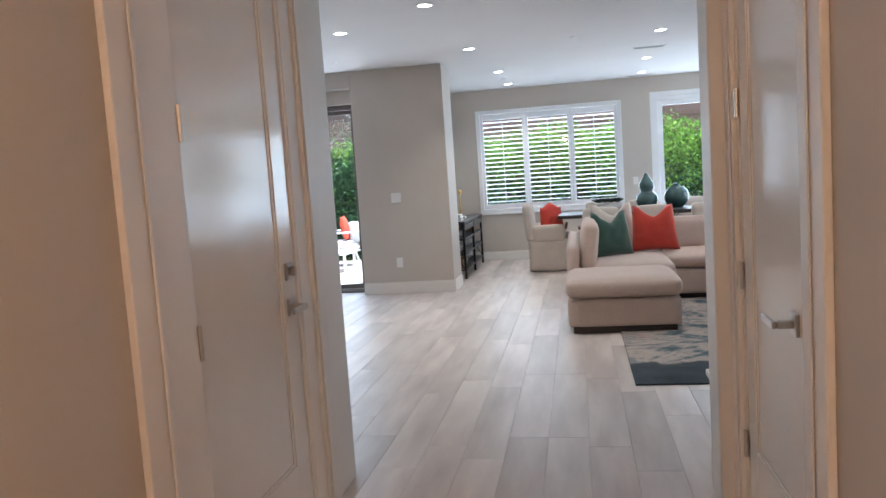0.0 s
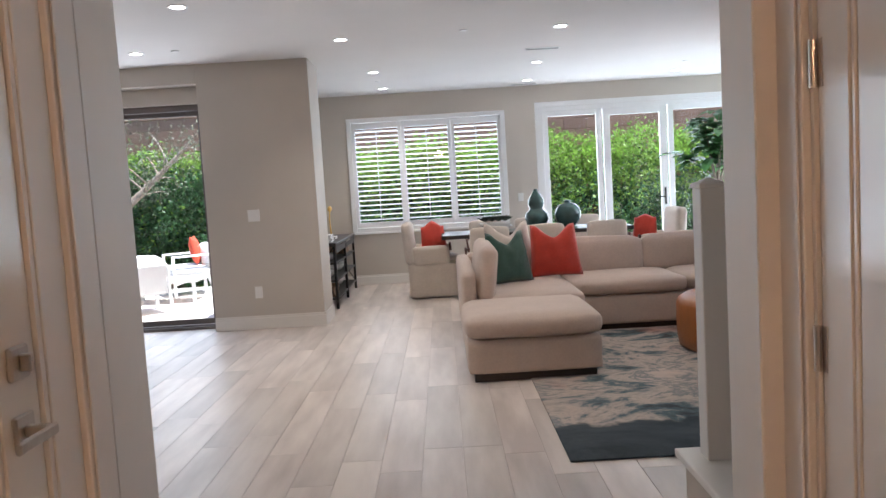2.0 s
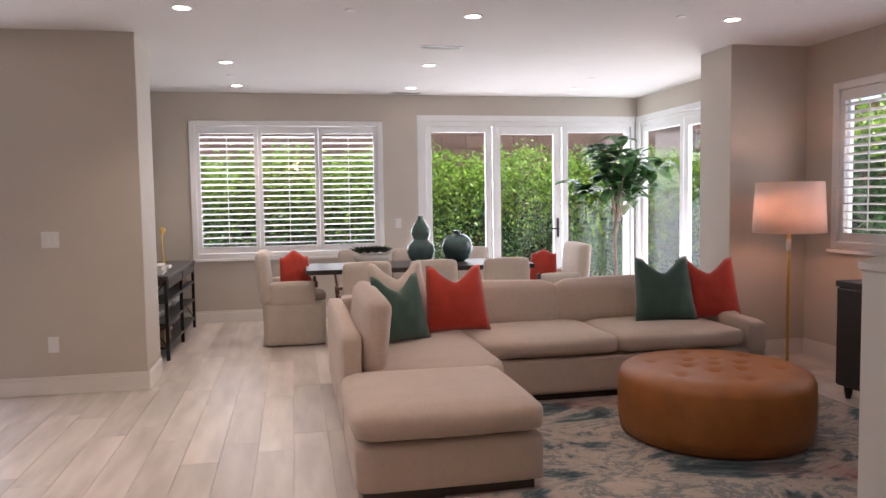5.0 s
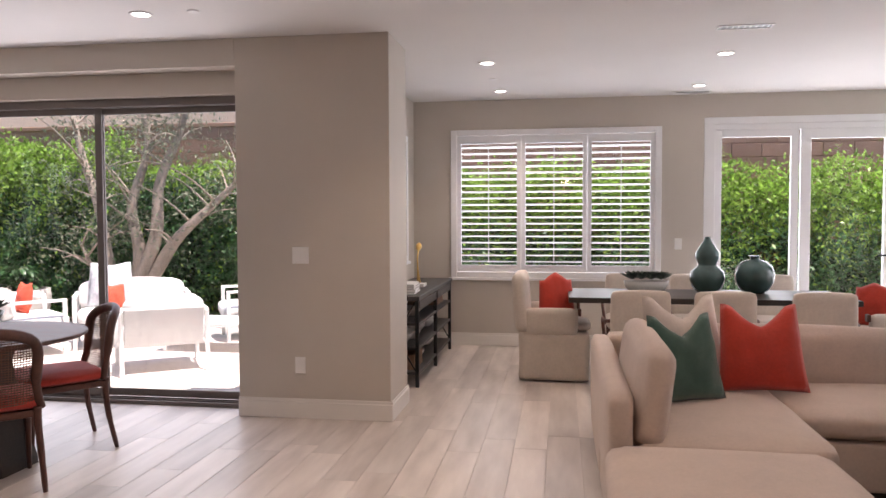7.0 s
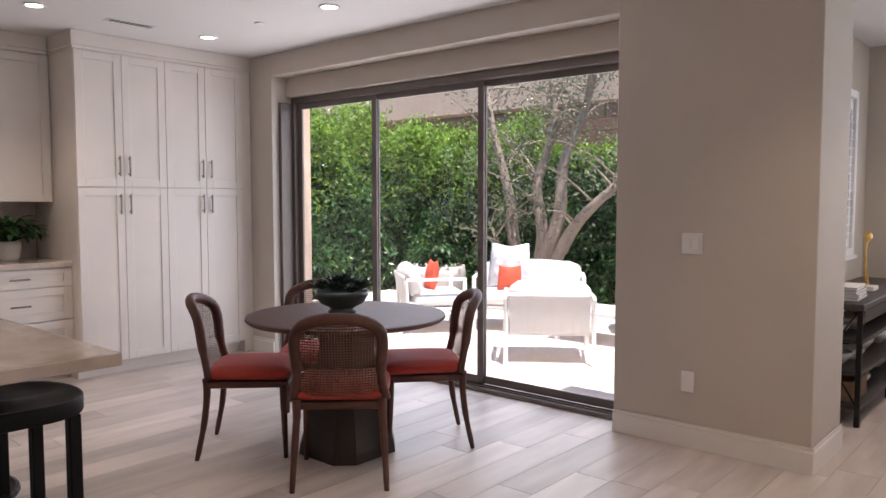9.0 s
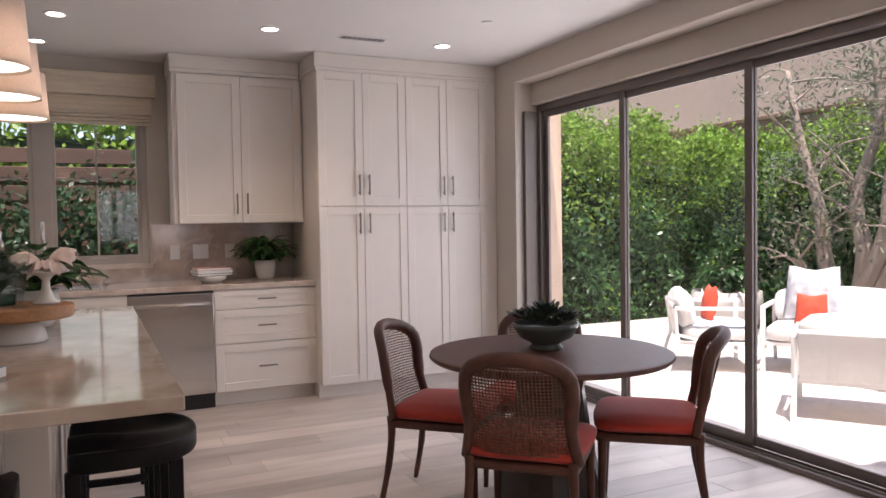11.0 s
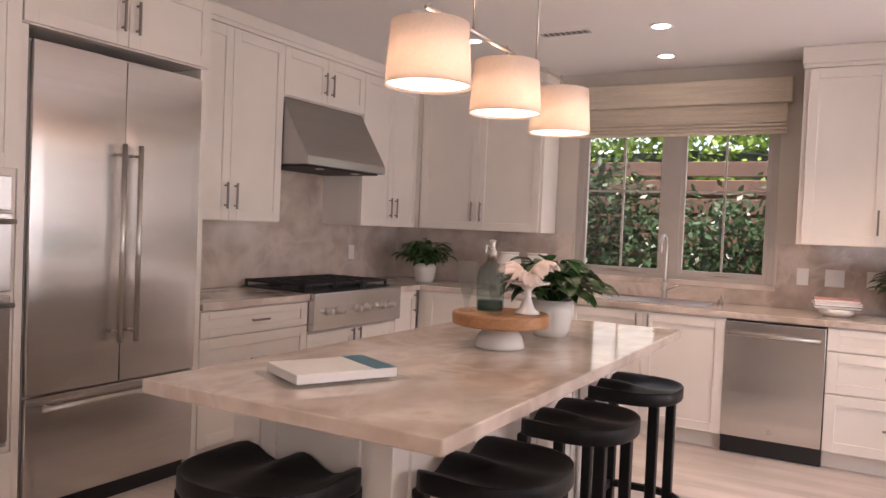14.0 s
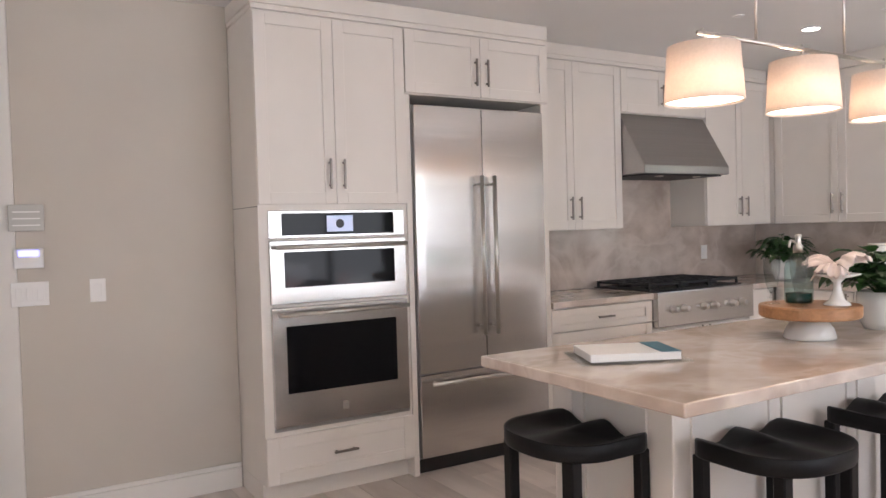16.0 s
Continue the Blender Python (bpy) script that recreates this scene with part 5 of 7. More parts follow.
# ---- hall doors ----
def hall_door(name, m, w, lever_in, near, far, stile, grip, label, bolt):
    """Leaf in its wall; the hall side looks to -y of its own frame; origin at the foot of its hinge edge.

    near, far: widths of the flat return boards between casing and leaf; grip: height of the lever."""
    ob = thing(name, m, label, "door", "", "structure")
    h = 2.42
    a, b = -near, w + far
    part("casing", boxes([(a - 0.12, a, -0.022, 0.0, 0, h + 0.12), (b, b + 0.12, -0.022, 0.0, 0, h + 0.12), (a, b, -0.022, 0.0, h + 0.02, h + 0.12), (a - 0.03, a - 0.012, -0.029, -0.023, 0, h + 0.06), (b + 0.012, b + 0.03, -0.029, -0.023, 0, h + 0.06)], 0.004, 2), TRIM, ob)
    for x0, x1 in ((a + 0.001, -0.021), (w + 0.021, b - 0.001)):
        if x1 - x0 > 0.03:
            part("return_board", box(x0, x1, -0.008, 0.0, 0, h + 0.019, 0.002), TRIM, ob)
    part("jamb", boxes([(-0.019, -0.004, -0.004, 0.12, 0, h + 0.02), (w + 0.004, w + 0.019, -0.004, 0.12, 0, h + 0.02), (-0.004, w + 0.004, 0.0, 0.12, h + 0.004, h + 0.02)], 0.001), TRIM, ob)
    r, foot, e = stile, 0.31, 0.014
    leaf = part("leaf", boxes([(0, r, 0.004, 0.045, 0.008, h), (w - r, w, 0.004, 0.045, 0.008, h), (r, w - r, 0.004, 0.045, 0.008, foot), (r, w - r, 0.004, 0.045, h - r, h), (r + e, w - r - e, 0.013, 0.04, foot + e, h - r - e), (r, r + e, 0.0085, 0.042, foot, h - r), (w - r - e, w - r, 0.0085, 0.042, foot, h - r), (r + e, w - r - e, 0.0085, 0.042, foot, foot + e), (r + e, w - r - e, 0.0085, 0.042, h - r - e, h - r)], 0.0025), DOORP, ob)
    for z in (0.3, 0.92, 1.53, 2.15):
        hg = part("hinge", tube([(-0.002, -0.006, z - 0.05), (-0.002, -0.006, z + 0.05)], 0.008, 10), NICKEL, ob, "nickel hinge")
        part("hinge_leaf", box(0.004, 0.022, 0.002, 0.0038, z - 0.05, z + 0.05, 0), NICKEL, hg)
    lx = w - lever_in
    lv = part("lever_handle", boxes([(lx - 0.032, lx + 0.032, -0.006, 0.004, grip - 0.032, grip + 0.033)], 0.003), NICKEL, leaf, "brushed nickel lever on a square plate")
    part("lever_bar", boxes([(lx - 0.011, lx + 0.011, -0.05, -0.006, grip - 0.011, grip + 0.011), (lx - 0.12, lx + 0.012, -0.062, -0.05, grip - 0.011, grip + 0.011)], 0.003), NICKEL, lv)
    if bolt:
        bo = part("deadbolt", boxes([(lx - 0.032, lx + 0.032, -0.008, 0.004, 1.0, 1.065)], 0.004), NICKEL, leaf, "square nickel deadbolt")
        part("thumb_turn", box(lx - 0.007, lx + 0.007, -0.03, -0.008, 1.015, 1.05, 0.003), NICKEL, bo)


# entry leaf: hall side looks to +x
hall_door("door_entry", (0.42, -6.78, 0, 0, 0, 90), 0.76, 0.07, 0.2, 0.13, 0.13, 0.9, "glossy off-white entry door with deadbolt and lever, closed", True)
# closet leaf: hall side looks to -x
hall_door("door_closet", (2.05, -5.89, 0, 0, 0, -90), 0.72, 0.08, 0.02, 0.13, 0.12, 0.873, "glossy off-white closet door with lever, closed", False)

# alarm panels on the wall beside the opening
def wall_panel(name, x, z, w, h, d, mat, label, lit=False, grille=False):
    ob = thing(name, (x, -5.719, z, 0, 0, 180), label, "wall panel")
    part("case", box(-w / 2, w / 2, -d, 0, -h / 2, h / 2, 0.006, 2), mat, ob)
    if lit:
        part("display", box(-w * 0.34, w * 0.34, -d - 0.0015, -d - 0.0002, h * 0.1, h * 0.38, 0), BLUELCD, ob, "lit blue display")
    if grille:
        for k in range(3):
            part("cover_line", box(-w * 0.38, w * 0.38, -d - 0.0015, -d - 0.0002, -h * 0.3 + k * h * 0.25, -h * 0.3 + k * h * 0.25 + 0.006, 0), PLASTIC, ob)


BLUELCD = glow("blue_display", (0.12, 0.14, 0.9), 1.2)
GREYPL = material("grey_plastic", (0.48, 0.47, 0.44), 0.35, noise_scale=8, vary=0.05)
wall_panel("thermostat", 0.222, 1.522, 0.155, 0.13, 0.03, GREYPL, "grey plastic thermostat with clear cover on the wall", False, True)
wall_panel("alarm_keypad", 0.218, 1.325, 0.13, 0.1, 0.025, PLASTIC, "white alarm keypad with lit blue display", True)
wall_plate((0.218, -5.719, 1.15, 0, 0, 180), 0.165, 0.118, (-0.046, 0, 0.046), "white triple rocker switch beside the opening")
wall_plate((-0.085, -5.719, 1.15, 0, 0, 180), 0.075, 0.118, (0,), "white single rocker switch beside the opening")

# ---- breakfast table and cane chairs ----
def round_table():
    ob = thing("round_table", (-2.065, -1.28, 0), "round dark walnut breakfast table on a flared pedestal", "table")
    part("tabletop", lathe([(0, 0.732), (0.48, 0.732), (0.535, 0.738), (0.548, 0.75), (0.545, 0.762), (0.53, 0.765), (0, 0.765)], 72), WALNUT, ob, smooth=False)
    bm = bmesh.new()
    rings = []
    for z, r in ((0.0, 0.23), (0.05, 0.225), (0.35, 0.16), (0.6, 0.13), (0.731, 0.15)):
        rings.append([bm.verts.new((r * a, r * b, z)) for a, b in ((-1, -0.62), (-0.62, -1), (0.62, -1), (1, -0.62), (1, 0.62), (0.62, 1), (-0.62, 1), (-1, 0.62))])
    for a, b in zip(rings, rings[1:]):
        for k in range(8):
            bm.faces.new((a[k], a[(k + 1) % 8], b[(k + 1) % 8], b[k]))
    bm.faces.new(rings[0][::-1])
    bm.faces.new(rings[-1])
    part("pedestal", bm, DARKWOOD, ob)


round_table()


def cane_chair(m):
    """Faces +y of its own frame; back legs stand at y = 0."""
    ob = thing("cane_chair", m, "walnut dining chair with woven cane back and red seat", "chair", "chairs round the table")
    z0, z1, hw = 0.43, 0.845, 0.225

    def spot(x, z):
        v = (z - z0) / (z1 - z0)
        return Vector((x, -0.1 * v - 0.02 + 0.55 * x * x * (0.5 + 0.5 * v) * 3.0, z))

    def half(z):
        v = (z - z0) / (z1 - z0)
        k = max(0.0, (v - 0.55) / 0.45)
        return (hw - 0.025 * math.sin(math.pi * min(1, v * 1.3))) * max(0.0, 1 - k ** 2.2) ** (1 / 2.2)

    arch = [spot(-half(z), z) for z in np.linspace(z0, z1 - 0.12, 8)]
    top = []
    for a in np.linspace(math.pi, 0, 15):
        x = (half(z1 - 0.12)) * math.cos(a)
        top.append(spot(x, z1 - 0.12 + 0.12 * math.sin(a) ** 0.8 if math.sin(a) > 0 else z1 - 0.12))
    line = arch[:-1] + top + [Vector((-p.x, p.y, p.z)) for p in arch[::-1][1:]]
    part("back_frame", tube(line, [0.019] * 4 + [0.025] * (len(line) - 8) + [0.019] * 4, 10, 1.2), WALNUT, ob, smooth=True)
    bm = bmesh.new()
    xs = np.linspace(-hw, hw, 33)
    for x in xs[1:-1]:
        zz = [z for z in np.linspace(z0 + 0.03, z1 - 0.01, 24) if half(z) > abs(x) if z < z1 - 0.12 + 0.12 * max(0, 1 - (x / half(z1 - 0.12)) ** 2) ** 0.4]
        if len(zz) > 1:
            tube([spot(x, zz[0]), spot(x, (zz[0] + zz[-1]) / 2), spot(x, zz[-1])], 0.0026, 4, 0.4, bm)
    for z in np.linspace(z0 + 0.035, z1 - 0.012, 29):
        h = half(z) if z < z1 - 0.12 else half(z1 - 0.12) * math.sqrt(max(0.0, 1 - ((z - z1 + 0.12) / 0.12) ** 2.2))
        if h > 0.03:
            tube([spot(h * k, z) for k in (-1, -0.5, 0, 0.5, 1)], 0.0012, 4, 2.4, bm)
    part("cane_back", bm, CANE, ob, "woven cane panel")["kind"] = "stuff"
    seat = cushion(-0.225, 0.225, 0.0, 0.44, 0.425, 0.49, 0.035, 0.018, 8, 0.002)
    for v in seat.verts:
        v.co.x *= 1.0 + 0.12 * (v.co.y - 0.2)
    part("seat", seat, REDSEAT, ob, "red upholstered seat", True)
    part("seat_frame", boxes([(-0.222, 0.222, 0.0, 0.44, 0.385, 0.424)], 0.012, 2), WALNUT, ob)
    for sx in (-1, 1):
        part("leg", tube(bent([(sx * 0.205, 0.0, 0.44), (sx * 0.205, 0.005, 0.36), (sx * 0.215, -0.01, 0.2), (sx * 0.225, -0.05, 0.0)], 4), [0.02] * 5 + [0.018] * 4 + [0.015] * 3 + [0.012], 8), WALNUT, ob, smooth=True)
        part("leg", tube([(sx * 0.205, 0.41, 0.4), (sx * 0.205, 0.41, 0.3), (sx * 0.21, 0.42, 0.0)], [0.022, 0.019, 0.012], 8), WALNUT, ob, smooth=True)
    return ob


REDSEAT = material("red_seat_fabric", (0.5, 0.05, 0.032), 0.85, noise_scale=70, vary=0.1, bump=0.2, bump_scale=600, sheen=0.2)
chair = cane_chair((-2.66, -1.74, 0, 0, 0, -45))
for x, y, rz in ((-1.665, -1.685, 45), (-1.755, -0.7, 140), (-2.72, -0.92, 228)):
    copy_thing(chair, pose(x, y, 0, 0, 0, rz))


# ---- plants and bowls ----
def leaves(rows, wide=0.45, fold=0.25, n=4):
    """Leaves from (base, direction, length, droop) rows, each a folded blade."""
    bm = bmesh.new()
    for base, way, length, droop in rows:
        way = Vector(way).normalized()
        side = way.cross(Vector((0, 0, 1)))
        side = side.normalized() if side.length > 1e-3 else Vector((1, 0, 0))
        pts = []
        p, d = Vector(base), way.copy()
        for k in range(n + 1):
            t = k / n
            w = length * wide * 0.5 * math.sin(math.pi * (0.08 + 0.92 * t) ** 0.85) if k < n else 0.0
            up = side.cross(d)
            pts.append((p - side * w + up * w * fold, p.copy(), p + side * w + up * w * fold))
            d = (d - Vector((0, 0, 1)) * droop / n).normalized()
            p = p + d * length / n
        vs = [[bm.verts.new(q) for q in row] for row in pts]
        for a, b in zip(vs, vs[1:]):
            for j in (0, 1):
                bm.faces.new((a[j], a[j + 1], b[j + 1], b[j]))
    return bm


def pot_plant(m, pot_r, pot_h, n, reach, leaf, label, seed, pot_mat=None, wide=0.5):
    rnd = random.Random(seed)
    ob = thing("potted_plant", m, label, "plant", "kitchen plants")
    part("pot", lathe([(0, 0), (pot_r * 0.72, 0), (pot_r * 0.86, pot_h * 0.2), (pot_r, pot_h * 0.7), (pot_r * 0.97, pot_h), (pot_r * 0.9, pot_h), (pot_r * 0.9, pot_h * 0.85), (0, pot_h * 0.85)], 32), pot_mat or CERAMIC, ob, "white ceramic pot", True)
    rows, stems = [], bmesh.new()
    for k in range(n):
        a, e = rnd.uniform(0, 2 * math.pi), rnd.uniform(0.25, 1.4)
        r = reach * rnd.uniform(0.35, 0.85)
        tip = Vector((r * math.cos(a) * math.cos(e), r * math.sin(a) * math.cos(e), pot_h + r * math.sin(e) * 0.9))
        mid = Vector((tip.x * 0.35, tip.y * 0.35, pot_h * 0.9 + (tip.z - pot_h) * 0.6))
        tube([(0.2 * tip.x * 0.2, 0.2 * tip.y * 0.2, pot_h * 0.84), mid, tip], 0.0018, 4, 1.0, stems)
        rows.append((tip, (math.cos(a), math.sin(a), rnd.uniform(-0.2, 0.6)), leaf * rnd.uniform(0.7, 1.15), rnd.uniform(0.5, 1.5)))
    part("stalk", stems, LEAF, ob)["kind"] = "stuff"
    part("foliage", leaves(rows, wide), LEAF, ob, "glossy dark green leaves")
    return ob


pot_plant((-5.35, -1.86, 0.9225), 0.085, 0.15, 170, 0.27, 0.11, "leafy green plant in a white pot on the worktop", 3)
pot_plant((-5.2, -5.38, 0.9225), 0.095, 0.16, 170, 0.27, 0.11, "leafy green plant in a white pot in the corner", 4)
pot_plant((-2.99, -3.38, 0.9205), 0.1, 0.165, 130, 0.265, 0.12, "broad-leaved green plant in a white pot on the island", 5, None, 0.68)


def rosettes(ob, spots, seed):
    rnd = random.Random(seed)
    for x, y, z, r in spots:
        rows = []
        for ring, (n, e, f) in enumerate(((10, 0.25, 1.0), (8, 0.65, 0.8), (6, 1.1, 0.55))):
            for k in range(n):
                a = 2 * math.pi * (k + 0.5 * ring) / n + rnd.uniform(-0.1, 0.1)
                rows.append(((x, y, z), (math.cos(a) * math.cos(e), math.sin(a) * math.cos(e), math.sin(e)), r * f, -0.35))
        part("succulent", leaves(rows, 0.42, 0.35, 3), SUCC, ob, "grey-green succulent rosette")


def succulent_bowl():
    ob = thing("succulent_bowl", (-2.12, -1.265, 0.7655), "grey-green footed bowl of succulents on the table", "planter")
    part("bowl", lathe([(0, 0), (0.075, 0), (0.08, 0.008), (0.065, 0.022), (0.07, 0.03), (0.12, 0.055), (0.148, 0.1), (0.152, 0.12), (0.144, 0.12), (0.138, 0.1), (0, 0.098)], 40), BOWLG, ob, "grey-green glazed bowl", True)
    rosettes(ob, [(0.0, 0.0, 0.15, 0.13), (0.09, 0.06, 0.13, 0.1), (-0.09, 0.05, 0.13, 0.105), (0.05, -0.095, 0.13, 0.1), (-0.07, -0.08, 0.13, 0.1), (0.0, 0.11, 0.13, 0.09), (0.12, -0.03, 0.12, 0.08), (-0.13, -0.02, 0.12, 0.08)], 8)


BOWLG = material("grey_green_glaze", (0.07, 0.09, 0.08), 0.3, noise_scale=14, vary=0.2)
succulent_bowl()

# ---- island and worktop things ----
def cake_stand():
    ob = thing("serving_stand", (-2.51, -3.41, 0.9205), "round oak serving board on a white ceramic foot", "serving stand")
    part("foot", lathe([(0, 0), (0.098, 0), (0.101, 0.008), (0.09, 0.045), (0.068, 0.075), (0, 0.075)], 36), CERAMIC, ob, "white ceramic foot", True)
    part("collar", lathe([(0, 0.0755), (0.074, 0.0755), (0.078, 0.09), (0, 0.09)], 36), OAK, ob)
    part("board", lathe([(0, 0.0905), (0.188, 0.0905), (0.194, 0.097), (0.195, 0.134), (0.19, 0.14), (0, 0.14)], 48), OAK, ob, "oak board")


cake_stand()
BG = glass("bottle_glass", (0.72, 0.82, 0.8))
GG = glass("clear_glass", (0.93, 0.95, 0.95))


def bottle():
    ob = thing("siphon_bottle", (-2.53, -3.47, 1.061), "blue-green glass siphon bottle with metal top", "bottle")
    part("glass_body", lathe([(0, 0), (0.052, 0), (0.056, 0.01), (0.056, 0.14), (0.05, 0.17), (0.022, 0.2), (0.017, 0.21), (0, 0.21)], 28), BG, ob, smooth=True)
    part("liquid", lathe([(0, 0.004), (0.05, 0.004), (0.051, 0.04), (0, 0.04)], 24), GREENLIQ, ob, "dark green base", True)
    part("siphon_head", lathe([(0, 0.2105), (0.02, 0.2105), (0.02, 0.24), (0.012, 0.25), (0.012, 0.27), (0.016, 0.285), (0, 0.29)], 18), NICKEL, ob, "metal siphon head", True)
    part("spout", tube(bent([(0.01, 0, 0.25), (0.05, 0, 0.262), (0.06, 0, 0.235)]), 0.005, 8), NICKEL, ob, smooth=True)


GREENLIQ = material("dark_green_glass", (0.02, 0.06, 0.05), 0.1, noise_scale=5, vary=0.1)
bottle()
for x, y in ((-2.43, -3.525), (-2.42, -3.395)):
    ob = thing("champagne_flute", (x, y, 1.061), "clear glass flute on the oak board", "glass", "flutes")
    part("flute", lathe([(0, 0), (0.031, 0), (0.031, 0.004), (0.009, 0.01), (0.007, 0.018), (0.013, 0.026), (0.007, 0.034), (0.014, 0.048), (0.026, 0.085), (0.033, 0.14), (0.036, 0.2), (0.0345, 0.2), (0.0315, 0.14), (0.024, 0.085), (0.01, 0.052), (0, 0.048)], 22), GG, ob, smooth=True)


def shell_stand():
    ob = thing("shell_on_stand", (-2.55, -3.315, 1.061), "white seashell sculpture on a small footed dish", "sculpture")
    part("dish", lathe([(0, 0), (0.05, 0), (0.05, 0.006), (0.03, 0.022), (0.016, 0.06), (0.014, 0.09), (0.03, 0.108), (0.085, 0.122), (0.087, 0.128), (0.03, 0.118), (0, 0.117)], 32), CERAMIC, ob, smooth=True)
    # two ribbed valves spread like wings, and a curled lip between them
    for turn, tilt, size in ((95, 38, 0.135), (-80, 30, 0.13), (10, 12, 0.1)):
        bm, nu, nv = bmesh.new(), 12, 28
        m = pose(0, 0, 0.118, 0, 0, turn) @ pose(0, 0, 0, 0, -tilt, 0)
        skins = []
        for off in (0.0, 0.007):
            rows = []
            for i in range(nu + 1):
                u = 0.06 + 0.94 * i / nu
                row = []
                for j in range(nv + 1):
                    v = -1 + 2 * j / nv
                    r = size * u * (1 + 0.06 * math.cos(v * 11) * u)
                    z = 0.035 * math.sin(u * 2.6) * (1 - 0.5 * v * v) + 0.006 * u * math.cos(v * 22) - 0.045 * max(0, u - 0.72) ** 1.5 * 4 * (1 + 0.5 * math.sin(v * 5)) + off
                    row.append(bm.verts.new(m @ Vector((r * math.cos(v * 0.85), r * math.sin(v * 0.85), z))))
                rows.append(row)
            skins.append(rows)
            for i in range(nu):
                for j in range(nv):
                    q = (rows[i][j], rows[i + 1][j], rows[i + 1][j + 1], rows[i][j + 1])
                    bm.faces.new(q if off else q[::-1])
        lo, hi = skins
        for j in range(nv):
            bm.faces.new((lo[nu][j], lo[nu][j + 1], hi[nu][j + 1], hi[nu][j]))
            bm.faces.new((lo[0][j + 1], lo[0][j], hi[0][j], hi[0][j + 1]))
        for i in range(nu):
            bm.faces.new((lo[i][0], lo[i + 1][0], hi[i + 1][0], hi[i][0]))
            bm.faces.new((lo[i + 1][nv], lo[i][nv], hi[i][nv], hi[i + 1][nv]))
        bmesh.ops.recalc_face_normals(bm, faces=list(bm.faces))
        part("shell", bm, SHELL, ob, "pinkish white ruffled shell", True)


SHELL = material("shell_white", (0.72, 0.6, 0.55), 0.5, noise_scale=25, vary=0.1, bump=0.3, bump_scale=60)
shell_stand()


def books(m, rows, label):
    ob = thing("book_stack", m, label, "book")
    z = 0.0
    for w, d, h, rz, mat in rows:
        b = part("book", boxes([(-w / 2, w / 2, -d / 2, d / 2, 0, 0.003), (-w / 2, w / 2, -d / 2, d / 2, h - 0.003, h), (-w / 2, -w / 2 + 0.004, -d / 2, d / 2, 0.003, h - 0.003)], 0.0008), mat, ob)
        part("pages", box(-w / 2 + 0.005, w / 2 - 0.004, -d / 2 + 0.004, d / 2 - 0.004, 0.0032, h - 0.0032, 0), PAPER, b, "white page block")
        b.matrix_local = pose(0, 0, z, 0, 0, rz)
        z += h + 0.0005
    return ob


TEAL = material("teal_card", (0.05, 0.16, 0.22), 0.5, noise_scale=6, vary=0.1)
PINK = material("dusty_pink_cover", (0.5, 0.24, 0.2), 0.6, noise_scale=6, vary=0.08)
GREYC = material("grey_cover", (0.3, 0.29, 0.28), 0.6, noise_scale=6, vary=0.08)
tray = thing("paper_pad", (-1.62, -3.56, 0.9205, 0, 0, 64), "white pad with teal band on a clear board", "paper pad")
part("board", box(-0.14, 0.14, -0.2, 0.2, 0.0, 0.006, 0.001), CLEAR, tray, "clear acrylic board")
part("pad", box(-0.115, 0.115, -0.165, 0.165, 0.0065, 0.035, 0.002), PAPER, tray)
part("band", box(-0.1155, 0.1155, 0.09, 0.1655, 0.0352, 0.0362, 0.0004), TEAL, tray, "teal printed band")
ob = thing("kitchen_scale", (-5.24, -2.3, 0.9225), "white enamel dish with pink books on it", "dish")
part("dish", lathe([(0, 0), (0.07, 0), (0.105, 0.02), (0.115, 0.05), (0.108, 0.05), (0, 0.045)], 32), CERAMIC, ob, smooth=True)
st = books((-5.24, -2.3, 0.9735, 0, 0, 8), [(0.2, 0.27, 0.02, 0, DARKWOOD), (0.2, 0.27, 0.02, 2, PAPER), (0.19, 0.26, 0.022, -2, PINK)], "small stack of dark, white and pink books")
for y in (-4.65, -4.41):
    ob = thing("ceramic_jar", (-5.3, y, 0.9225), "white ribbed ceramic canister on the worktop", "jar", "canisters")
    part("body", lathe([(0, 0), (0.094, 0), (0.099, 0.01), (0.097, 0.03), (0.099, 0.036), (0.097, 0.042), (0.1, 0.05), (0.1, 0.2), (0.096, 0.228), (0.078, 0.262), (0.076, 0.275), (0, 0.275)], 30), CERAMIC, ob, smooth=True)
    part("lid", lathe([(0, 0.2755), (0.08, 0.2755), (0.082, 0.288), (0.078, 0.295), (0, 0.297)], 30), CERAMIC, ob, smooth=True)

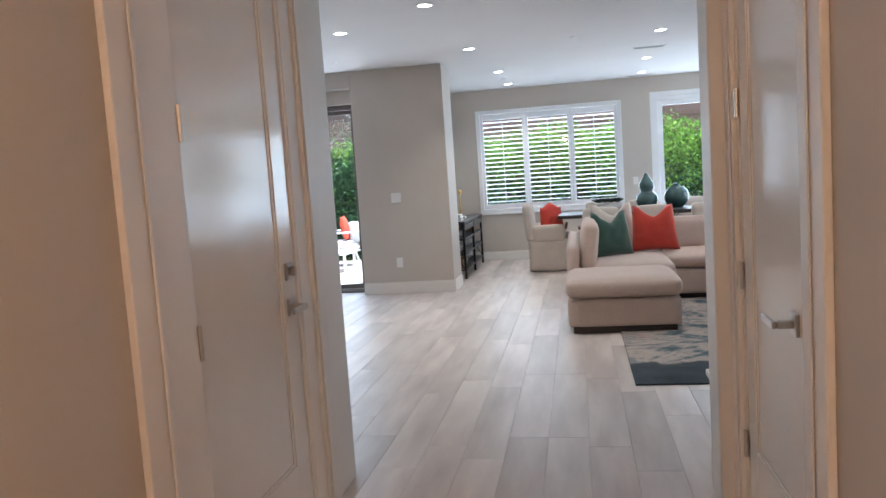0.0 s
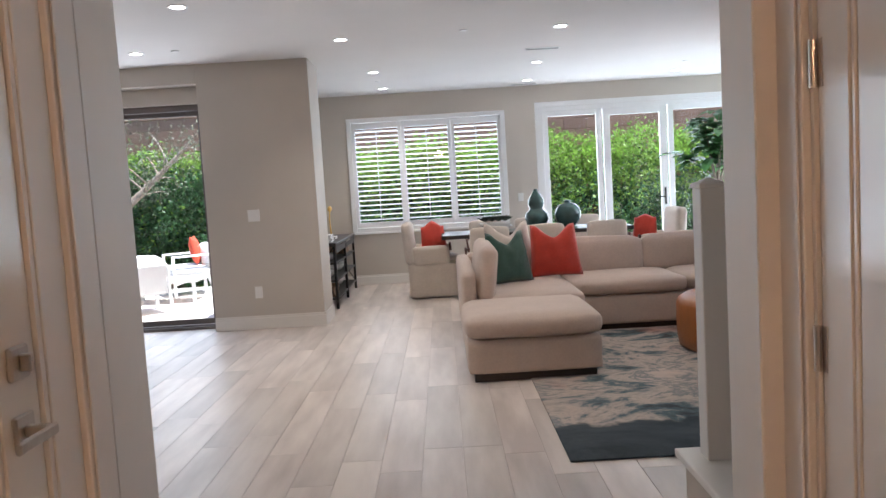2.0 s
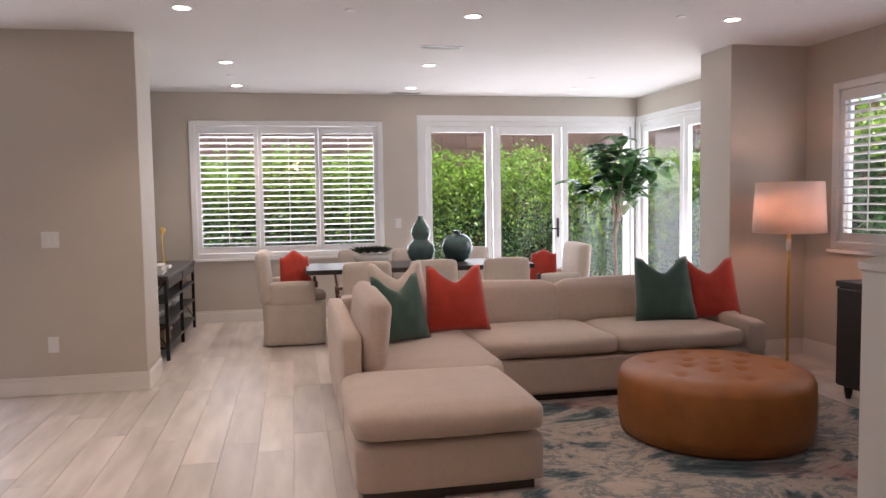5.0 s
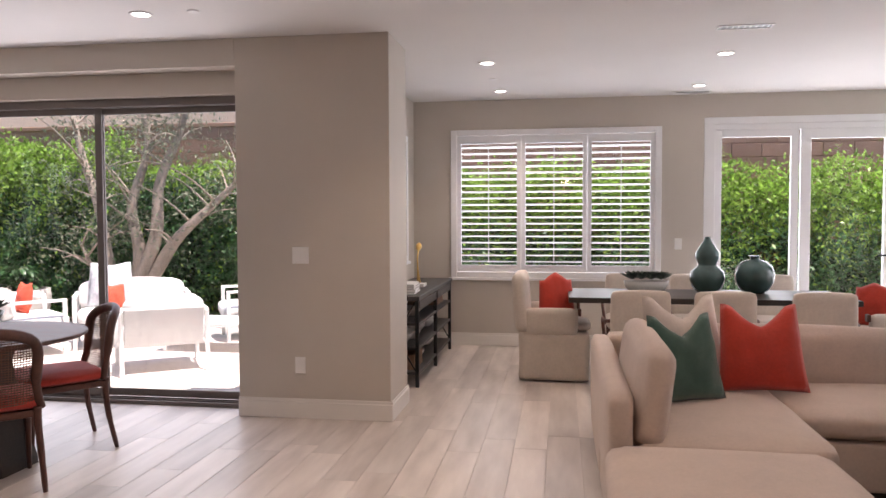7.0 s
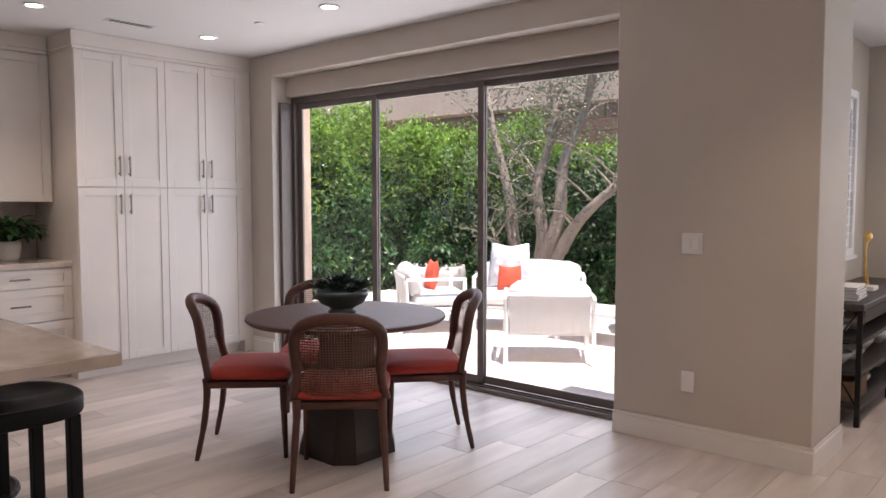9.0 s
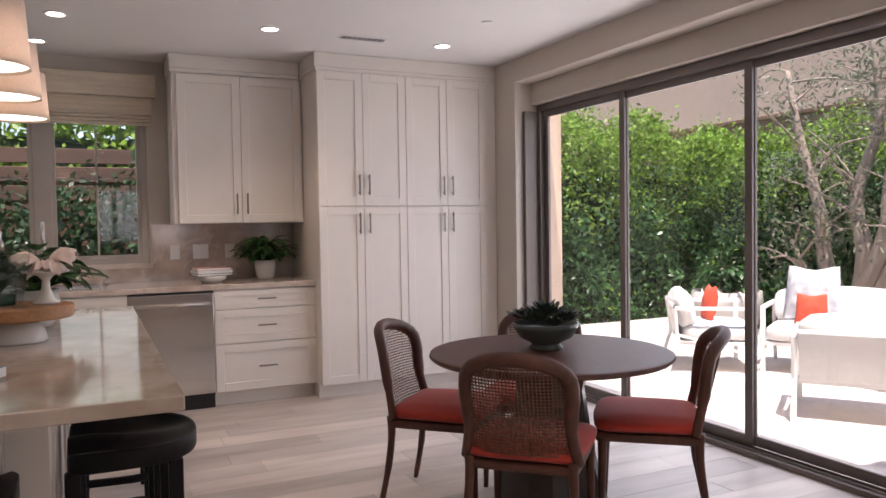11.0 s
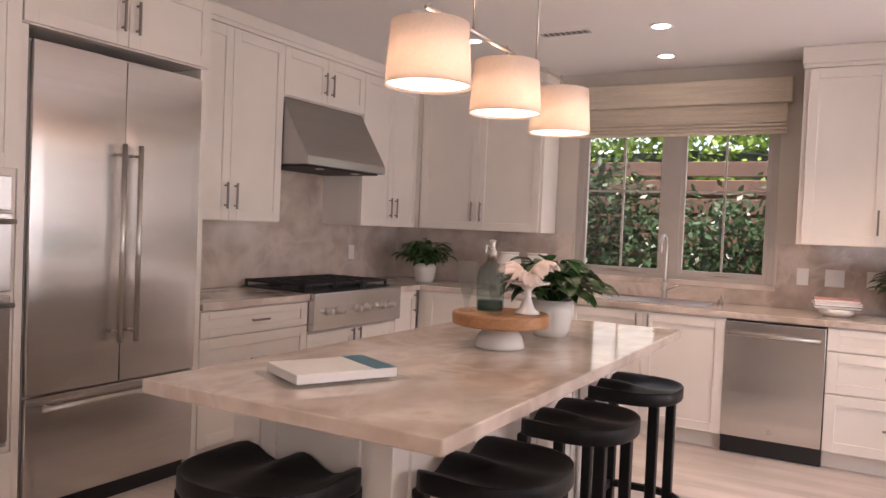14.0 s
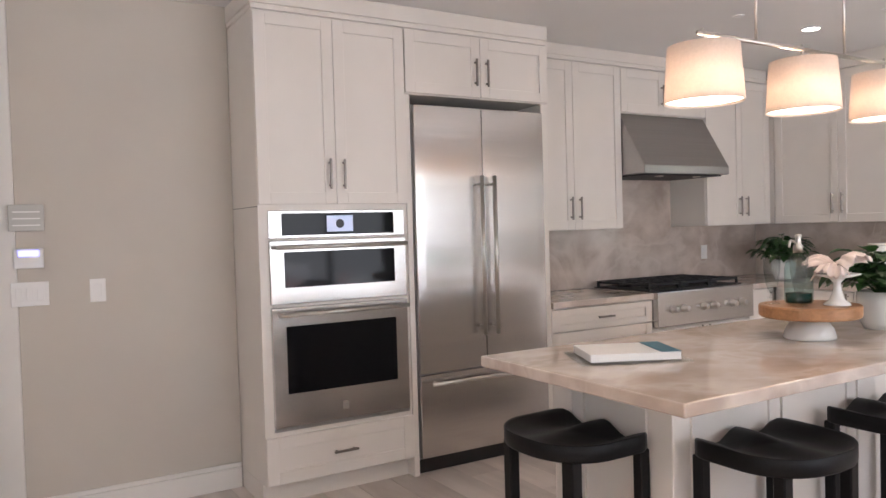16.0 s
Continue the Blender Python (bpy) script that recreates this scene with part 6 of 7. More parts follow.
# ---- console in the nook ----
def console():
    ob = thing("console_table", (-0.4, 1.02, 0), "black iron and dark wood open shelf console", "console")
    d, w = 0.4, 1.84
    for x in (0.0, d - 0.03):
        for y in (0.0, w / 2 - 0.015, w - 0.03):
            part("leg", box(x, x + 0.03, y, y + 0.03, 0, 0.72, 0.002), BLACKMETAL, ob)
    part("top", box(-0.01, d + 0.01, -0.015, w + 0.015, 0.721, 0.76, 0.004), DARKTOP, ob, "dark wood top")
    for z in (0.1, 0.31, 0.51):
        part("shelf", box(0.002, d - 0.002, 0.031, w - 0.031, z, z + 0.022, 0.002), DARKTOP, ob)
    for y in (0.015, w - 0.015):
        for z0, z1 in ((0.13, 0.71),):
            part("cross_brace", tube([(0.03, y, z0), (d - 0.03, y, z1)], 0.006, 6), BLACKMETAL, ob)
            part("cross_brace", tube([(0.03, y + 0.013, z1), (d - 0.03, y + 0.013, z0)], 0.006, 6), BLACKMETAL, ob)
    for y0 in (0.05, 0.95):
        part("drawer_front", box(d - 0.002, d + 0.004, y0, y0 + 0.82, 0.64, 0.715, 0.002), DARKTOP, ob)
    for k, (y, z, n) in enumerate(((0.2, 0.532, 1), (0.55, 0.532, 1), (0.9, 0.332, 3), (1.25, 0.332, 2), (0.3, 0.332, 1), (0.5, 0.332, 1), (1.5, 0.332, 1), (0.7, 0.122, 1), (1.4, 0.122, 2))):
        dish = thing("white_bowl", (-0.2 + 0.03 * (k % 2), 1.02 + y, z), "white ceramic bowls stacked on a console shelf", "bowl", "console crockery")
        for i in range(n):
            part("bowl", lathe([(0, 0), (0.045, 0), (0.085, 0.05), (0.09, 0.075), (0.084, 0.075), (0.04, 0.01), (0, 0.01)], 24, (0, 0, 0.03 * i)), CERAMIC, dish, smooth=True)
    for y, z in ((1.3, 0.532), (0.12, 0.122)):
        bk = thing("storage_basket", (-0.36, 1.02 + y, z), "brown woven basket on a console shelf", "basket", "console baskets")
        part("shell", boxes([(0, 0.3, 0, 0.02, 0, 0.13), (0, 0.3, 0.34, 0.36, 0, 0.13), (0, 0.02, 0.02, 0.34, 0, 0.13), (0.28, 0.3, 0.02, 0.34, 0, 0.13), (0.02, 0.28, 0.02, 0.34, 0, 0.012)], 0.004), WICKER, bk)
        part("band", boxes([(0.301, 0.304, 0, 0.36, 0.1, 0.128), (0.301, 0.304, 0, 0.36, 0.002, 0.03)], 0.001), WICKER, bk)
    books((-0.2, 1.3, 0.7605, 0, 0, 3), [(0.28, 0.36, 0.022, 0, GREYC), (0.28, 0.35, 0.02, 2, PAPER), (0.27, 0.34, 0.024, -1, GREYC), (0.26, 0.33, 0.018, 1, PAPER)], "stack of large grey and white books on the console")
    sc = thing("brass_sculpture", (-0.16, 1.88, 0.7605), "slim curved brass sculpture on a stone base", "sculpture")
    part("base", box(-0.06, 0.06, -0.08, 0.08, 0, 0.03, 0.003), PAPER, sc)
    part("stem", tube(bent([(0, 0.06, 0.03), (0, -0.03, 0.14), (0, -0.07, 0.25), (0, -0.03, 0.34), (0, 0.03, 0.41)]), [0.008] * 18 + [0.012, 0.02, 0.028, 0.03, 0.026, 0.016, 0.004], 8), BRASS, sc, smooth=True)
    part("stem", tube(bent([(0.0, -0.05, 0.03), (0, -0.06, 0.14), (0, -0.055, 0.22)]), 0.007, 8), BRASS, sc, smooth=True)


DARKTOP = material("weathered_dark_wood", (0.055, 0.048, 0.044), 0.5, noise_scale=12, vary=0.3, stretch=(8, 1, 8))
WICKER = material("brown_wicker", (0.27, 0.17, 0.11), 0.8, noise_scale=70, vary=0.35, bump=0.6, bump_scale=120)
console()

# ---- dining set ----
def dining_table():
    ob = thing("dining_table", (2.5, 1.6, 0), "long dark wood dining table with panel legs", "table")
    part("tabletop", box(-1.28, 0.94, -0.5, 0.3, 0.715, 0.76, 0.005, 2), DARKWOOD, ob)
    for x in (-0.75, 0.75):
        part("leg", boxes([(x - 0.06, x + 0.06, -0.3, 0.3, 0, 0.06), (x - 0.05, x + 0.05, -0.12, 0.12, 0.06, 0.714)], 0.004), DARKWOOD, ob)
    part("stretcher", box(-0.69, 0.69, -0.03, 0.03, 0.3, 0.36, 0.003), DARKWOOD, ob)


dining_table()


def side_chair(m):
    """Slipcovered; faces +y of its own frame, back at y = 0."""
    ob = thing("dining_chair", m, "linen slipcovered dining chair with a low curved back", "chair", "chairs at the dining table")
    part("backrest", cushion(-0.215, 0.215, -0.03, 0.05, 0.44, 0.85, 0.03, 0.008, 8, 0.003), SLIP, ob, smooth=True)
    part("seat", cushion(-0.22, 0.22, 0.0, 0.46, 0.36, 0.47, 0.04, 0.01, 8, 0.003, 1), SLIP, ob, smooth=True)
    for x, y in ((-0.19, 0.0), (0.19, 0.0), (-0.19, 0.42), (0.19, 0.42)):
        part("leg", tube([(x, y, 0.37), (x * 1.03, y, 0)], [0.02, 0.013], 8), WALNUT, ob)
    for sx in (-1, 1):
        part("arm", tube(bent([(sx * 0.215, 0.02, 0.62), (sx * 0.26, 0.1, 0.61), (sx * 0.265, 0.25, 0.6), (sx * 0.24, 0.33, 0.4)]), 0.014, 8), WALNUT, ob, smooth=True)
    return ob


sc1 = side_chair((1.75, 0.75, 0))
for x in (2.36, 3.05):
    copy_thing(sc1, pose(x, 0.75, 0))
for x in (1.75, 2.36, 3.05):
    copy_thing(sc1, pose(x + 0.06, 2.48, 0, 0, 0, 180))


def arm_chair(m):
    """Skirted; faces +x of its own frame; origin under its middle."""
    ob = thing("host_armchair", m, "linen slipcovered host armchair with a long skirt", "chair", "chairs at the dining table")
    part("skirt", cushion(-0.3, 0.3, -0.29, 0.29, 0.01, 0.43, 0.03, 0.002, 8, 0.006, 3), SLIP, ob, smooth=True)
    part("seat", cushion(-0.2, 0.31, -0.21, 0.21, 0.432, 0.5, 0.03, 0.012, 8, 0.003, 4), SLIP, ob, smooth=True)
    b = part("backrest", cushion(-0.06, 0.06, -0.29, 0.29, 0.0, 0.5, 0.045, 0.012, 9, 0.004, 5), SLIP, ob, smooth=True)
    b.matrix_local = pose(-0.26, 0, 0.42, 0, -5, 0)
    for sy in (-1, 1):
        part("arm", cushion(-0.24, 0.2, sy * 0.25 - 0.045, sy * 0.25 + 0.045, 0.4, 0.63, 0.035, 0.004, 7, 0.003, 6), SLIP, ob, smooth=True)
        part("arm_cap", box(0.201, 0.23, sy * 0.25 - 0.03, sy * 0.25 + 0.03, 0.57, 0.63, 0.006), WALNUT, ob, "dark wood arm cap")
    return ob


ac = arm_chair((1.1, 1.66, 0))
copy_thing(ac, pose(3.78, 1.6, 0, 0, 0, 180))
pillow(pose(1.13, 1.56, 0.502, -8, 0, 24), 0.36, RED, "red linen pillow in the host armchair", "dining pillows", -0.42)
pillow(pose(3.68, 1.56, 0.502, -8, 0, -32), 0.32, RED, "red linen pillow in the far host armchair", "dining pillows", -0.3)
ob = thing("gourd_vase", (2.395, 1.66, 0.7605), "blue-green glazed double gourd vase on the dining table", "vase")
part("body", lathe([(0, 0), (0.08, 0), (0.122, 0.04), (0.148, 0.11), (0.136, 0.18), (0.085, 0.225), (0.078, 0.24), (0.1, 0.29), (0.099, 0.34), (0.062, 0.4), (0.03, 0.45), (0.025, 0.47), (0.028, 0.475), (0.018, 0.475), (0, 0.46)], 40), CELADON, ob, smooth=True)
ob = thing("round_vase", (2.77, 1.62, 0.7605), "blue-green glazed round vase with small neck", "vase")
part("body", lathe([(0, 0), (0.075, 0), (0.12, 0.035), (0.154, 0.1), (0.161, 0.16), (0.142, 0.225), (0.1, 0.268), (0.04, 0.285), (0.035, 0.305), (0.055, 0.315), (0.03, 0.318), (0, 0.3)], 40), CELADON, ob, smooth=True)
ob = thing("succulent_tray", (1.88, 1.6, 0.7605), "long white dish of dark succulents on the dining table", "planter")
part("dish", lathe([(0, 0), (0.14, 0), (0.175, 0.05), (0.19, 0.1), (0.182, 0.1), (0.165, 0.06), (0, 0.055)], 36, squash=0.6), CERAMIC, ob, smooth=True)
rosettes(ob, [(x, y, 0.112, 0.12) for x in (-0.12, -0.04, 0.04, 0.12) for y in (-0.045, 0.045)], 12)


def fig_tree():
    rnd = random.Random(21)
    ob = thing("fiddle_leaf_fig", (4.86, 2.38, 0), "fiddle-leaf fig tree in a pot by the glazed doors", "tree")
    part("pot", lathe([(0, 0), (0.16, 0), (0.2, 0.1), (0.23, 0.36), (0.215, 0.36), (0.2, 0.3), (0, 0.3)], 36), POTG, ob, "pale blue-grey pot", True)
    part("soil", lathe([(0, 0.301), (0.198, 0.301), (0.198, 0.306), (0, 0.31)], 24), SOIL, ob)
    part("trunk", tube(bent([(0, 0, 0.3), (0.02, 0.01, 0.6), (0.0, 0.0, 0.9), (0.03, 0, 1.2)]), 0.02, 8), BARK, ob, smooth=True)
    limbs, rows = bmesh.new(), []
    for k in range(13):
        a, e = 2 * math.pi * k / 13 + rnd.uniform(-0.2, 0.2), rnd.uniform(0.25, 1.4)
        r = rnd.uniform(0.4, 0.7)
        tip = Vector((0.03 + r * math.cos(a) * math.cos(e), r * math.sin(a) * math.cos(e), 1.28 + r * 1.25 * math.sin(e)))
        s = Vector((0.03, 0, rnd.uniform(1.0, 1.25)))
        mid = s.lerp(tip, 0.55) + Vector((0, 0, 0.05))
        line = bent([s, mid, tip], 5)
        tube(line, [0.011 - 0.0007 * i for i in range(len(line))], 6, 1.0, limbs)
        for i in range(18):
            p = line[rnd.randint(4, len(line) - 1)]
            b = rnd.uniform(0, 2 * math.pi)
            rows.append((p, (math.cos(b), math.sin(b), rnd.uniform(-0.1, 0.8)), rnd.uniform(0.19, 0.3), rnd.uniform(0.2, 1.3)))
    part("limb", limbs, BARK, ob, smooth=True)
    part("crown", leaves(rows, 0.62, 0.2, 4), FIG, ob, "large glossy green leaves")


POTG = material("pale_blue_pot", (0.4, 0.45, 0.45), 0.4, noise_scale=9, vary=0.1)
FIG = material("fig_leaf", (0.065, 0.16, 0.05), 0.28, noise_scale=14, vary=0.3, island=0.35, through_light=0.3)
fig_tree()

# ---- garden ----
PATIO = material("pale_concrete", (0.57, 0.54, 0.5), 0.8, noise_scale=3, vary=0.08, bump=0.2, bump_scale=120)
EARTH = material("garden_ground", (0.3, 0.27, 0.22), 0.95, noise_scale=0.6, vary=0.25, bump=0.3, bump_scale=20)
BLOCK = material("brown_block_wall", (0.26, 0.15, 0.1), 0.9, noise_scale=6, vary=0.15, bump=0.4, bump_scale=50)
BLOCKS = material("brown_block", (0.29, 0.165, 0.115), 0.9, noise_scale=6, vary=0.15, bump=0.4, bump_scale=50, per_piece=0.12)
STUCCO = material("peach_stucco", (0.62, 0.48, 0.36), 0.9, noise_scale=5, vary=0.06, bump=0.4, bump_scale=90)
# leaf colours carry the sun on hedge tops and the shade below
SUNLEAF = material("hedge_leaf", (0.24, 0.39, 0.065), 0.42, noise_scale=3, vary=0.25, island=0.6, through_light=0.5)
# shade of the side yard put into a darker leaf colour
SHADELEAF = material("shaded_shrub_leaf", (0.035, 0.08, 0.032), 0.4, noise_scale=3, vary=0.25, island=0.5, through_light=0.25)
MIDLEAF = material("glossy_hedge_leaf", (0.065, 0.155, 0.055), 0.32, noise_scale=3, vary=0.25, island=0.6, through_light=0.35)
TIMBER = material("brown_fence_timber", (0.13, 0.08, 0.055), 0.85, noise_scale=9, vary=0.25, stretch=(4, 0.6, 6), bump=0.2, bump_scale=60)
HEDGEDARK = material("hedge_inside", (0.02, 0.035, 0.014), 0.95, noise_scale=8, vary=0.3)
OLIVE = material("olive_leaf", (0.16, 0.18, 0.11), 0.55, noise_scale=8, vary=0.25, island=0.4, through_light=0.25)
ALU = material("white_powder_coat", (0.8, 0.8, 0.79), 0.4, noise_scale=9, vary=0.03)
OUTFAB = material("white_outdoor_fabric", (0.72, 0.72, 0.71), 0.9, noise_scale=50, vary=0.05, bump=0.2, bump_scale=500)
ORANGE = material("coral_outdoor_fabric", (0.6, 0.09, 0.045), 0.9, noise_scale=50, vary=0.08, bump=0.2, bump_scale=500)
PALEPAT = material("pale_patterned_fabric", (0.42, 0.46, 0.52), 0.9, noise_scale=14, vary=0.25, second=(0.7, 0.7, 0.7))
TILE = material("roof_tile", (0.32, 0.17, 0.11), 0.85, noise_scale=10, vary=0.2)

bm = boxes([(-400, 400, -400, 400, -0.3, -0.14)], 0)
structure("ground", bm, EARTH, "bare garden ground reaching far away", "ground")
structure("pavement", boxes([(-7.4, -0.61, 0.31, 4.35, -0.139, -0.03), (-0.6, 7.2, 3.28, 4.4, -0.139, -0.03), (5.66, 7.2, -6, 3.28, -0.139, -0.03)], 0.004), PATIO, "pale concrete patio in bright sun", "patio")
structure("roof", boxes([(-5.95, 5.75, -10.5, 0.34, C + 0.22, C + 0.45), (-0.62, 5.75, 0.34, 3.34, C + 0.22, C + 0.45)], 0), STUCCO, "flat roof slab of the house", "roof")
structure("wall_outside_pier", boxes([(-5.2, -4.62, 0.305, 0.55, -0.13, C + 0.2)], 0.01), STUCCO, "pale stucco pier outside the sliding door", "wall")


def block_wall(name, x0, x1, y0, y1, h):
    ob = thing(name, ((x0 + x1) / 2, (y0 + y1) / 2, -0.14), "brown block garden wall with a flat coping", "wall", "", "structure")
    w, d = x1 - x0, y1 - y0
    rows = [(-w / 2, w / 2, -d / 2, d / 2, 0, h)]
    part("wall_body", boxes(rows, 0), BLOCK, ob)
    part("coping", box(-w / 2 - 0.03, w / 2 + 0.03, -d / 2 - 0.03, d / 2 + 0.03, h, h + 0.07, 0.01), BLOCK, ob)
    return ob


garden_wall = block_wall("wall_garden_north", -11, 10, 6.0, 6.2, 2.95)
mesh = None
for row in range(6):
    for k in range(29):
        p = pose(-5.7 + 0.4 * k + (0.2 if row % 2 else 0.0) + 0.5, -0.1, 1.78 + 0.195 * row)
        if mesh is None:
            bk = part("block", box(-0.194, 0.194, -0.014, 0.0, 0.004, 0.189, 0.004), BLOCKS, garden_wall)
            mesh = bk.data
        else:
            bk = new("block", mesh)
            bk.parent = garden_wall
        bk.matrix_local = p
block_wall("wall_garden_west", -8.6, -8.4, -9, 6.0, 2.1)
block_wall("wall_garden_east", 8.0, 8.2, -9, 6.0, 2.6)


def hedge(name, x0, x1, y0, y1, h0, h1, count, seed, size, label, leaf=MIDLEAF, sunlit=SUNLEAF, sunlit_depth=0.5):
    """A clipped but shaggy hedge: a solid dark core and thousands of small leaves with an uneven outline; the top
    leaves take a brighter colour as if sunlit.
    """
    rng = np.random.default_rng(seed)
    ob = thing(name, ((x0 + x1) / 2, (y0 + y1) / 2, -0.14), label, "hedge")
    cx, cy, w, d = (x0 + x1) / 2, (y0 + y1) / 2, x1 - x0, y1 - y0
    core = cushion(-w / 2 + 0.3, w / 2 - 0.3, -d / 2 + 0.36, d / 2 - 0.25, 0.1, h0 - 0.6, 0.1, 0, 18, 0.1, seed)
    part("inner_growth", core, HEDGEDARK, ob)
    u = rng.uniform(-1, 1, count) * w / 2
    v = rng.uniform(-1, 1, count) * d / 2
    lump = 0.5 + 0.5 * np.sin((u + cx) * 1.9 + seed) * np.sin((v + cy) * 1.7 + 2 * seed) + 0.35 * np.sin((u + v) * 5.3 + seed)
    top = h0 + (h1 - h0) * np.clip(lump, 0, 1.0) + rng.exponential(0.05, count)
    q = rng.uniform(0, 1, count)
    z = 0.08 + (top - 0.08) * q ** 0.85
    # leaves gather on the outside of the hedge
    pull = np.where(rng.random(count) < 0.75, 1.0, 0.0)
    bulge = 0.12 * np.sin(u * 2.3 + z * 2.1 + seed) + 0.1 * np.sin(u * 5.7 - z * 4.3) + 0.09 * np.sin(v * 4.9 + z * 3.3)
    slope = 0.42 * (z / top) ** 2
    if w > d:
        side = np.where(rng.random(count) < 0.8, -1, 1)
        v = np.where(pull > 0, side * (d / 2 - 0.05 + bulge - slope - rng.exponential(0.09, count)), v)
    else:
        side = np.where(rng.random(count) < 0.8, 1 if cx < 0 else -1, -1)
        u = np.where(pull > 0, side * (w / 2 - 0.05 + bulge - slope - rng.exponential(0.09, count)), u)
    c = np.stack([u, v, z], 1)
    a = rng.normal(size=(count, 3))
    a /= np.linalg.norm(a, axis=1)[:, None]
    b = np.cross(a, rng.normal(size=(count, 3)))
    b /= np.linalg.norm(b, axis=1)[:, None]
    s = size * rng.uniform(0.6, 1.3, count)[:, None]
    quad = np.stack([c - a * s, c + b * s * 0.45, c + a * s, c - b * s * 0.45], 1).reshape(-1, 3)
    me = bpy.data.meshes.new("foliage")
    me.from_pydata(quad.tolist(), [], np.arange(count * 4).reshape(-1, 4).tolist())
    me.materials.append(leaf)
    me.materials.append(sunlit)
    # sun on the hedge top put into the leaf colour, plus a random few
    sunlit_top = (z > top - sunlit_depth * rng.uniform(0.35, 1.3, count)) | (rng.random(count) < 0.06)
    me.polygons.foreach_set("material_index", sunlit_top.astype(np.int32))
    fo = new("foliage", me)
    fo.parent = ob
    return tagged(ob, "", "", "", "stuff")


hedge("hedge_north", -8.2, -5.2, 4.75, 5.85, 2.45, 2.8, 46000, 1, 0.04, "tall bright green hedge before the brown garden wall", MIDLEAF, SUNLEAF, 1.0)
hedge("hedge_middle", -5.3, -1.2, 4.75, 5.8, 2.02, 2.35, 56000, 5, 0.038, "dark green hedge under the brown garden wall", MIDLEAF, SUNLEAF, 0.22)
hedge("hedge_nook", -1.2, 7.9, 4.55, 5.5, 1.85, 2.3, 100000, 2, 0.035, "bright green hedge behind the glazed doors", MIDLEAF, SUNLEAF, 1.0)
hedge("hedge_west", -8.4, -7.5, -0.6, 4.7, 2.7, 3.1, 54000, 3, 0.042, "bright green hedge at the end of the patio", MIDLEAF, SUNLEAF, 1.3)
# both leaf colours darkened to stand in for the house's shade
hedge("hedge_kitchen", -8.15, -7.4, -6.6, -0.6, 1.7, 2.4, 17000, 7, 0.05, "open shrubs before the timber fence, shade in their leaf colour", SHADELEAF, SHADELEAF)
hedge("hedge_beyond", -11.5, -10.0, -8.5, 0.5, 3.3, 4.3, 34000, 6, 0.07, "bright green trees beyond the timber fence", SUNLEAF)
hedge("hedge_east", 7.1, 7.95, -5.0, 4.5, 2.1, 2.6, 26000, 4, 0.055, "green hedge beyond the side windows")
ob = thing("timber_fence", (-8.28, -3.4, -0.14), "brown timber fence beyond the kitchen window", "fence")
for k in range(10):
    part("rail", box(-0.02, 0.02, -2.6, 2.6, 0.4 + 0.2 * k, 0.56 + 0.2 * k, 0.004), TIMBER, ob)
for y in (-2.5, -0.8, 0.9, 2.5):
    part("post", box(-0.11, -0.03, y - 0.05, y + 0.05, 0, 2.2, 0.004), TIMBER, ob)


def garden_tree():
    rnd = random.Random(5)
    ob = thing("olive_tree", (-4.45, 4.1, -0.14), "multi-stemmed olive tree with bare pale limbs and fine grey leaves", "tree")
    stems = bmesh.new()
    tips = []
    base = [((0, 0, 0), (0.02, 0, 0.35), (-0.35, 0.05, 0.9), (-0.5, 0.1, 1.6), (-0.75, 0.1, 2.4), (-1.0, 0.2, 3.2)), ((0.03, 0, 0), (0.05, 0, 0.5), (0.15, -0.05, 1.1), (0.02, 0, 1.7), (0.2, 0.1, 2.5), (0.1, 0.1, 3.4)), ((0.06, 0.02, 0), (0.12, 0, 0.45), (0.45, 0.0, 1.0), (0.75, -0.05, 1.35), (1.2, 0.0, 1.75), (1.7, 0.0, 2.2)), ((0.02, -0.03, 0), (0.1, -0.05, 0.6), (0.38, -0.05, 1.3), (0.42, 0, 2.0), (0.7, 0.05, 2.7), (0.9, 0, 3.3)), ((-0.1, 0, 0.62), (-0.45, -0.1, 0.85), (-0.65, -0.15, 1.25))]
    for pts in base:
        line = bent(pts, 6)
        r0 = 0.125 if len(pts) > 3 else 0.05
        tube(line, [r0 * (1 - 0.8 * i / len(line)) for i in range(len(line))], 10, 1.0, stems)
        for k in range(16 if len(pts) > 3 else 4):
            i = rnd.randint(len(line) // 2, len(line) - 1)
            a = rnd.uniform(0, 2 * math.pi)
            p = line[i]
            e = Vector((math.cos(a), math.sin(a), rnd.uniform(-0.1, 0.8))) * rnd.uniform(0.35, 0.95)
            br = bent([p, p + e * 0.5 + Vector((0, 0, 0.06)), p + e], 3)
            tube(br, [0.018 * (1 - 0.12 * j) for j in range(len(br))], 5, 1.0, stems)
            tips += br[2:]
    part("trunk", stems, BARK, ob, smooth=True)
    rng = np.random.default_rng(9)
    n = 6500
    t = np.array([tuple(q) for q in tips])[rng.integers(0, len(tips), n)]
    c = t + rng.normal(size=(n, 3)) * (0.2, 0.2, 0.16)
    a = rng.normal(size=(n, 3))
    a /= np.linalg.norm(a, axis=1)[:, None]
    b = np.cross(a, rng.normal(size=(n, 3)))
    b /= np.linalg.norm(b, axis=1)[:, None]
    s = 0.032 * rng.uniform(0.7, 1.3, n)[:, None]
    quad = np.stack([c - a * s, c + b * s * 0.3, c + a * s, c - b * s * 0.3], 1).reshape(-1, 3)
    me = bpy.data.meshes.new("crown")
    me.from_pydata(quad.tolist(), [], np.arange(n * 4).reshape(-1, 4).tolist())
    me.materials.append(OLIVE)
    cr = new("crown", me)
    cr.parent = ob


garden_tree()


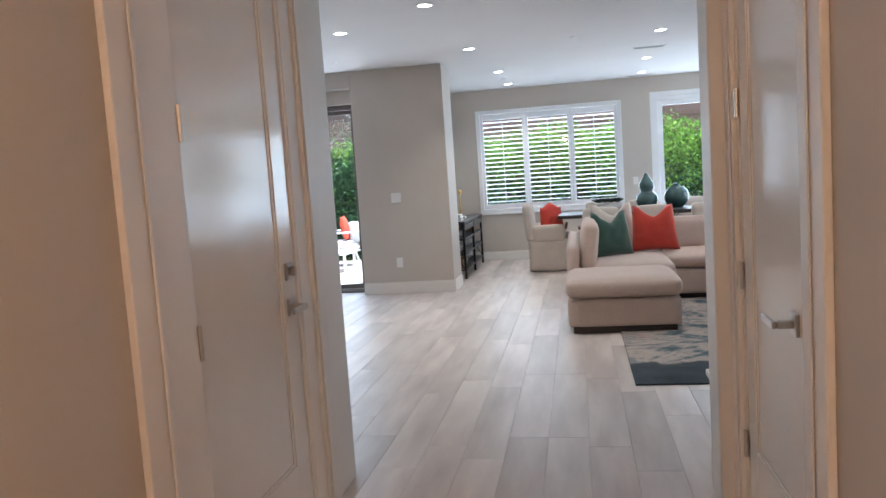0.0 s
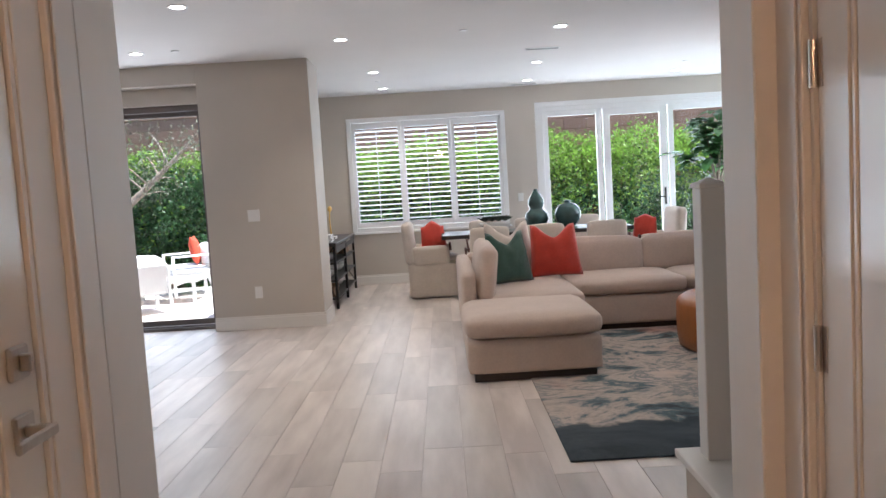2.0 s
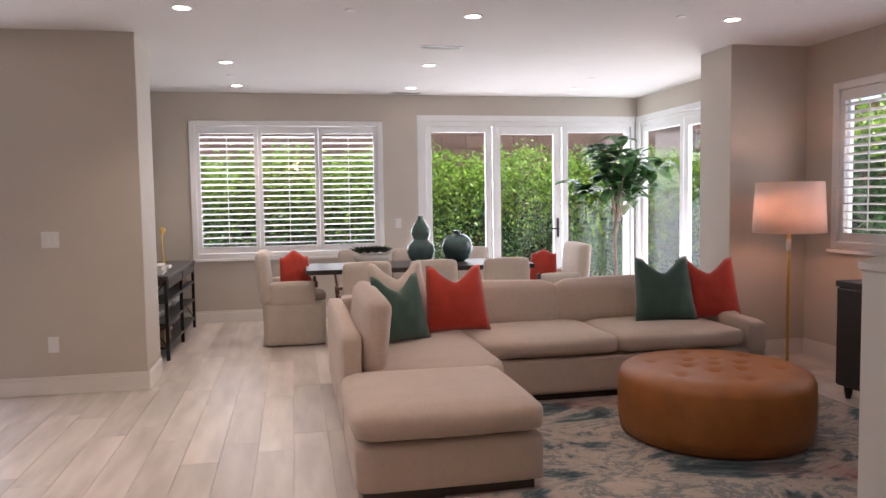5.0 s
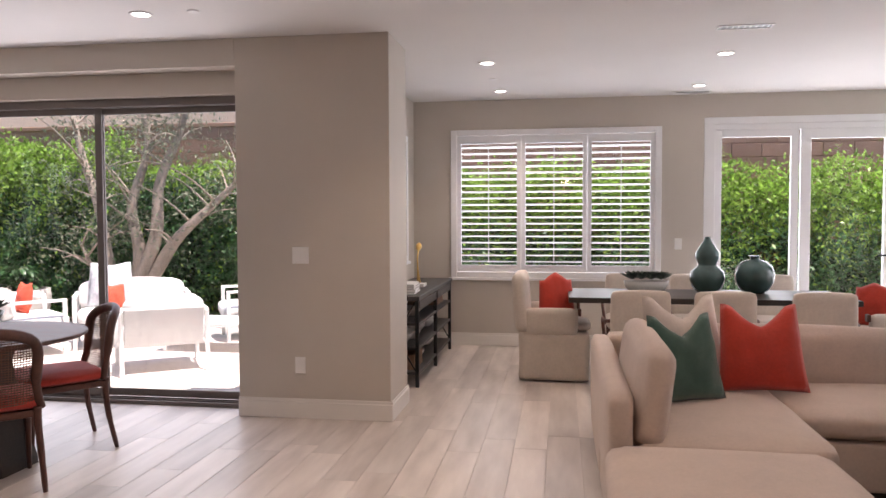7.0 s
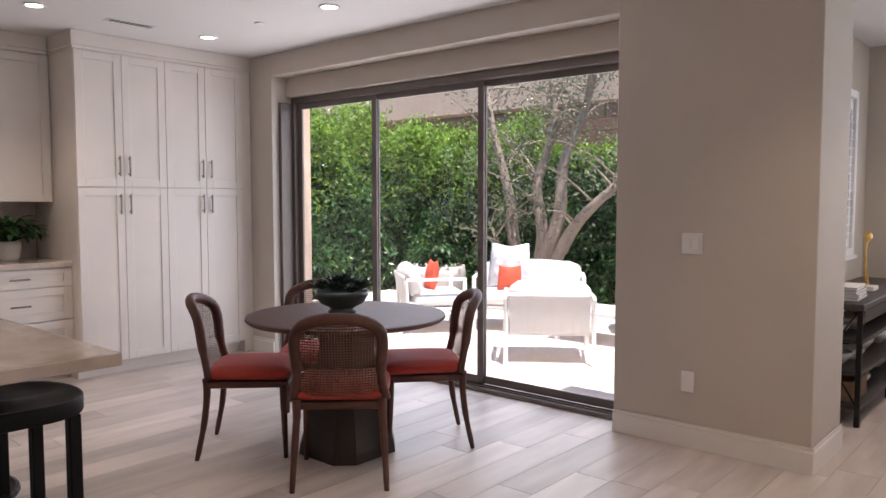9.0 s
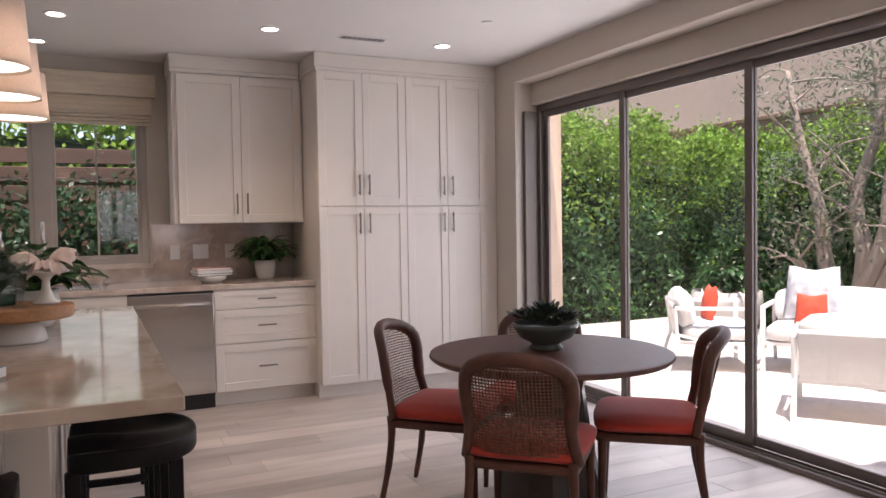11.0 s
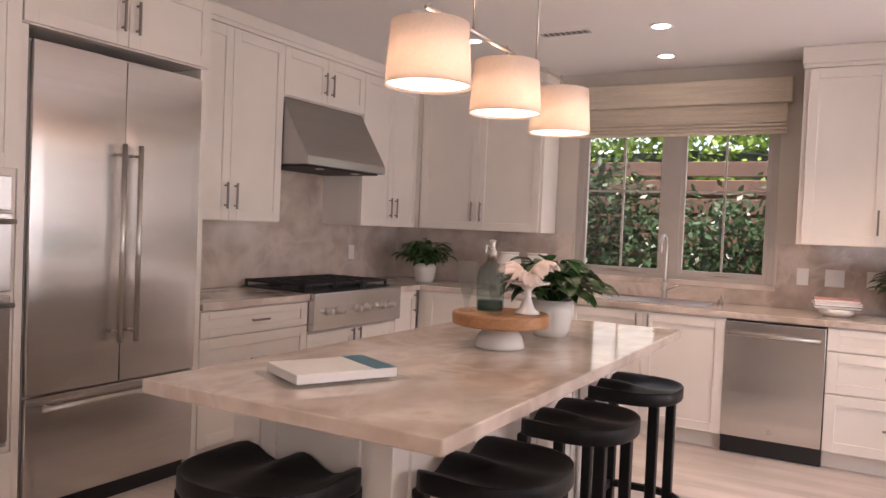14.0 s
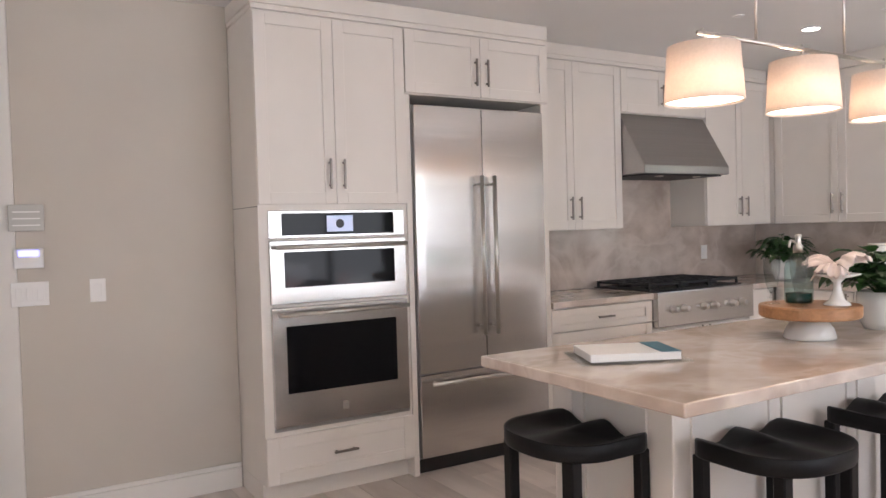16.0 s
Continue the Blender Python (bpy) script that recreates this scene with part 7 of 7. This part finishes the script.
def lounge_chair(m, w=0.78, label="white aluminium patio armchair with thick white cushions", group="patio armchairs"):
    """Faces +y of its own frame; origin under the middle of its back edge."""
    ob = thing("patio_armchair", m, label, "armchair", group)
    h = w / 2
    for sx in (-1, 1):
        x = sx * (h - 0.02)
        part("side_frame", boxes([(x - 0.02, x + 0.02, 0.62, 0.66, 0, 0.58), (x - 0.02, x + 0.02, 0.02, 0.66, 0.58, 0.61)], 0.004), ALU, ob)
        part("rear_leg", tube([(x, -0.05, 0.0), (x, 0.04, 0.3), (x, 0.02, 0.59)], 0.02, 6), ALU, ob)
        part("brace", tube([(x, 0.62, 0.2), (x, 0.05, 0.36)], 0.014, 6), ALU, ob)
    part("seat_frame", boxes([(-h + 0.04, h - 0.04, 0.06, 0.68, 0.27, 0.3)], 0.004), ALU, ob)
    s = part("back_sling", boxes([(-h + 0.05, h - 0.05, -0.012, 0.012, 0.0, 0.33)], 0.004), OUTFAB, ob)
    s.matrix_local = pose(0, 0.06, 0.3, 12)
    r = part("back_rail", tube([(-h + 0.04, 0, 0), (h - 0.04, 0, 0)], 0.016, 8), ALU, ob)
    r.matrix_local = pose(0, 0.0, 0.625)
    part("seat_cushion", cushion(-h + 0.05, h - 0.05, 0.1, 0.7, 0.301, 0.44, 0.05, 0.02, 8, 0.004, 2), OUTFAB, ob, smooth=True)
    c = part("back_cushion", cushion(-h + 0.06, h - 0.06, -0.08, 0.08, 0.0, 0.31, 0.07, 0.03, 8, 0.005, 3), OUTFAB, ob, smooth=True)
    c.matrix_local = pose(0, 0.14, 0.42, 12)
    return ob


lc = lounge_chair((-2.39, 1.27, -0.03, 0, 0, 36))
copy_thing(lc, pose(-4.6, 1.72, -0.03, 0, 0, -38))
copy_thing(lc, pose(-2.2, 3.6, -0.03, 0, 0, 120))
lounge_chair((-3.8, 3.05, -0.03, 0, 0, -148), 1.2, "white aluminium patio loveseat with thick white cushions", "patio sofas")
pillow(pose(-4.42, 2.0, 0.415, -10, 0, -30), 0.33, ORANGE, "coral pillow on a patio armchair", "patio pillows", 0.1)
pillow(pose(-3.85, 2.7, 0.42, -12, 0, 30), 0.5, PALEPAT, "pale blue and white pillow on the patio loveseat", "patio pillows", 0.1)
pillow(pose(-3.7, 2.5, 0.41, -12, 0, 34), 0.28, ORANGE, "coral pillow on the patio loveseat", "patio pillows", 0.1)
pillow(pose(-2.35, 3.4, 0.42, -10, 0, 100), 0.42, ORANGE, "coral pillow on a patio armchair", "patio pillows", 0.1)
ob = thing("low_table", (-2.55, 2.6, -0.03), "low white slatted patio table", "table")
part("tabletop", box(-0.5, 0.5, -0.3, 0.3, 0.3, 0.34, 0.005), ALU, ob)
for x in (-0.45, 0.45):
    for y in (-0.25, 0.25):
        part("leg", box(x - 0.02, x + 0.02, y - 0.02, y + 0.02, 0, 0.299, 0.003), ALU, ob)
pl = pot_plant((-6.0, 3.9, -0.03), 0.42, 0.5, 220, 0.42, 0.16, "large square planter overflowing with trailing greenery", 31, PATIO)


def house():
    ob = thing("neighbour_house", (-7.0, 12.0, -0.14), "peach stucco neighbour house with tiled roof", "house")
    part("wall", box(-15, 9, 0, 6, 0, 7.2, 0), STUCCO, ob)
    bm = bmesh.new()
    v = [bm.verts.new(p) for p in ((-15.6, -0.7, 7.1), (9.6, -0.7, 7.1), (9.6, 6.6, 7.1), (-15.6, 6.6, 7.1), (-12, 3, 8.9), (6, 3, 8.9))]
    for f in ((0, 1, 5, 4), (1, 2, 5), (2, 3, 4, 5), (3, 0, 4), (3, 2, 1, 0)):
        bm.faces.new([v[i] for i in f])
    part("roof", bm, TILE, ob)
    part("eave", box(-15.6, 9.6, -0.75, -0.68, 6.95, 7.15, 0), ALU, ob)


house()

# ---- plank floor, last ----
def plank_floor():
    floor = bpy.data.objects["floor"]
    rnd = random.Random(77)
    L, W, g = 1.2, 0.2, 0.0018
    proto = None
    rest = bmesh.new()
    count = 0
    x = -5.52
    while x < 5.49:
        y = -10.1 - rnd.uniform(0, L)
        while y < 3.1:
            a, b = max(y, -10.15), min(y + L, 3.13 if x > -0.45 else (3.13 if x + W > -0.45 else 0.26))
            if b - a > 0.03 and not (x + W < 0.3 and b < -5.9 and x < 0.27):
                full = b - a > L - 0.01
                if full and -2.4 < x < 3.4 and -6.4 < a < -0.9 and count < 300:
                    if proto is None:
                        pb = boxes([(-W / 2 + g / 2, W / 2 - g / 2, -L / 2 + g / 2, L / 2 - g / 2, -0.008, 0.0)], 0.0012)
                        ob = part("plank", pb, PLANKS, floor)
                        proto = ob.data
                    else:
                        ob = new("plank", proto)
                        ob.parent = floor
                    ob.location = (x + W / 2, (a + b) / 2, 0)
                    count += 1
                else:
                    q = [rest.verts.new((px, py, pz)) for px in (x + g / 2, x + W - g / 2) for py in (a + g / 2, b - g / 2) for pz in (-0.008, 0.0)]
                    for f in ((0, 1, 3, 2), (4, 6, 7, 5), (0, 4, 5, 1), (2, 3, 7, 6), (1, 5, 7, 3)):
                        rest.faces.new([q[i] for i in f])
            y += L
        x += W
    far = part("planks_beyond", rest, PLANKS_FAR, floor)
    far["kind"] = "stuff"


plank_floor()
